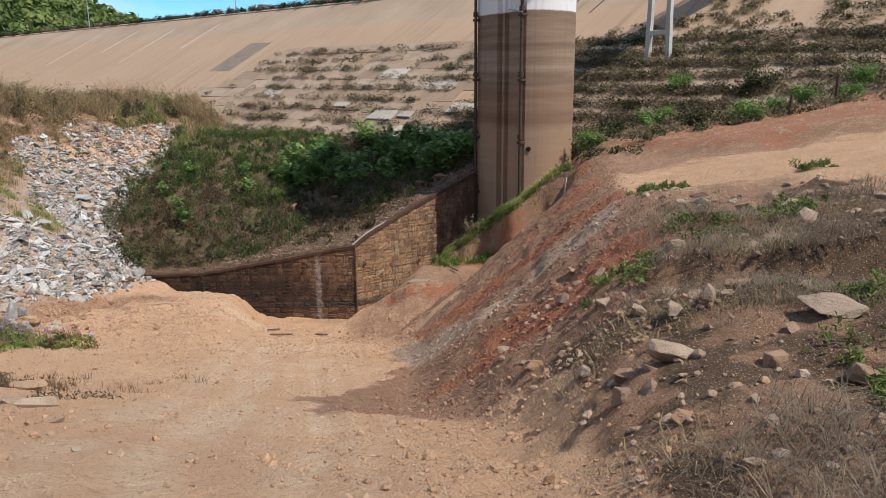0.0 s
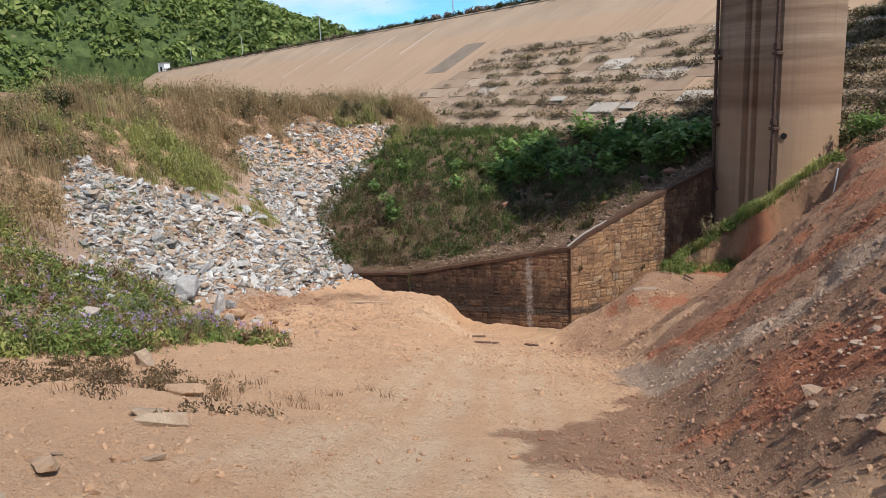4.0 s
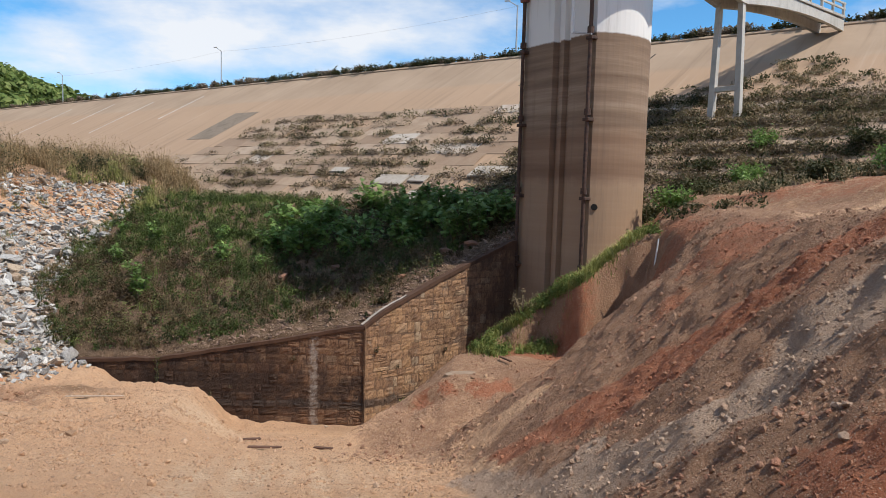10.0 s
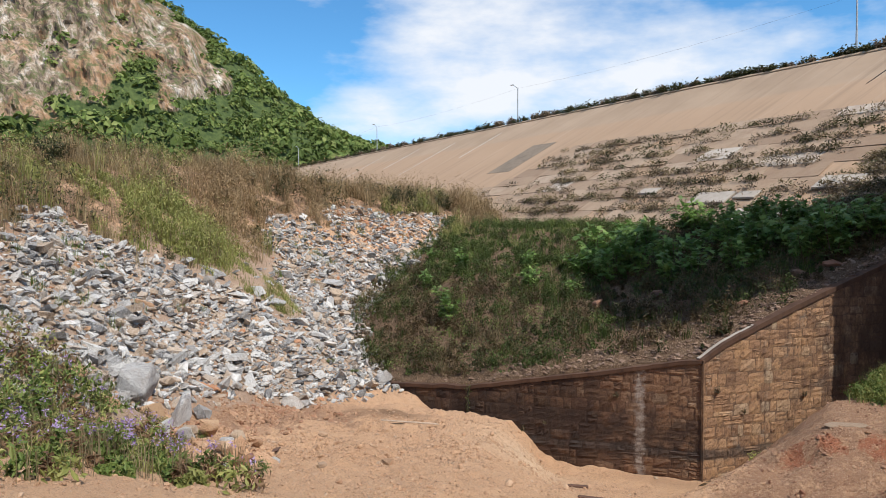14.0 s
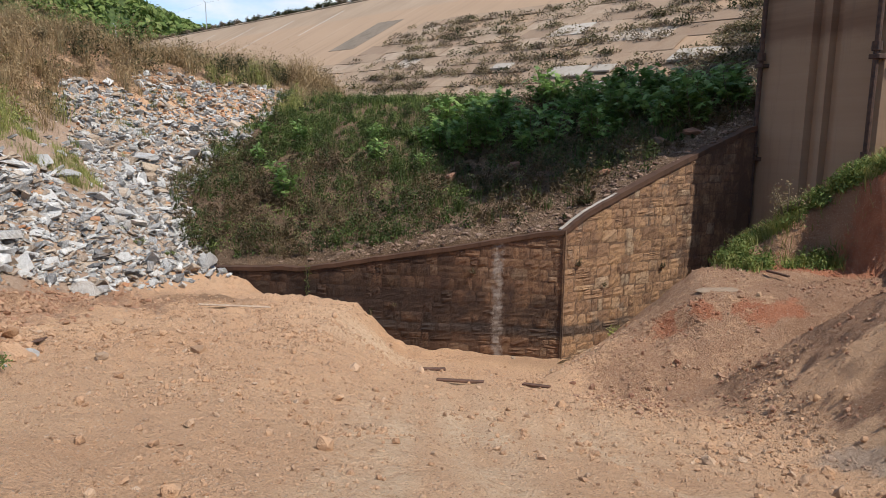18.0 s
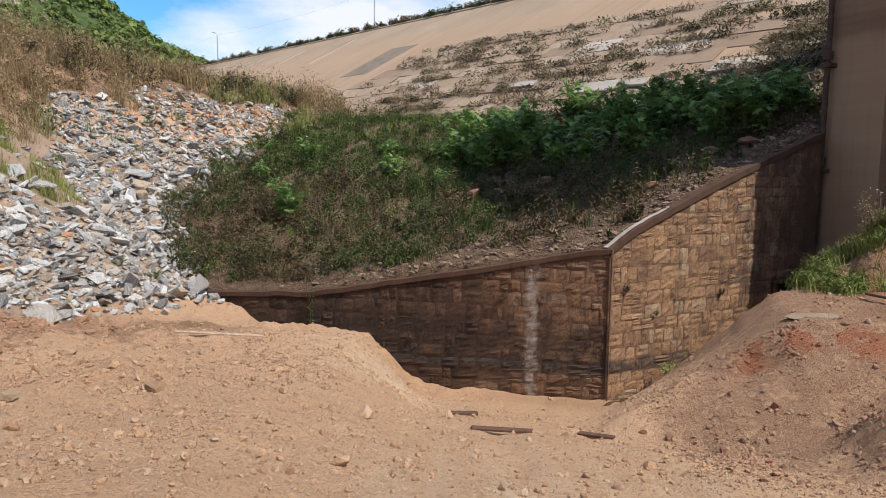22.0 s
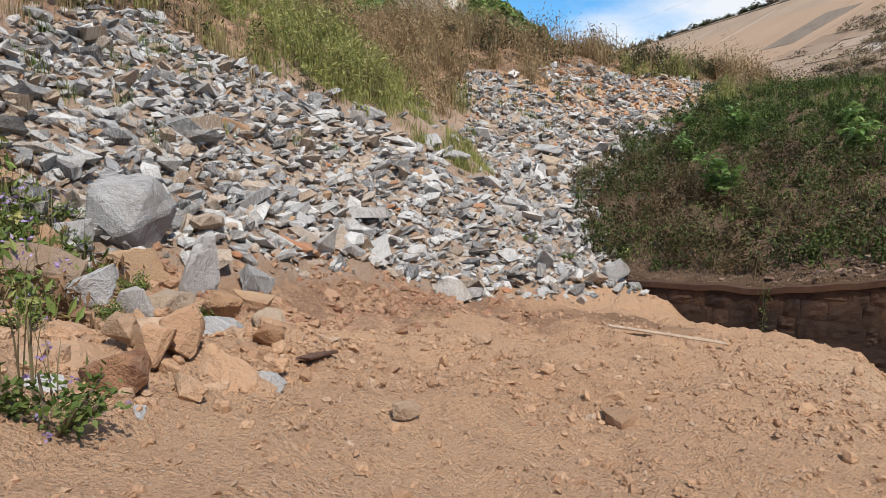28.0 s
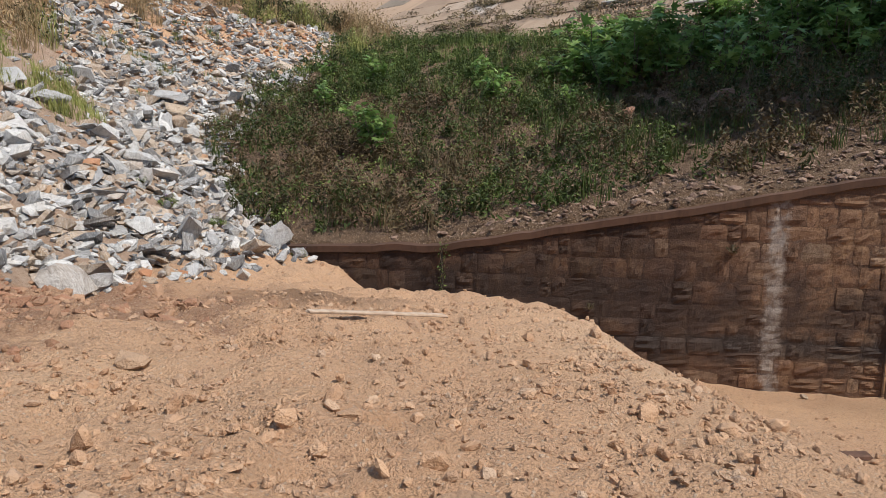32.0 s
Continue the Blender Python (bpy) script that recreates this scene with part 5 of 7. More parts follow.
def verge_on(x, y):
    """The littered verge beside the start of the ramp."""
    return sstep(x - verge_x(y), 0.15, 0.9) * sstep(-y + 1.2 * fbm(x, y, 0.4, 2, 127) + 5.5 * sstep(x, 13.2, 15.0), 29.5, 32.0)


def clod_keep(x, y):
    road = np.exp(-(((x - np.interp(y, [-44, -30, -18, -8], [11.0, 6.6, 2.2, -0.8])) / 2.4) ** 2))
    patch = 0.18 + 1.3 * sstep(fbm(x, y, 0.7, 3, 66), -0.12, 0.35)
    patch = np.maximum(patch, 1.1 * bank_at(x, y))
    k = 0.3 + 0.75 * sstep(x, -0.5, 2) * sstep(y, -18, -11) + 0.75 * sstep(x, 7, 9) + 0.55 * sstep(-x, 2, 6) * sstep(y, -19, -14)
    out = np.where((y > wall_y(np.minimum(x, 0)) - 0.05) & (x < 1) | (y > x - 0.3) & (x >= 1), 0, 1)
    return np.clip(patch * k * (1 - 0.6 * road), 0, 1) * out * sstep(x - toe_x(y), 0.2, 1.5)


rng = np.random.default_rng(31)
x, y = scatter(rng, 95000, -13, 15, -43, 6, clod_keep)
xn, yn = scatter(rng, 52000, -10, 6, -19, -5, lambda x, y: 0.12 + 0.88 * clod_keep(x, y))
xc, yc = scatter(rng, 42000, -6, 14, -41, -18, lambda x, y: 0.06 + 0.6 * clod_keep(x, y))
x, y = np.concatenate([x, xc]), np.concatenate([y, yc])
x, y = np.concatenate([x, xn[yn < wall_y(np.minimum(xn, 0)) - 0.1]]), np.concatenate([y, yn[yn < wall_y(np.minimum(xn, 0)) - 0.1]])
s = np.where(rng.random(len(x)) < 0.96, np.exp(rng.normal(-4.0, 0.5, len(x))), np.exp(rng.normal(-3.2, 0.45, len(x)))).clip(0.009, 0.17)
s = np.where(bank_at(x, y) > 0.5, np.minimum(s * 1.1, 0.075), s)
p = np.stack([x, y, ground_z(x, y) + s * 0.2], -1)
red, grey, cut = red_at(x, y) > 0.5, grey_at(x, y) > 0.5, (bank_at(x, y) > 0.5) | (rng.random(len(x)) < 0.6 * sstep(x, 0.8, 3.0) * sstep(y, -14, -9))
for name, pick, mat, label in (
    ("earth_clods", ~red & ~grey & ~cut, M_CLOD, "loose earth clods and pebbles strewn over the ramp"),
    ("bank_clods", ~red & ~grey & cut, M_BANKCLOD, "loose brown clods on the cut bank"),
    ("red_clods", red & ~grey, M_REDCLOD, "loose red clods in the run of red earth"),
    ("grey_clods", grey, M_GREYCLOD, "loose grey clods and gravel on the cut bank"),
):
    big = pick & (s > 0.04)
    tagged(stones(name, p[pick & ~big], s[pick & ~big], mat, rng, "oct", (1.0, 0.9, 0.7), 0.7), label, "clods", kind="stuff")
    tagged(stones(name.replace("clods", "lumps"), p[big], s[big], mat, rng, "ico", (1.0, 0.85, 0.7), 0.6), label.replace("loose", "larger loose"), "clods", kind="stuff")

# ---- wing wall stones ----
def stone_mesh(rng):
    """A rough-faced block, 1 x 1 on its face (x, z), built outwards along -y."""
    bm = bmesh.new()
    n = 4
    grid = []
    for i in range(n + 1):
        row = []
        for j in range(n + 1):
            u, v = i / n - 0.5, j / n - 0.5
            edge = i in (0, n) or j in (0, n)
            corner = i in (0, n) and j in (0, n)
            out = -0.021 - (rng.uniform(0, 0.007) if edge else rng.uniform(0.0, 0.042))
            k = float(rng.uniform(0.43, 0.48)) if corner else 0.49
            row.append(bm.verts.new((u * 2 * k + rng.uniform(-0.024, 0.012), out, v * 2 * k + rng.uniform(-0.03, 0.014))))
        grid.append(row)
    for i in range(n):
        for j in range(n):
            bm.faces.new((grid[i][j], grid[i + 1][j], grid[i + 1][j + 1], grid[i][j + 1]))
    rim = [grid[i][0] for i in range(n + 1)] + [grid[n][j] for j in range(1, n + 1)] + [grid[i][n] for i in range(n - 1, -1, -1)] + [grid[0][j] for j in range(n - 1, 0, -1)]
    back = [bm.verts.new((v.co.x, 0.06, v.co.z)) for v in rim]
    for k in range(len(rim)):
        q = (k + 1) % len(rim)
        bm.faces.new((rim[q], rim[k], back[k], back[q]))
    me = bpy.data.meshes.new("stone")
    bm.to_mesh(me)
    bm.free()
    me.materials.append(M_STONE)
    return me


rng = np.random.default_rng(5)
STONES = [stone_mesh(rng) for _ in range(22)]


def lay_stones(direction, out, length, height, z0):
    turn = Matrix((direction, -out, Vector((0, 0, 1)))).transposed().to_4x4()
    if direction.cross(-out).z < 0:
        turn = Matrix((-direction, -out, Vector((0, 0, 1)))).transposed().to_4x4()
    def lay(a, b, lo, hi):
        hi = min(hi, min(height(a), height(b)) - 0.17)
        if b - a < 0.13 or hi - lo < 0.1:
            return
        ob = new("stone", STONES[int(rng.integers(len(STONES)))])
        ob.parent = wing
        q = direction * ((a + b) / 2) - out * 0.075
        wide, tall = b - a - float(rng.uniform(0.012, 0.032)), hi - lo - float(rng.uniform(0.01, 0.028))
        ob.matrix_world = Matrix.Translation((q.x, q.y, (lo + hi) / 2 + float(rng.uniform(-0.015, 0.015)))) @ turn @ Matrix.Rotation(float(rng.normal(0, 0.03)), 4, "Y") @ Matrix.Diagonal((wide, float(rng.uniform(0.5, 1.15)), tall, 1))

    z = z0
    while z < 8.6:
        h = float(rng.uniform(0.33, 0.52))
        u = float(rng.uniform(-0.3, 0.0)) + 0.035
        while u < length:
            w = float(rng.choice([0.28, 0.38, 0.48, 0.6, 0.8])) * float(rng.uniform(0.85, 1.2))
            a, b = max(u, 0.035), min(u + w, length)
            pick = rng.random()
            if pick < 0.07:
                mid = z + h * float(rng.uniform(0.35, 0.65))
                lay(a, b, z, mid)
                lay(a, b, mid, z + h)
            elif pick < 0.12 and w > 0.6:
                mid, cut = z + h * float(rng.uniform(0.3, 0.5)), a + (b - a) * float(rng.uniform(0.3, 0.6))
                lay(a, b, z, mid)
                lay(a, cut, mid, z + h)
                lay(cut, b, mid, z + h)
            else:
                lay(a, b, z + float(rng.uniform(-0.03, 0.03)), z + h + float(rng.uniform(-0.03, 0.03)))
            u += w
        z += h


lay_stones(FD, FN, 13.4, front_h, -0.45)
lay_stones(RD, RN, 8.9, flank_h, -0.45)

# ---- plants ----


def blades(name, at, height, lean, width, material, rng, parent=None, curl=0.35):
    """Grass blades: each two bent segments, three triangles."""
    n = len(at)
    a = rng.uniform(0, 2 * math.pi, n)
    side = np.stack([-np.sin(a), np.cos(a), np.zeros(n)], -1)
    go = np.stack([np.cos(a), np.sin(a), np.zeros(n)], -1)
    h, l, w = np.asarray(height)[:, None], np.asarray(lean)[:, None], np.asarray(width)[:, None]
    up = np.array([0, 0, 1.0])
    base = at - up * 0.05
    mid = at + up * h * 0.55 + go * l * h * curl
    tip = at + up * h * (1 - 0.25 * l) + go * l * h
    v = np.stack([base - side * w, base + side * w, mid - side * w * 0.7, mid + side * w * 0.7, tip], 1)
    f = np.array([(0, 1, 3), (0, 3, 2), (2, 3, 4)])[None] + (np.arange(n) * 5)[:, None, None]
    return raw(name, v.reshape(-1, 3), f.reshape(-1, 3), material, parent)


def leaves(name, at, size, material, rng, parent=None, long=1.7, droop=0.5):
    """Small diamond leaves at places (n, 3)."""
    n = len(at)
    R = turns(rng, n, droop)
    q = np.array([(0, 0, 0), (0.5, 0.45, 0.06), (long, 0, -0.1), (0.5, -0.45, 0.06)])
    v = np.einsum("nij,kj->nki", R, q) * np.asarray(size)[:, None, None] + at[:, None]
    f = np.array([(0, 1, 2), (0, 2, 3)])[None] + (np.arange(n) * 4)[:, None, None]
    return raw(name, v.reshape(-1, 3), f.reshape(-1, 3), material, parent)


def facing_leaves(name, at, out, size, material, rng, parent=None, long=1.7, loose=0.5):
    """Diamond leaves that turn their faces roughly outwards from their clump."""
    n = len(at)
    nrm = out + rng.normal(0, loose, (n, 3)) + np.array([0, 0, 0.25])
    nrm /= np.linalg.norm(nrm, axis=1)[:, None] + 1e-9
    ax = np.cross(nrm, rng.normal(0, 1, (n, 3)) + np.array([0, 0, 0.9]))
    ax /= np.linalg.norm(ax, axis=1)[:, None] + 1e-9
    ay = np.cross(nrm, ax)
    q = np.array([(0, -0.5 * long, -0.08), (0.42, 0, 0.05), (0, 0.5 * long, -0.12), (-0.42, 0, 0.05)])
    v = q[None, :, :1] * ax[:, None] + q[None, :, 1:2] * ay[:, None] + q[None, :, 2:] * nrm[:, None]
    v = v * np.asarray(size)[:, None, None] + at[:, None]
    f = np.array([(0, 1, 2), (0, 2, 3)])[None] + (np.arange(n) * 4)[:, None, None]
    return raw(name, v.reshape(-1, 3), f.reshape(-1, 3), material, parent)


def stuff(ob, label, category):
    return tagged(ob, label, category, kind="stuff")


def tuft_places(rng, x, y, per, spread):
    """Places of blades clumped round tuft centres."""
    n = len(x)
    k = np.repeat(np.arange(n), per)
    px = x[k] + rng.normal(0, 1, len(k)) * spread
    py = y[k] + rng.normal(0, 1, len(k)) * spread
    return px, py, k


def weed_field(name, x, y, tall, per, material, rng, leaf=0.07, spread=0.22, label="", category="weeds"):
    """Leafy weeds: a cloud of small leaves over each stem place."""
    n = len(x)
    tall = np.asarray(tall) * np.ones(n)
    k = np.repeat(np.arange(n), per)
    t = rng.random(len(k)) ** 0.7
    r = spread * (0.35 + 0.65 * np.sin(np.pi * np.clip(t, 0.05, 0.95)))
    px, py = x[k] + rng.normal(0, 1, len(k)) * r, y[k] + rng.normal(0, 1, len(k)) * r
    p = np.stack([px, py, ground_z(x, y)[k] + t * tall[k] + 0.02], -1)
    ob = leaves(name, p, leaf * rng.uniform(0.6, 1.4, len(k)), material, rng)
    return stuff(ob, label, category)


def clumps(name, x, y, z, wide, tall, per, leaf, material, rng, label, category="weeds", long=2.4):
    """Rounded clumps of small leaves, denser towards the outside."""
    k = np.repeat(np.arange(len(x)), per)
    d = rng.normal(0, 1, (len(k), 3))
    d /= np.linalg.norm(d, axis=1)[:, None]
    r = rng.uniform(0.2, 1.0, len(k)) ** 0.45
    lump = 1 + 0.45 * np.sin(3.0 * np.arctan2(d[:, 1], d[:, 0]) + 2.4 * k)
    p = np.stack([x[k] + d[:, 0] * wide[k] * r * lump, y[k] + d[:, 1] * wide[k] * r * lump, z[k] + np.abs(d[:, 2]) * tall[k] * r], -1)
    return stuff(facing_leaves(name, p, d, leaf * rng.uniform(0.6, 1.4, len(k)), material, rng, None, long, 0.55), label, category)


rng = np.random.default_rng(41)


def in_slope(x, y):
    return (y > wall_y(np.minimum(x, 0)) + 0.9) & (y > x + 1.0) & (x < 7.2) & (back_z(x, y) > left_z(x, y) - 0.3) & (dam_z(x, y) < back_z(x, y) + 0.3)


def shade_weeds(x, y):
    bare = np.exp(-(((y - np.maximum(wall_y(x), x)) / 2.6) ** 2)) * sstep(x, -7.5, -3.5)
    bare = np.maximum(bare, 0.8 * sstep(fbm(x, y, 0.35, 3, 77), 0.18, 0.3) * sstep(x, -6, -2))
    return in_slope(x, y) * (1 - 0.93 * bare)


def rusty_at(x, y):
    return np.exp(-(((x + 13.4 + 0.25 * y) / 3.8) ** 2 + ((y - 4.2) / 3.6) ** 2))


def meadow_at(x, y):
    """The lighter grassy top of the slope, below the dam."""
    return sstep(y + 0.25 * x + 2.5 * fbm(x, y, 0.3, 2, 68), 4.5, 7.5) * sstep(-x, 5, 8)


x, y = scatter(rng, 4000, -27, 7, -1, 24, lambda x, y: shade_weeds(x, y) * (0.62 + 0.38 * sstep(fbm(x, y, 0.8, 3, 63), -0.2, 0.05)))
tone = fbm(x, y, 0.35, 3, 65) + 0.22 * rng.normal(0, 1, len(x)) + 0.6 * rusty_at(x, y) - 0.4 * meadow_at(x, y) - 0.07
tall = (0.3 + 1.1 * np.clip(1.6 * fbm(x, y, 0.6, 3, 64) + 0.5, 0, 1)) * rng.uniform(0.45, 1.3, len(x)) * (1 - 0.35 * meadow_at(x, y))
for name, q, mat, label in (("slope_weeds", (tone >= -0.1) & (tone < 0.14), M_OLIVE, "dense olive green weeds on the slope behind the wall"), ("slope_green_weeds", tone < -0.1, M_HERB, "fresh green weeds on the slope"), ("slope_dun_weeds", (tone >= 0.14) & (tone < 0.4), M_SEED, "dry brown weeds on the slope"), ("slope_rusty_weeds", tone >= 0.4, M_SEED, "rust brown seeding weeds on the slope")):
    n = int(q.sum())
    clumps(name, x[q], y[q], ground_z(x[q], y[q]), tall[q] * rng.uniform(0.3, 0.6, n), tall[q], 74, 0.06, mat, rng, label)
x, y = scatter(rng, 1300, -27, 6, -1, 24, lambda x, y: shade_weeds(x, y) * np.maximum(sstep(fbm(x, y, 0.3, 3, 61), 0.05, 0.2), 0.9 * meadow_at(x, y)))
weed_field("slope_herbs", x, y, rng.uniform(0.3, 0.8, len(x)), 30, M_GREEN, rng, 0.055, 0.22, "bright green herbs among the weeds")
x, y = scatter(rng, 1300, -21, -4, 0, 13, lambda x, y: shade_weeds(x, y) * rusty_at(x, y))
weed_field("slope_seed_heads", x, y, rng.uniform(0.4, 1.0, len(x)), 22, M_SEED, rng, 0.045, 0.2, "brown seed heads among the weeds of the slope")
for name, many, keep, tall0, mat, label in (
    ("slope_grass", 1500, lambda x, y: shade_weeds(x, y) * sstep(fbm(x, y, 0.5, 2, 69), -0.2, 0.1), 0.85, M_HERB, "green grass tufts on the slope"),
    ("slope_bright_grass", 1500, lambda x, y: shade_weeds(x, y) * np.maximum(meadow_at(x, y), 0.7 * sstep(fbm(x, y, 0.4, 2, 70), 0.15, 0.3)), 0.75, M_GREEN, "bright green grass on the upper slope"),
    ("slope_straw", 800, lambda x, y: shade_weeds(x, y) * sstep(fbm(x, y, 0.6, 2, 72), 0.0, 0.25), 0.9, M_DUN, "pale dry grass stalks on the slope"),
):
    x, y = scatter(rng, many, -27, 7, -1, 24, keep)
    px, py, k = tuft_places(rng, x, y, 20, 0.13)
    h = rng.uniform(0.5, 1.15, len(x))[k] * tall0 * rng.uniform(0.5, 1.1, len(px))
    stuff(blades(name, np.stack([px, py, ground_z(px, py)], -1), h, rng.uniform(0.1, 0.6, len(px)), rng.uniform(0.007, 0.014, len(px)), mat, rng), label, "grass")

# stones and litter on the bare strip by the coping
x, y = scatter(rng, 9000, -12, 7, -1.6, 9, lambda x, y: in_slope(x, y + 0.6) * np.exp(-(((y - np.maximum(wall_y(x), x)) / 2.4) ** 2)) * sstep(x, -12, -6))
stuff(stones("slope_litter", np.stack([x, y, ground_z(x, y) + 0.02], -1), np.exp(rng.normal(-3.0, 0.6, len(x))).clip(0.02, 0.16), M_REDCHIP, rng, "ico", (1.1, 0.85, 0.45), 0.3), "flat broken stones lying behind the coping", "stones")
for bx, by, s in ((-6.0, 6.2, 0.55), (-4.2, 4.4, 0.4), (-1.6, 5.4, 0.45), (3.0, 6.4, 0.4), (4.4, 7.0, 0.45), (1.0, 4.2, 0.3), (-3.4, 6.9, 0.5)):
    boulder((bx, by, gz(bx, by) + 0.12), s, (1.2, 0.8, 0.5), (rng.normal(0, 8), rng.normal(0, 8), rng.uniform(0, 360)), M_REDSTONE, "flat reddish stone lying among the weeds", rng, "stones on the weedy slope", "stone_slab")

# broad-leaved shrubs


def palm_leaf(size):
    """A five-lobed leaf outline, flat, its stalk at the origin."""
    pts = [(0, 0, 0)]
    for k in range(11):
        a = radians(-120 + 24 * k)
        r = size * (1.0 if k % 2 else 0.45) * (1 - 0.25 * abs(k - 5) / 5)
        pts.append((r * math.cos(a) + size * 0.2, r * math.sin(a), -0.12 * r))
    return np.array(pts), [(0, k, k + 1) for k in range(1, 11)]


def broad_shrub(name, rng, tall, wide, count, leaf, label, group):
    ob = thing(name, (0, 0, 0), label, "shrub", group)
    bm = bmesh.new()
    tips = []
    for _ in range(9):
        a, r = rng.uniform(0, 6.28), rng.uniform(0.2, 1.0) * wide
        e = Vector((r * math.cos(a), r * math.sin(a), tall * rng.uniform(0.6, 1.0)))
        tube(bm, 0.03, 0.012, (0.1 * math.cos(a), 0.1 * math.sin(a), -0.15), e, 5)
        tips.append(e)
    part("stem", bm, M_TWIG, ob)
    V, F = [], []
    pv, pf = palm_leaf(1.0)
    R = turns(rng, count, 0.45)
    for i in range(count):
        e = tips[i % len(tips)]
        t = rng.uniform(0.35, 1.05)
        c = np.array(e * t) + rng.normal(0, 0.2, 3) * wide
        c[2] = max(0.12, c[2])
        s = leaf * rng.uniform(0.6, 1.3)
        F += [tuple(np.array(f) + len(V)) for f in pf]
        V += list((R[i] @ (pv * s).T).T + c)
    raw("foliage", V, F, M_LEAF, ob)
    return ob


rng = np.random.default_rng(43)
G_S = "broad-leaved shrubs on the slope"
kinds = [broad_shrub("broad_leaf_shrub", rng, t, w, c, l, "dark green broad-leaved shrub behind the wing wall", G_S) for t, w, c, l in ((1.7, 0.9, 190, 0.26), (1.3, 0.8, 150, 0.24), (2.0, 1.0, 230, 0.27))]
spots = []
for k in range(70):
    sx = float(rng.uniform(-8.5, 6.8))
    sy = float(np.interp(sx, [-7, 0, 7], [11.0, 10.5, 10.2]) + rng.uniform(-2.4, 6.5))
    if sy > sx + 2.6 and dam_z(sx, sy) < back_z(sx, sy) + 0.4:
        spots.append((sx, sy))
spots += [(-13.5, 4.6), (-15.5, 7.5), (-11.0, 9.6), (-17.5, 9.0), (-9.5, 12.5), (-12.5, 13.0), (-16.5, 12.0), (-19.5, 13.5)]
for k, (sx, sy) in enumerate(spots):
    m = Matrix.Translation((sx, sy, gz(sx, sy))) @ Matrix.Rotation(float(rng.uniform(0, 6.28)), 4, "Z")
    if k < 3:
        kinds[k].matrix_basis = m
    else:
        ob = copy_thing(kinds[k % 3], m)
        ob.scale = [float(rng.uniform(0.55, 0.8) if sx < -8 else rng.uniform(0.8, 1.2))] * 3

# ---- rubble bank grass ----
rng = np.random.default_rng(47)


def feather_at(x, y):
    return np.exp(-(((x + 25.5) / 4.0) ** 4 + ((y + 3.5) / 3.6) ** 4)) + 0.9 * np.exp(-(((x + 22.3) / 1.4) ** 2 + ((y + 2.4) / 0.8) ** 2))


def upper_left(x, y):
    h = left_z(x, y)
    r = rubble_keep(x, y)
    return sstep(h, 7.5, 9.6) * (1 - sstep(r, 0.1, 0.35)) * (x < -9) * (dam_z(x, y) < h + 0.3)


x, y = scatter(rng, 11000, -40, -10, -30, 36, lambda x, y: np.maximum(upper_left(x, y), (left_z(x, y) > 8.0) * feather_at(x, y)) * sstep(fbm(x, y, 1.1, 3, 84), -0.45, -0.1))
patch = fbm(x, y, 0.28, 3, 19) + 0.12 * rng.normal(0, 1, len(x))
other = fbm(x, y, 0.33, 3, 54) + 0.12 * rng.normal(0, 1, len(x))
green = (rng.random(len(x)) < 0.9 * feather_at(x, y) * 1.2) | (patch > 0.16) & (other > 0.05)
grow = 0.5 + 1.6 * np.clip(1.5 * fbm(x, y, 0.55, 3, 88) + 0.5, 0, 1)
for name, pick, mat, per, high, label, blade in (
    ("feathery_weeds", green, M_FEATHER, 44, 0.8, "yellow green feathery weeds above the rubble", False),
    ("feathery_grass", green & (rng.random(len(x)) < 0.5), M_FEATHER, 26, 0.9, "pale green grass hanging over the rubble", True),
    ("russet_reeds", ~green & (patch < -0.08) & (rng.random(len(x)) < 0.6), M_RUSSET, 22, 1.0, "russet seeding reeds on the rubble bank", True),
    ("russet_plumes", ~green & (patch < -0.14), M_RUSSET, 40, 1.1, "russet seed plumes above the reeds", False),
    ("dry_grass_bank", ~green & (patch >= -0.08) & (other < 0.0), M_DRY, 24, 0.8, "tall dry straw grass on top of the rubble bank", True),
    ("bank_weeds", ~green & (patch >= -0.08) & (other >= 0.0), M_OLIVE, 40, 0.8, "olive green weeds in the dry grass", False),
    ("dun_grass", rng.random(len(x)) < 0.12, M_DUN, 26, 0.8, "dull brown grass between the taller weeds", True),
):
    tx, ty, th = x[pick], y[pick], (grow * high)[pick]
    if blade:
        px, py, k = tuft_places(rng, tx, ty, per, 0.17)
        ob = blades(name, np.stack([px, py, ground_z(px, py)], -1), th[k] * rng.uniform(0.5, 1.2, len(px)), rng.uniform(0.08, 0.45, len(px)), rng.uniform(0.007, 0.015, len(px)), mat, rng)
        stuff(ob, label, "grass")
    else:
        few = rng.random(len(tx)) < 0.6
        tx, ty, th = tx[few], ty[few], th[few]
        clumps(name, tx, ty, ground_z(tx, ty), th * rng.uniform(0.35, 0.9, len(tx)), th * rng.uniform(0.7, 1.5, len(tx)), 84, 0.06, mat, rng, label, "weeds", 3.4)
x, y = scatter(rng, 1500, -25, -16.5, -5, 4.5, lambda x, y: (rubble_keep(x, y) < 0.15) * (left_z(x, y) > 5.4) * sstep(fbm(x, y, 0.9, 3, 86), -0.15, 0.15) * 0.8)
px, py, k = tuft_places(rng, x, y, 18, 0.13)
stuff(blades("strip_grass", np.stack([px, py, ground_z(px, py)], -1), rng.uniform(0.15, 0.55, len(px)), rng.uniform(0.2, 0.9, len(px)), rng.uniform(0.006, 0.012, len(px)), M_FEATHER, rng), "pale grass tufts on the bare strip of the bank", "grass")
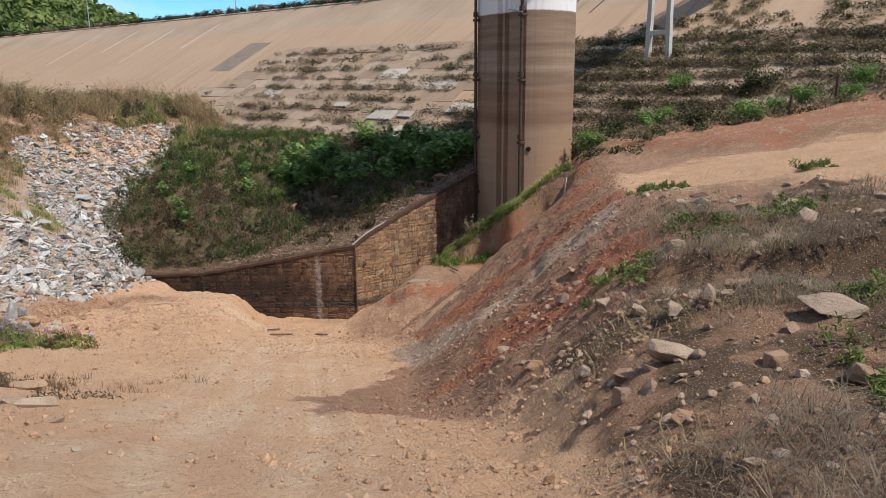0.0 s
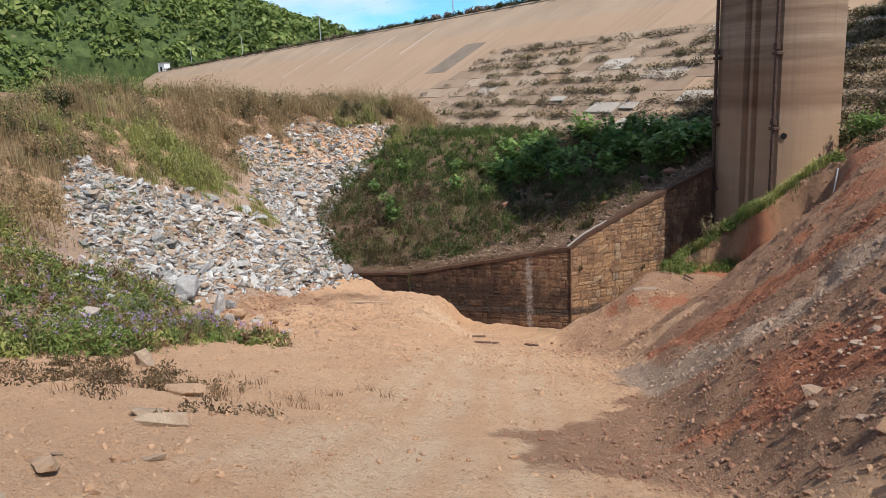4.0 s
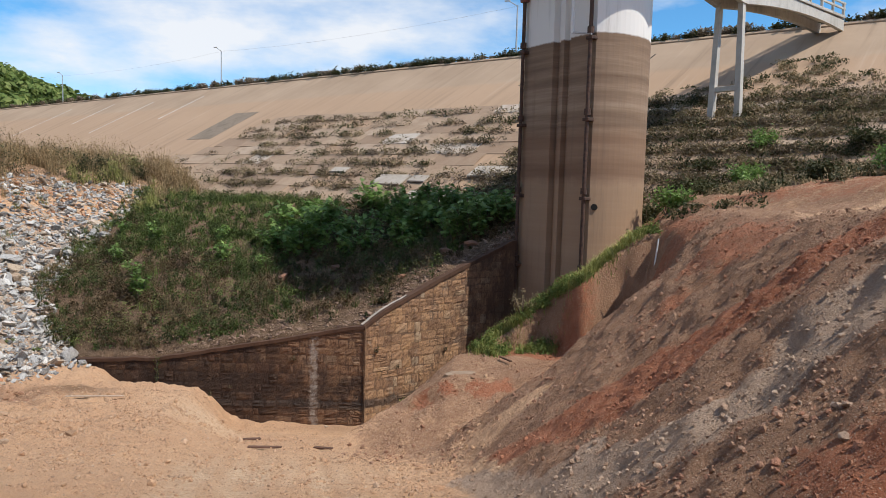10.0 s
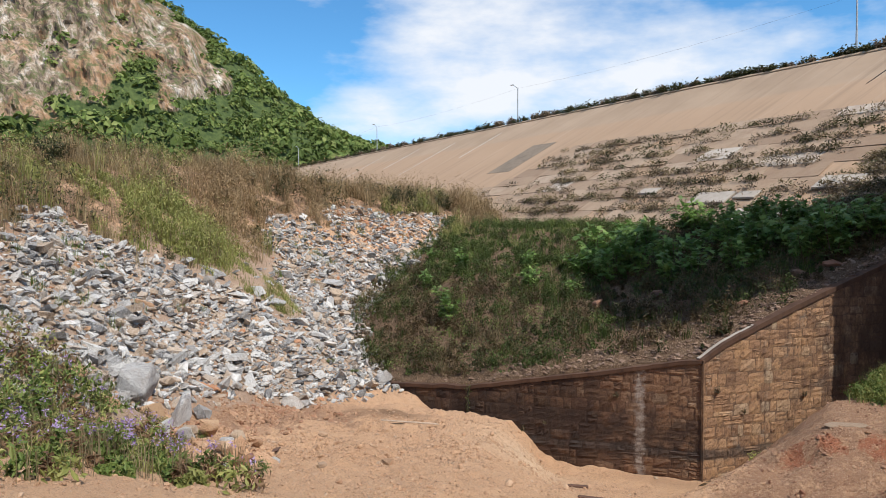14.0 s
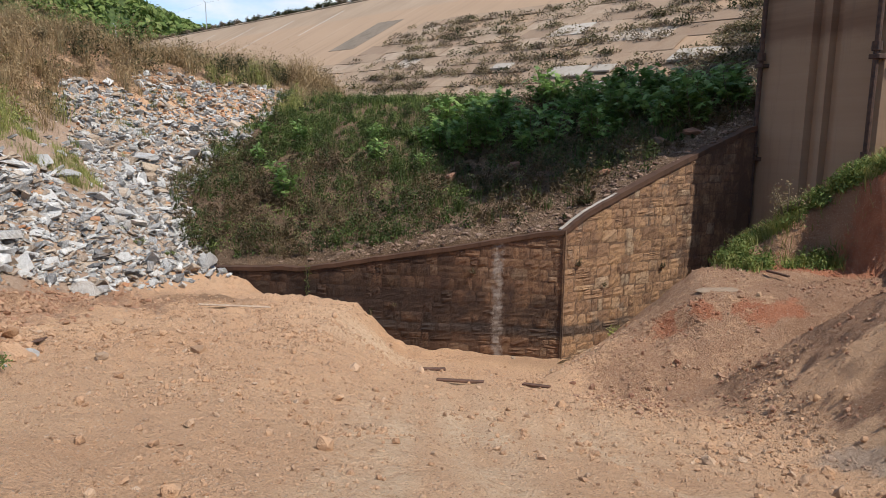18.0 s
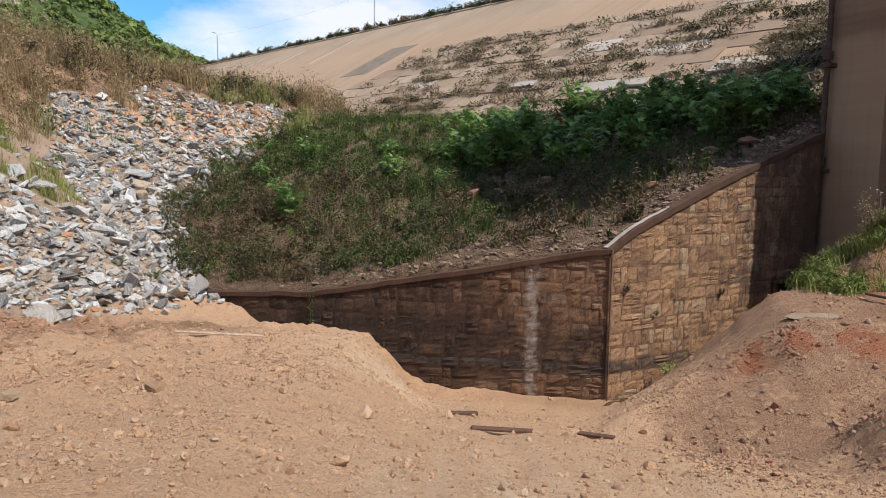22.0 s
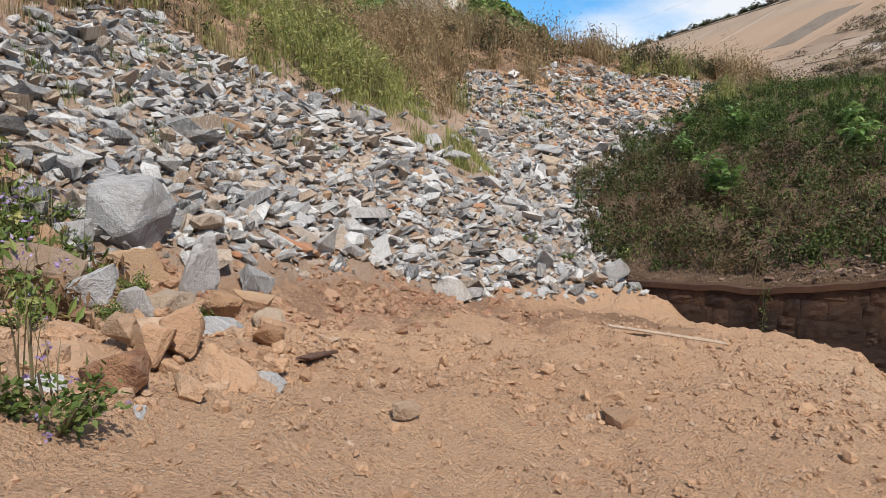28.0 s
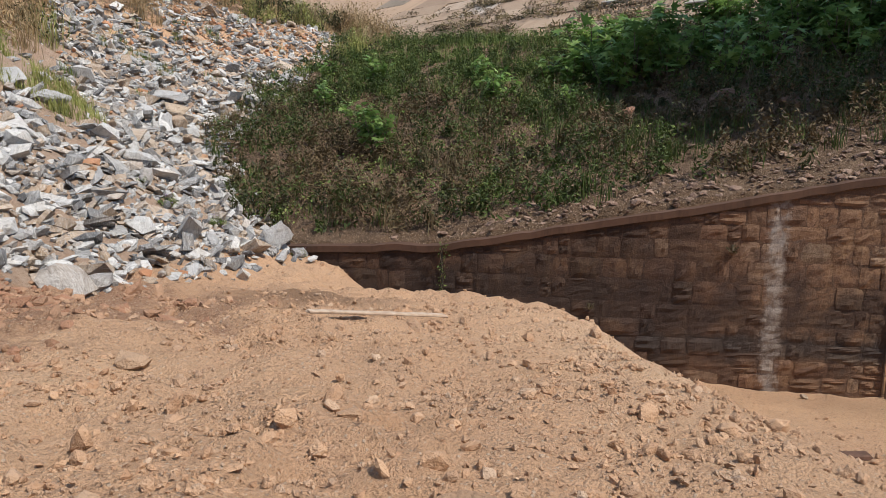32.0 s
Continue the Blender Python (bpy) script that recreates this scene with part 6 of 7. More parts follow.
# sparse tufts in the rubble
x, y = scatter(rng, 240, -28, -12, -20, 16, lambda x, y: rubble_keep(x, y) * sstep(left_z(x, y), 5.5, 8))
px, py, k = tuft_places(rng, x, y, 30, 0.14)
stuff(blades("rubble_tufts", np.stack([px, py, ground_z(px, py)], -1), rng.uniform(0.2, 0.55, len(px)), rng.uniform(0.2, 0.6, len(px)), rng.uniform(0.006, 0.012, len(px)), M_GREEN, rng), "small green tufts between the rubble", "grass")

# ---- lilac weeds by the ramp ----
rng = np.random.default_rng(53)


def lilac(x, y):
    n = fbm(x, y, 0.5, 3, 33)
    edge = sstep(-4.7 - x + 1.6 * n, 0, 0.8) * sstep(-19.4 - 0.4 * (x + 5) - y + 1.5 * n, 0, 0.8)
    return edge * sstep(y + 30.0 + 0.35 * (x + 8) + 1.5 * n, 0, 1.2) * sstep(x + 15.5, 0, 1.5) * (0.45 + 0.55 * sstep(n, -0.15, 0.15))


x, y = scatter(rng, 5200, -16, -3, -31, -14, lilac)
kind = fbm(x, y, 0.7, 3, 82) + 0.35 * rng.normal(0, 1, len(x))
tall = (0.25 + 0.75 * np.clip(fbm(x, y, 0.8, 3, 83) + 0.5, 0, 1)) * rng.uniform(0.5, 1.2, len(x))
for name, pick, mat, label in (("lilac_weeds", kind < 0.06, M_GREEN, "green weeds with lilac flowers beside the ramp"), ("yellow_weeds", (kind >= 0.06) & (kind < 0.34), M_FEATHER, "yellow green weeds among the lilac flowers"), ("brown_weeds", kind >= 0.34, M_RUST, "dry brown weeds among the green ones")):
    pick = pick & (rng.random(len(x)) < 0.5)
    n = int(pick.sum())
    clumps(name, x[pick], y[pick], ground_z(x[pick], y[pick]), tall[pick] * rng.uniform(0.4, 0.8, n), tall[pick] * rng.uniform(0.7, 1.1, n), 64, 0.07, mat, rng, label)
sx_, sy_ = scatter(rng, 700, -16, -3, -31, -14, lilac)
px, py, k = tuft_places(rng, sx_, sy_, 14, 0.12)
stuff(blades("weed_stalks", np.stack([px, py, ground_z(px, py)], -1), rng.uniform(0.4, 1.1, len(px)), rng.uniform(0.1, 0.5, len(px)), rng.uniform(0.004, 0.008, len(px)), M_DUN, rng), "thin dry stalks above the weeds", "grass")
k = rng.random(len(x)) < 0.22
fx, fy = x[k], y[k]
p = np.stack([fx, fy, ground_z(fx, fy) + rng.uniform(0.5, 0.8, len(fx))], -1)
p = np.repeat(p, 7, 0) + rng.normal(0, 0.035, (len(p) * 7, 3))
stuff(leaves("lilac_flowers", p, rng.uniform(0.03, 0.05, len(p)), M_FLOWER, rng, droop=0.8), "small lilac flower heads on the weeds", "flowers")
x, y = scatter(rng, 900, -16, 3.0, -40, -14, lambda x, y: np.exp(-(((x + 0.5 - 0.3 * (y + 30)) / 2.2) ** 2)) * sstep(-y, 24, 28) * 0.7)
px, py, k = tuft_places(rng, x, y, 20, 0.16)
stuff(blades("ramp_dry_grass", np.stack([px, py, ground_z(px, py)], -1), rng.uniform(0.1, 0.35, len(px)), rng.uniform(0.4, 1.2, len(px)), rng.uniform(0.005, 0.01, len(px)), M_RUST, rng), "flattened dry grass at the edge of the ramp", "grass")

x, y = scatter(rng, 1000, -9, 4.5, -37, -24, lambda x, y: np.exp(-(((y + 30.6 + 0.5 * (x - 0.5)) / 1.9) ** 2)) * sstep(-x, -4.2, -2.0) * sstep(fbm(x, y, 0.8, 2, 57), -0.25, 0.05))
clumps("dead_weeds", x, y, ground_z(x, y) - 0.03, rng.uniform(0.15, 0.4, len(x)), rng.uniform(0.1, 0.35, len(x)), 60, 0.035, M_SEED, rng, "dead brown weeds along the edge of the ramp")

# ---- ramp verge ----
rng = np.random.default_rng(59)
x, y = scatter(rng, 1100, 10.5, 22, -43, -23, lambda x, y: verge_on(x, y) * sstep(fbm(x, y, 0.55, 3, 91), 0.0, 0.25))
px, py, k = tuft_places(rng, x, y, 50, 0.28)
stuff(blades("verge_straw", np.stack([px, py, ground_z(px, py) + 0.02], -1), rng.uniform(0.05, 0.2, len(px)), rng.uniform(1.6, 3.6, len(px)), rng.uniform(0.003, 0.007, len(px)), M_DRY, rng), "flattened straw on the ramp verge", "grass")
x, y = scatter(rng, 420, 11.0, 22, -43, -23, lambda x, y: verge_on(x, y) * sstep(fbm(x, y, 0.4, 3, 14), 0.16, 0.3))
clumps("verge_weeds", x, y, ground_z(x, y), rng.uniform(0.15, 0.45, len(x)), rng.uniform(0.12, 0.4, len(x)), 90, 0.045, M_GREEN, rng, "low green weeds on the ramp verge")
x, y = scatter(rng, 2200, 11.0, 24, -44, -22, lambda x, y: sstep(x - verge_x(y), -0.2, 0.4) * sstep(fbm(x, y, 0.5, 2, 92), -0.3, 0.2))
stuff(stones("verge_stones", np.stack([x, y, ground_z(x, y) + 0.01], -1), np.exp(rng.normal(-3.0, 0.6, len(x))).clip(0.02, 0.22), M_GREYCLOD, rng, "ico", (1.2, 0.9, 0.6), 0.3), "pale broken stones on the ramp verge", "stones")
x, y = scatter(rng, 3000, 10.5, 22, -43, -23, lambda x, y: verge_on(x, y) * sstep(fbm(x, y, 0.5, 3, 95), -0.2, 0.05))
px, py, k = tuft_places(rng, x, y, 30, 0.3)
stuff(blades("verge_twigs", np.stack([px, py, ground_z(px, py) + 0.03], -1), rng.uniform(0.06, 0.3, len(px)), rng.uniform(0.8, 3.0, len(px)), rng.uniform(0.0025, 0.006, len(px)), M_TAUPE, rng), "tangled dead brown twigs on the ramp verge", "twigs")
for gx0, gy0, wide, many in ((17.0, -27.0, 0.6, 34), (15.1, -20.2, 0.8, 34), (16.0, -31.5, 0.7, 22), (13.6, -29.3, 0.6, 20), (15.8, -36.2, 0.5, 16), (19.4, -21.5, 0.5, 14)):
    x, y = gx0 + rng.normal(0, wide * 0.6, many), gy0 + rng.normal(0, wide * 0.6, many)
    clumps("verge_herbs", x, y, ground_z(x, y), rng.uniform(0.08, 0.22, many), rng.uniform(0.1, 0.28, many), 50, 0.042, M_GREEN, rng, "fresh green herbs among the stones of the verge")
x, y = scatter(rng, 5200, 13.5, 40, -4, 24, lambda x, y: sstep(y, -3.5, 0.5) * sstep(x - 0.1 * y, 13.0, 15.0) * sstep(fbm(x, y, 0.3, 3, 29), -0.25, 0.05))
x, y = x[::5], y[::5]
zz = np.maximum(plan_z(x, y), dam_z(x, y))
pick = rng.random(len(x))
for name, q, mat, label in (("plateau_weeds", pick < 0.35, M_OLIVE, "olive weed clumps at the foot of the dam"), ("plateau_dry_weeds", pick >= 0.35, M_DUN, "dun weed clumps at the foot of the dam")):
    n = int(q.sum())
    clumps(name, x[q], y[q], zz[q], rng.uniform(0.35, 0.9, n), rng.uniform(0.25, 0.6, n), 90, 0.085, mat, rng, label)
# bright strip at the tower's foot
x, y = scatter(rng, 600, 5.4, 13.2, -2.2, 1.4, lambda x, y: flat_at(x, y, 1.0) * sstep(y + 1.0 * fbm(x, y, 0.8, 2, 44), -1.6, -0.9) * sstep(fbm(x, y, 0.9, 3, 45), -0.3, 0.1) * sstep(-x, -13, -11.8))
px, py, k = tuft_places(rng, x, y, 46, 0.14)
stuff(blades("terrace_grass", np.stack([px, py, ground_z(px, py)], -1), rng.uniform(0.15, 0.55, len(px)), rng.uniform(0.2, 1.0, len(px)), rng.uniform(0.008, 0.016, len(px)), M_FEATHER, rng), "bright green grass strip at the foot of the tower", "grass")

x, y = scatter(rng, 1100, 5.2, 13.0, -2.4, 0.8, lambda x, y: flat_at(x, y, 1.6) * sstep(y + 1.0 * fbm(x, y, 0.8, 2, 44), -1.8, -1.0) * sstep(fbm(x, y, 0.6, 3, 46), -0.2, 0.1))
clumps("terrace_weeds", x, y, ground_z(x, y), rng.uniform(0.2, 0.5, len(x)), rng.uniform(0.2, 0.75, len(x)), 60, 0.06, M_GREEN, rng, "bright green weeds hanging over the cut bank")

# ---- slabs on the lower dam face ----
rng = np.random.default_rng(61)
slab_meshes = []
for _ in range(8):
    bm = bmesh.new()
    block(bm, (1, 1, 0.16), bevel=0.02)
    for v in bm.verts:
        v.co += Vector((rng.uniform(-0.025, 0.025), rng.uniform(-0.025, 0.025), rng.uniform(-0.02, 0.02)))
    me = bpy.data.meshes.new("slab")
    bm.to_mesh(me)
    bm.free()
    me.materials.append(M_SLAB)
    slab_meshes.append(me)
joints = []
d = 11.8
row = 0
while d < 28.2:
    dh = float(rng.uniform(1.5, 2.0))
    s = -46 + float(rng.uniform(0, 3))
    while s < 40:
        w = float(rng.uniform(2.2, 4.6))
        smooth_left = s > 20 + (d - 12) * 0.9
        q = dam_point(s + w / 2, d + dh / 2)
        if not smooth_left and (plan_z(q.x, q.y) < q.z + 0.25) and rng.random() < 0.93:
            ob = new("slab", slab_meshes[int(rng.integers(8))])
            ob.parent = dam
            ob.matrix_world = on_dam(s + w / 2, d + dh / 2, float(rng.uniform(-0.02, 0.045))) @ Matrix.Rotation(float(rng.normal(0, 0.014)), 4, "X") @ Matrix.Rotation(float(rng.normal(0, 0.014)), 4, "Y") @ Matrix.Diagonal((w * 0.985, dh * 1.13, 1, 1))
        if not smooth_left:
            joints.append((s, d, w, dh))
        s += w
    d += dh
    row += 1
# tufts rooted in the joints
P, H = [], []
for s, d, w, dh in joints:
    for _ in range(int(rng.integers(4, 12)) * (3 if s < -17 else 1)):
        a = float(rng.uniform(0, w))
        thick = 0.5 + 1.2 * float(fbm(s, d, 0.15, 2, 7)) + (0.5 if s < -17 else 0.0)
        if rng.random() < thick:
            P.append((s + a, d + float(rng.normal(0, 0.22)) + dh))
            H.append(float(rng.uniform(0.15, 0.75)) * (1.2 if s < -14 else 1.0))
P, H = np.array(P), np.array(H)
base = np.array([dam_point(a, b, 0.1) for a, b in P])
keep = dam_z(base[:, 0], base[:, 1]) > plan_z(base[:, 0], base[:, 1]) - 0.4
P, H, base = P[keep], H[keep], base[keep]


def dam_tufts(name, pick, per, spread, material, label, leaf):
    """Rounded clumps of twigs and leaves."""
    b, h = base[pick], H[pick]
    k = np.repeat(np.arange(len(b)), per)
    d = rng.normal(0, 1, (len(k), 3))
    d /= np.linalg.norm(d, axis=1)[:, None]
    d[:, 2] = np.abs(d[:, 2]) * 0.75
    wide = (0.25 + h[k] * 0.75) * rng.uniform(0.25, 1.0, len(k)) ** 0.5
    d = d * wide[:, None]
    p = b[k] + np.array(DAM_S) * (d[:, :1] * 1.5) + np.array(DAM_DOWN) * (d[:, 1:2] * 0.8) + np.array([0, 0, 1.0]) * d[:, 2:]
    if leaf:
        ob = leaves(name, p, rng.uniform(0.06, 0.12, len(k)), material, rng, None, 2.6, 0.9)
    else:
        p = p - np.array([0, 0, 1.0]) * (d[:, 2:] * 0.8)
        ob = blades(name, p, h[k] * rng.uniform(0.4, 0.9, len(k)), rng.uniform(0.2, 0.9, len(k)), rng.uniform(0.008, 0.016, len(k)), material, rng)
    return stuff(ob, label, "weeds")


mix = rng.random(len(P))
dam_tufts("dam_dry_tufts", mix < 0.45, 60, 0.4, M_DUN, "dry brown tufts rooted in the slab joints", True)
dam_tufts("dam_olive_weeds", (mix >= 0.45) & (mix < 0.6), 64, 0.5, M_OLIVE, "olive weeds rooted in the slab joints", True)
dam_tufts("dam_rust_weeds", mix >= 0.6, 60, 0.5, M_TAUPE, "grey brown weeds rooted in the slab joints", True)

# ---- bushes ----


def bush(name, rng, tall, wide, count, leaf, material, label, group):
    """A twiggy bush with a cloud of leaves."""
    ob = thing(name, (0, 0, 0), label, "bush", group)
    bm = bmesh.new()
    tips = []
    for _ in range(12):
        a, r = rng.uniform(0, 6.28), rng.uniform(0.1, 1.0) ** 0.6 * wide
        e = Vector((r * math.cos(a), r * math.sin(a), tall * rng.uniform(0.5, 0.95) * (1.15 - 0.4 * r / wide)))
        tube(bm, 0.035, 0.01, (0, 0, -0.2), e, 5)
        tips.append(np.array(e))
    part("stem", bm, M_TWIG, ob)
    T = np.array(tips)[rng.integers(0, 12, count)]
    c = T * rng.uniform(0.45, 1.05, count)[:, None] + rng.normal(0, 0.15, (count, 3)) * wide
    c[:, 2] = np.abs(c[:, 2])
    leaves("foliage", c, leaf * rng.uniform(0.6, 1.4, count), material, rng, ob, 1.8, 0.7)
    return ob


rng = np.random.default_rng(67)
G_H = "bushes along the crest"
hedge = [bush("crest_bush", rng, t, w, 210, 0.17, mat, lab, G_H) for t, w, mat, lab in ((0.9, 0.8, M_OLIVE, "low olive bush on the dam crest"), (1.1, 0.7, M_TAUPE, "greyish brown bush on the dam crest"), (0.9, 1.0, M_OLIVE, "spreading olive bush on the dam crest"))]
used = 0
s = -44.0
while s < 240:
    q = DAM_O + DAM_S * s - DAM_N * float(rng.uniform(0.2, 1.0))
    m = Matrix.Translation(q) @ Matrix.Rotation(float(rng.uniform(0, 6.28)), 4, "Z")
    if used < 3:
        hedge[used].matrix_basis = m
    else:
        copy_thing(hedge[int(rng.integers(3))], m).scale = [float(rng.uniform(0.6, 1.15))] * 3
    used += 1
    s += float(rng.uniform(0.45, 0.95)) * (1 + max(0, s) / 110)
G_R = "bushes at the foot of the dam"
low = [bush("green_bush", rng, t, w, 900, 0.1, mat, lab, G_R) for t, w, mat, lab in ((1.3, 1.2, M_LEAF, "green bush at the foot of the dam"), (0.8, 1.2, M_OLIVE, "olive bush on the slope beside the tower"))]
spots = [(22.6, 0.2), (16.2, 7.6), (24.5, 2.5), (20.4, 1.6), (14.2, 4.2), (15.4, 9.5), (18.0, 5.2), (13.6, 6.4), (26.5, 4.0), (17.0, 11.0), (19.0, 8.0), (22.0, 6.5), (28.0, 1.0), (15.8, 3.0), (30.5, 6.0), (25.5, 9.0), (21.0, 11.5)]
for k, (bx, by) in enumerate(spots):
    bz = max(gz(bx, by), float(dam_z(bx, by)))
    m = Matrix.Translation((bx, by, bz)) @ Matrix.Rotation(float(rng.uniform(0, 6.28)), 4, "Z")
    if k < 2:
        low[k].matrix_basis = m
    else:
        copy_thing(low[k % 2], m).scale = [float(rng.uniform(0.6, 1.2))] * 3

# ---- far hill ----
rng = np.random.default_rng(71)


def hill_z(a, r):
    """Height of the far hill by azimuth (degrees left of +y) and distance."""
    crest = np.interp(a, [20, 27, 32.5, 38, 42.5, 46.5, 50, 54, 60, 70, 90, 110], [4, 30, 43, 58, 80, 103, 121, 134, 138, 124, 95, 60])
    return 2 + crest * sstep(r, 235, 400)



def rock_at(a, z):
    """How bare the hill is, by azimuth and height."""
    n = 1.25 * fbm(a * 5.2, z * 0.9, 0.06, 5, 47)
    top = np.interp(a, [20, 27, 32.5, 38, 42.5, 46.5, 50, 54, 60, 70, 90, 110], [4, 30, 43, 58, 80, 103, 121, 134, 138, 124, 95, 60])
    return np.clip(1.0 + 1.5 * n, 0, 1.4) * sstep(z + 16 * n, 44, 54) * sstep(a + 4 * n, 45.0, 47.5) * sstep(-a, -82, -72) * sstep(top - z, -4, 6)


def by_dam(x, y):
    """True along the strip where the dam runs out to the hill."""
    rx, ry = x - DAM_O.x, y - DAM_O.y
    s, d = rx * DAM_S.x + ry * DAM_S.y, rx * DAM_N.x + ry * DAM_N.y
    return (d > -8) & (d < 34) & (s < 300)


ha, hr = np.concatenate([np.linspace(18, 43, 60), np.linspace(43.3, 75, 170), np.linspace(76, 116, 40)]), np.concatenate([np.linspace(225, 420, 130), np.linspace(440, 900, 12)])
A, R = np.meshgrid(ha, hr)
HX, HY = -R * np.sin(np.radians(A)), R * np.cos(np.radians(A)) - 20
HZ = hill_z(A, R) + 6 * fbm(HX, HY, 0.02, 4, 3) * sstep(R, 240, 330)
rock = rock_at(A, HZ)
HZ = np.where(by_dam(HX, HY) & (HZ < 30), np.minimum(HZ, 10.0), HZ)
crag = np.clip(rock, 0, 1) * (-14 * np.abs(fbm(A * 5.2, HZ * 0.45, 0.06, 5, 12)) + 6 * fbm(A * 5.2, HZ * 0.5, 0.22, 4, 8))
HX2, HY2 = HX - crag * np.sin(np.radians(A)), HY + crag * np.cos(np.radians(A))
hill = raw("hill", np.stack([HX2, HY2, HZ], -1), (lambda i: np.stack([i[:-1, :-1], i[1:, :-1], i[1:, 1:], i[:-1, 1:]], -1).reshape(-1, 4))(np.arange(A.size).reshape(A.shape)), M_HILL)
ra = hill.data.attributes.new("rock", "FLOAT", "POINT")
ra.data.foreach_set("value", np.clip(rock, 0, 1).astype(np.float32).ravel())
tagged(hill, "distant wooded hill with a pale cliff", "hill", kind="structure")
# woods: clumps of leaves over the hill
n = 8800
wa, wr = rng.uniform(20, 96, n), rng.uniform(228, 430, n)
wx, wy = -wr * np.sin(np.radians(wa)), wr * np.cos(np.radians(wa)) - 20
wz = hill_z(wa, wr) + 6 * fbm(wx, wy, 0.02, 4, 3) * sstep(wr, 240, 330)
k = (rng.random(n) > 1.02 * np.clip(rock_at(wa, wz), 0, 0.88)) & ~(by_dam(wx, wy) & (wz < 30))
wx, wy, wz = wx[k], wy[k], wz[k]
size = np.exp(rng.normal(1.0, 0.38, len(wx))).clip(1.2, 6.5)
per = 22
j = np.repeat(np.arange(len(wx)), per)
dirs = rng.normal(0, 1, (len(j), 3))
dirs /= np.linalg.norm(dirs, axis=1)[:, None]
dirs[:, 2] = np.abs(dirs[:, 2]) * 0.9
p = np.stack([wx, wy, wz], -1)[j] + dirs * (size[j] * rng.uniform(0.6, 1.05, len(j)))[:, None]
woods = facing_leaves("woods", p, dirs, size[j] * rng.uniform(0.34, 0.62, len(j)), M_FOREST, rng, None, 1.3, 0.35)
stuff(woods, "dense green woods on the distant hill", "woods")

# ---- loose boards and small things ----
rng = np.random.default_rng(73)


def board(ax, ay, bx, by, wide, thick, mat, label, lift=0.03):
    a, b = Vector((ax, ay, gz(ax, ay) + lift)), Vector((bx, by, gz(bx, by) + lift))
    d = (b - a)
    bm = block(bmesh.new(), (1, 1, 1))
    for v in bm.verts:
        v.co = Vector((v.co.x * d.length + rng.uniform(-0.03, 0.03), v.co.y * wide * (1 + rng.uniform(-0.12, 0.12)), v.co.z * thick))
    bmesh.ops.bevel(bm, geom=list(bm.edges), offset=thick * 0.2, segments=1, affect="EDGES")
    ob = part("board", bm, mat)
    ob.matrix_world = Matrix.Translation((a + b) / 2) @ d.to_track_quat("X", "Z").to_matrix().to_4x4()
    return tagged(ob, label, "board", "loose boards")


board(-8.8, -9.2, -7.5, -7.6, 0.14, 0.035, M_WOOD, "pale weathered board lying on the mound", 0.11)
board(-2.7, -8.0, -2.1, -7.8, 0.16, 0.06, M_WOODDARK, "short dark board lying on the earth", 0.06)
board(-1.5, -10.6, -0.45, -10.3, 0.14, 0.05, M_WOODDARK, "dark board half buried in earth")
board(0.2, -8.7, 0.9, -8.9, 0.14, 0.05, M_WOODDARK, "dark board half buried in earth")
board(-7.45, -16.05, -7.85, -15.45, 0.13, 0.03, M_WOODDARK, "short dark board tipped up on the earth", 0.07)
board(6.4, -2.6, 6.9, -3.4, 0.1, 0.06, M_WOODDARK, "dark stake leaning on the earth", 0.15)
for bx, by, s, lab in ((-9.15, -11.95, 0.2, "pale flat stone on the earth"), (-5.3, -14.2, 0.25, "pale block half sunk in the earth"), (-6.4, -13.2, 0.1, "small pale stone on the earth"), (-5.9, -16.2, 0.16, "tan stone half sunk in the earth"), (-1.6, -0.55, 0.13, "small white stone by the wall")):
    boulder((bx, by, gz(bx, by) + 0.06), s, (1.0, 0.8, 0.45), (5, 8, 30), M_BUFF, lab, rng, "", "stone")
boulder((4.9, -4.5, gz(4.9, -4.5) + 0.0), 0.5, (1.5, 0.8, 0.09), (1, -2, 25), M_BUFF, "flat tan slab edge on the earth ledge", rng, "", "stone_slab")

# whitish slabs that lie clean of weeds on the dam
for wx_, wy_, w, h in ((-2.9, 21.4, 3.0, 1.5), (4.5, 18.3, 2.6, 1.5), (-0.6, 20.2, 1.6, 0.9), (-8.0, 26.2, 1.8, 0.8)):
    rel = Vector((wx_, wy_, 0)) - Vector((DAM_O.x, DAM_O.y, 0))
    ob = boxed("slab", (w, h, 0.14), on_dam(rel.dot(DAM_S), rel.dot(DAM_N), 0.2), M_PALE, dam, 0.02, "whitish clean slab")
# leaning white stake by the terrace
stake = part("stake", tube(bmesh.new(), 0.035, 0.03, (0, 0, -0.2), (0.12, -0.05, 1.1), 7), M_WHITE)
stake.matrix_world = pose(12.7, -1.6, gz(12.7, -1.6))
tagged(stake, "thin white stake leaning in the earth bank", "stake")
# pale dry shrub beside the tower
dry = bush("dry_shrub", rng, 1.5, 0.7, 500, 0.05, M_DUN, "pale dry twiggy shrub at the foot of the tower", "")
dry.matrix_basis = Matrix.Translation((7.3, 0.5, gz(7.3, 0.5)))
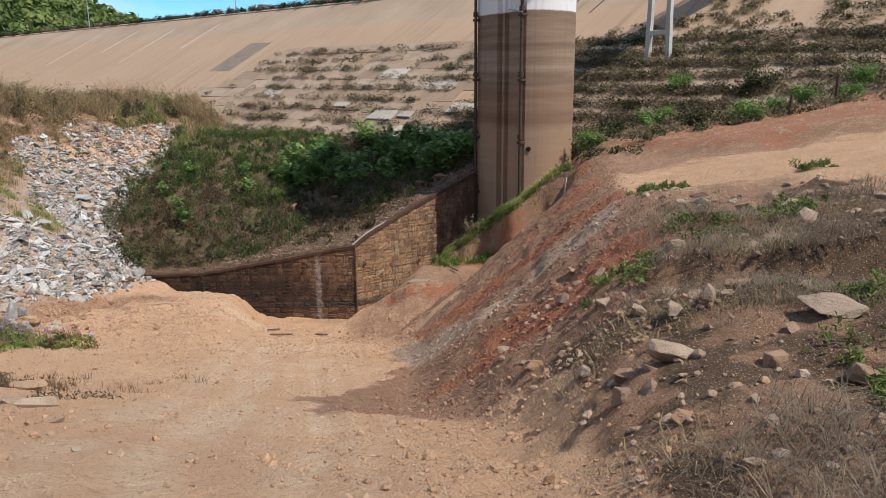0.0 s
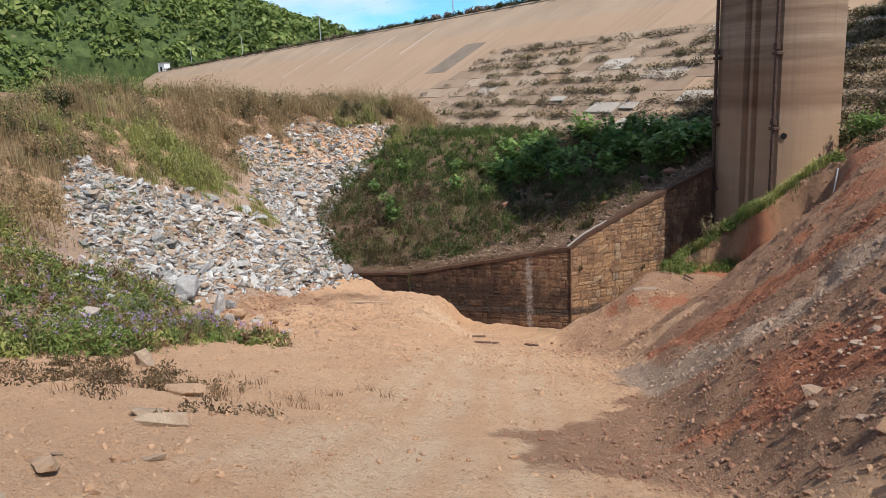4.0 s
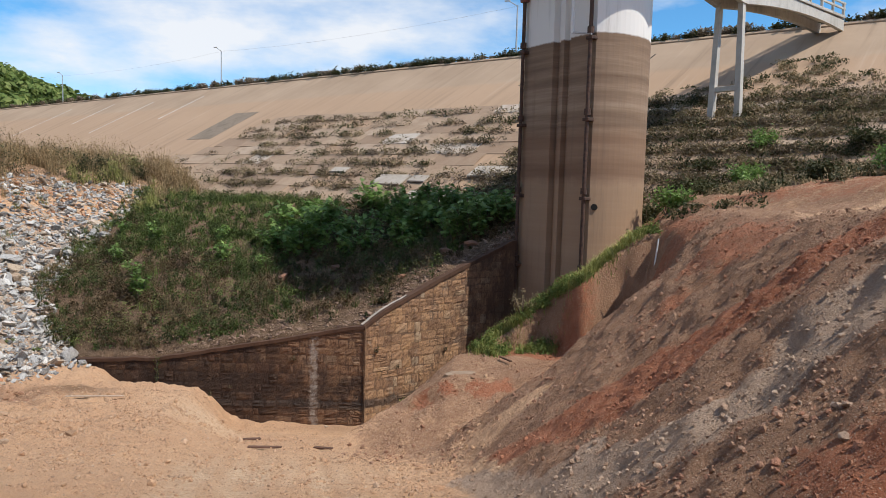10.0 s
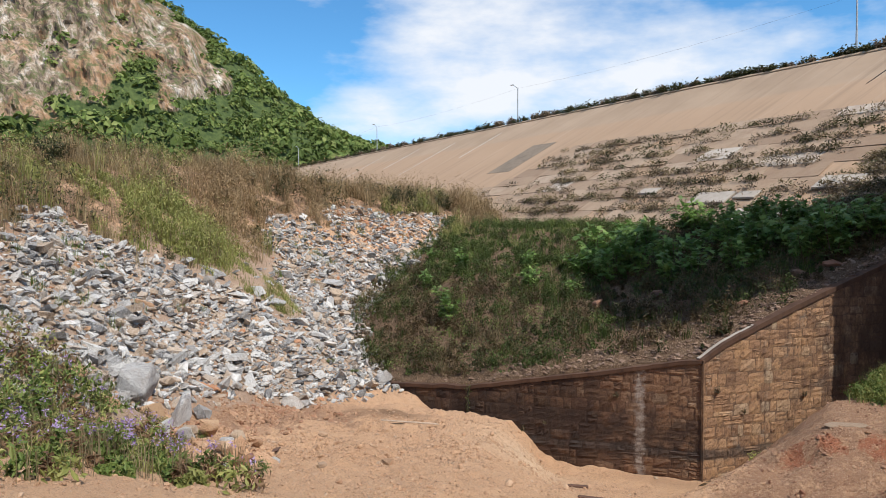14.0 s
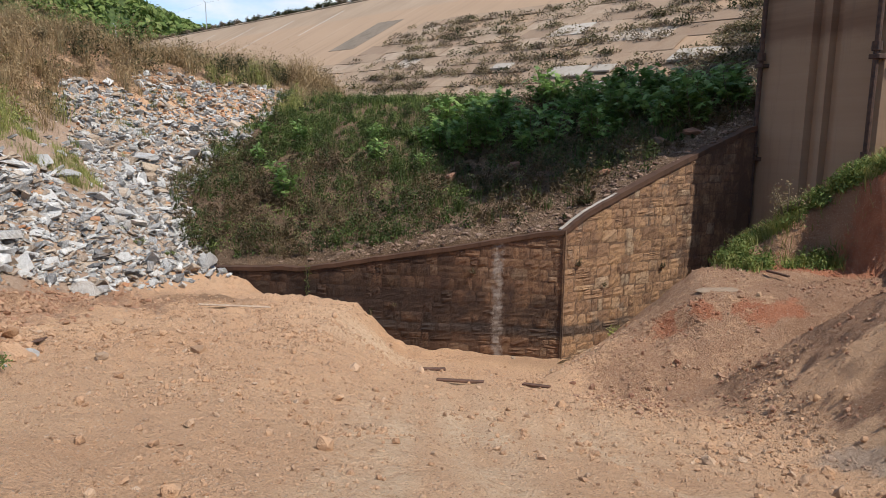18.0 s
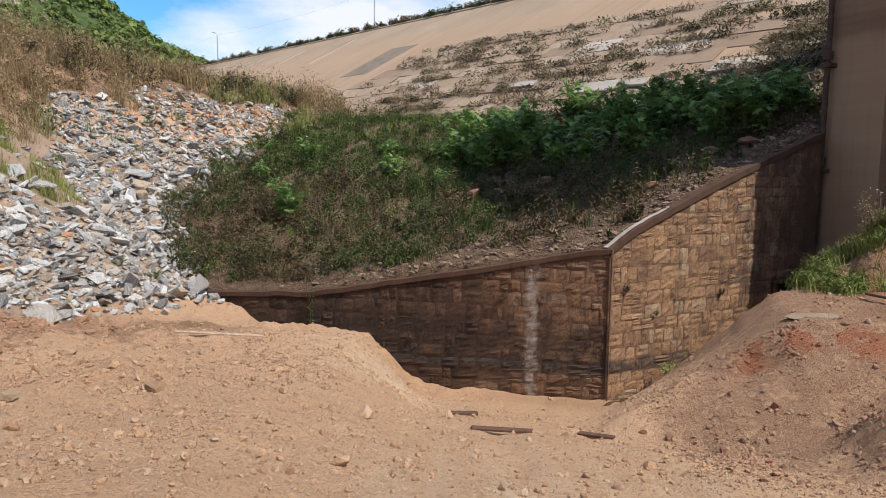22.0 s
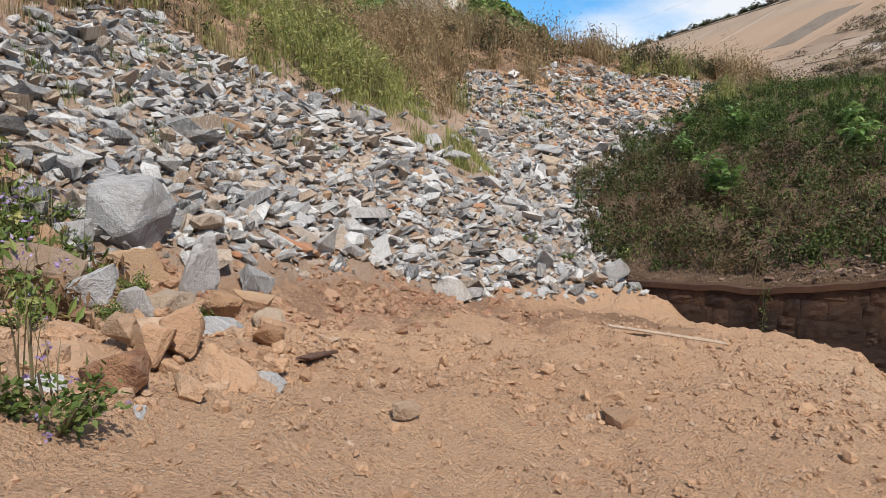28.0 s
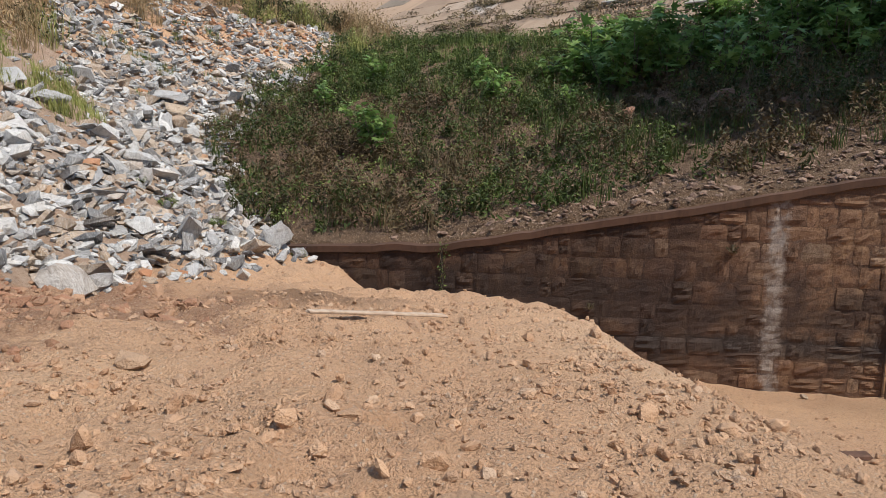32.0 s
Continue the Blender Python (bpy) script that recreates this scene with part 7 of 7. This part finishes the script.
# weeds rooted in the joints of the wall, and a creeper that hangs down it
G_W = "sprigs rooted in the wall joints"
for wx, wy, wz, k in ((-3.23, -0.36, 3.1, 0.5), (0.5, 0.5, 3.5, 0.55), (3.46, 3.42, 3.1, 0.5), (-7.13, -0.82, 1.3, 0.6), (-6.2, -0.72, 1.7, 0.35), (1.4, 1.33, 2.6, 0.35)):
    sp = bush("wall_sprig", rng, 0.4, 0.3, 70, 0.045, M_OLIVE, "small olive weed rooted in a joint of the wall", G_W)
    sp.matrix_basis = Matrix.Translation((wx, wy, wz)) @ Matrix.Rotation(radians(40), 4, "X") @ Matrix.Scale(k, 4)
creeper = thing("wall_creeper", (-9.52, -1.2, 3.0), "thin green creeper hanging down the masonry wall", "creeper")
z = np.linspace(0.12, -1.9, 40)
p = np.stack([0.05 * np.sin(3.1 * z) + 0.03 * np.sin(9 * z), np.full(40, -0.03), z], -1)
bm = bmesh.new()
for a, b in zip(p, p[1:]):
    tube(bm, 0.008, 0.008, tuple(a), tuple(b), 5)
part("stem", bm, M_TWIG, creeper)
leaves("foliage", np.repeat(p, 5, 0) + rng.normal(0, 1, (200, 3)) * np.array([0.06, 0.025, 0.03]), rng.uniform(0.025, 0.055, 200), M_HERB, rng, creeper, 1.5, 0.8)
sprig = bush("wall_sprig", rng, 0.55, 0.4, 160, 0.06, M_FEATHER, "small green sprig growing at the foot of the wall", "")
sprig.matrix_basis = Matrix.Translation((1.9, 0.9, max(gz(1.9, 0.9), 0.7)))

rng = np.random.default_rng(83)
for k in range(16):
    bx, by = 5.2 + rng.normal(0, 1.3), -36.4 + rng.normal(0, 1.0)
    sz = float(rng.uniform(0.06, 0.17))
    boulder((bx, by, gz(bx, by) + sz * 0.25), sz, (1.3, 0.9, 0.55), (rng.normal(0, 12), rng.normal(0, 12), rng.uniform(0, 360)), M_BUFF, "pale broken stone beside the ramp", rng, "pale stones by the ramp", "stone")
for bx, by, sz in ((3.3, -32.8, 0.3), (2.4, -32.2, 0.2), (-5.6, -25.9, 0.42)):
    boulder((bx, by, gz(bx, by) + sz * 0.25), sz, (1.4, 0.8, 0.45), (4, 8, 20 + 40 * sz), M_BUFF, "tan weathered stone beside the ramp", rng, "pale stones by the ramp", "stone")
for s0 in (-14.0, -17.0, -6.5):
    boxed("dark_joint", (0.12, 5.5, 0.02), on_dam(s0, 5.2, 0.006) @ Matrix.Rotation(0.06, 4, "Z"), M_DARK, dam, 0.0, "dark open joint")

# bindweed with lilac flowers among the boulders
G_V = "bindweed among the boulders"
vine = None
for bx, by, k in ((-5.75, -18.6, 0.55), (-11.7, -15.9, 0.9), (-10.5, -15.5, 0.7), (-12.7, -16.4, 0.9), (-9.8, -16.9, 0.7), (-13.4, -16.2, 1.0), (-11.2, -17.4, 0.9), (-8.6, -18.0, 0.8), (-15.0, -3.8, 0.8), (-14.3, -3.0, 0.7), (-15.8, -3.6, 0.6), (-13.0, -1.7, 0.6)):
    m = Matrix.Translation((bx, by, gz(bx, by)))
    if vine is None:
        vine = bush("bindweed", rng, 0.55, 0.55, 520, 0.05, M_GREEN, "green bindweed with lilac flowers over the stones", G_V)
        fl = rng.normal(0, 0.3, (9, 3)) + np.array([0, 0, 0.35])
        fl[:, 2] = np.abs(fl[:, 2])
        leaves("blossom", np.repeat(fl, 6, 0) + rng.normal(0, 0.015, (54, 3)), np.full(54, 0.035), M_FLOWER, rng, vine, 1.2, 0.9)
        vine.matrix_basis = m @ Matrix.Scale(k, 4)
    else:
        copy_thing(vine, m @ Matrix.Rotation(float(rng.uniform(0, 6.28)), 4, "Z") @ Matrix.Scale(k, 4))
# low framed opening where the flank meets the tower
opening = thing("sluice_opening", (5.9, 5.9, 2.0), "dark low sluice opening with timber posts in the wall", "opening")
OM = Matrix.Translation((0.0, 0.0, 0.6)) @ Matrix.Rotation(radians(45), 4, "Z")
# flat near-black plate on the wall, painted as the shade within the opening
part("recess_shade", block(bmesh.new(), (2.0, 0.06, 1.5), OM @ Matrix.Translation((0, -0.06, -0.1))), M_DARK, opening)
part("lintel", block(bmesh.new(), (2.3, 0.3, 0.12), OM @ Matrix.Translation((0.1, -0.15, 0.72)), 0.02), M_COPING, opening)
for k in (-0.95, -0.2, 0.45, 0.95):
    part("post", block(bmesh.new(), (0.12, 0.12, 1.5), OM @ Matrix.Translation((k, -0.12, -0.1)), 0.015), M_WOODDARK, opening)
# puddle at the foot of the corner
pd = bmesh.new()
bmesh.ops.create_circle(pd, cap_ends=True, radius=1.0, segments=28)
for v in pd.verts:
    v.co = Vector((v.co.x * 0.9 * (1 + 0.12 * math.sin(5 * v.co.y)), v.co.y * 0.4 * (1 + 0.15 * math.sin(7 * v.co.x)), 0))
puddle = part("water", pd, M_WATER)
puddle.matrix_world = pose(0.75, -0.05, gz(0.75, -0.05) + 0.03, 0, 0, 45)
tagged(puddle, "small brown puddle at the foot of the wall", "puddle", kind="structure")

rng = np.random.default_rng(89)
x, y = scatter(rng, 300, 11.8, 20, -38, -24, lambda x, y: sstep(x - verge_x(y), 0.3, 1.2) * sstep(fbm(x, y, 0.5, 2, 93), -0.15, 0.15))
for k in range(min(44, len(x))):
    sz = float(rng.uniform(0.07, 0.26))
    boulder((x[k], y[k], gz(x[k], y[k]) + sz * 0.2), sz, tuple(rng.uniform((1.0, 0.7, 0.45), (1.5, 1.0, 0.8))), (rng.normal(0, 14), rng.normal(0, 14), rng.uniform(0, 360)), M_BUFF, "pale rough stone half sunk in the verge", rng, "stones on the ramp verge", "stone")

# taller bushes that break the skyline of the rubble bank
rng = np.random.default_rng(97)
G_L = "bushes on the rubble bank"
tops = [bush("bank_bush", rng, t, w, 900, 0.075, mat, lab, G_L) for t, w, mat, lab in ((1.7, 1.0, M_RUSSET, "russet seeding bush on the rubble bank"), (1.5, 1.1, M_OLIVE, "olive bush on the rubble bank"), (1.3, 0.9, M_FEATHER, "yellow green bush on the rubble bank"), (1.6, 0.8, M_DUN, "dry brown bush on the rubble bank"))]
x, y = scatter(rng, 500, -36, -14, -26, 30, lambda x, y: upper_left(x, y) * sstep(left_z(x, y), 9.6, 11.0))
for k in range(min(46, len(x))):
    m = Matrix.Translation((x[k], y[k], gz(x[k], y[k]))) @ Matrix.Rotation(float(rng.uniform(0, 6.28)), 4, "Z") @ Matrix.Scale(float(rng.uniform(0.5, 1.15)), 4)
    if k < 4:
        tops[k].matrix_basis = m
    else:
        copy_thing(tops[int(rng.integers(4))], m)

# cables slung from lamp to lamp along the crest
def cable(name, a, b, sag, label):
    a, b = Vector(a), Vector(b)
    bm = bmesh.new()
    pts = [a.lerp(b, k / 16) - Vector((0, 0, sag * 4 * (k / 16) * (1 - k / 16))) for k in range(17)]
    for p, q in zip(pts, pts[1:]):
        tube(bm, 0.006, 0.006, p, q, 4)
    return tagged(part(name, bm, M_PIPE), label, "cable", "cables along the crest")


poles = [DAM_O + DAM_S * s0 - DAM_N * 1.2 + Vector((0, 0, 5.5)) for s0 in (-52.0, 0, 52.4, 104, 156)]
for p, q in zip(poles, poles[1:]):
    cable("power_cable", p, q, 0.6, "thin dark power cable slung between crest lamps")
# dark fence posts beyond the terrace
for bx, by, high in ((27.6, 1.6, 1.5), (24.6, -0.6, 1.1)):
    bz = max(gz(bx, by), float(dam_z(bx, by)))
    post = part("fence_post", tube(bmesh.new(), 0.11, 0.09, (0, 0, -0.3), (0.05, 0.03, high), 7), M_WOODDARK)
    post.matrix_world = pose(bx, by, bz)
    tagged(post, "dark weathered wooden post at the foot of the dam", "post", "posts beyond the terrace")
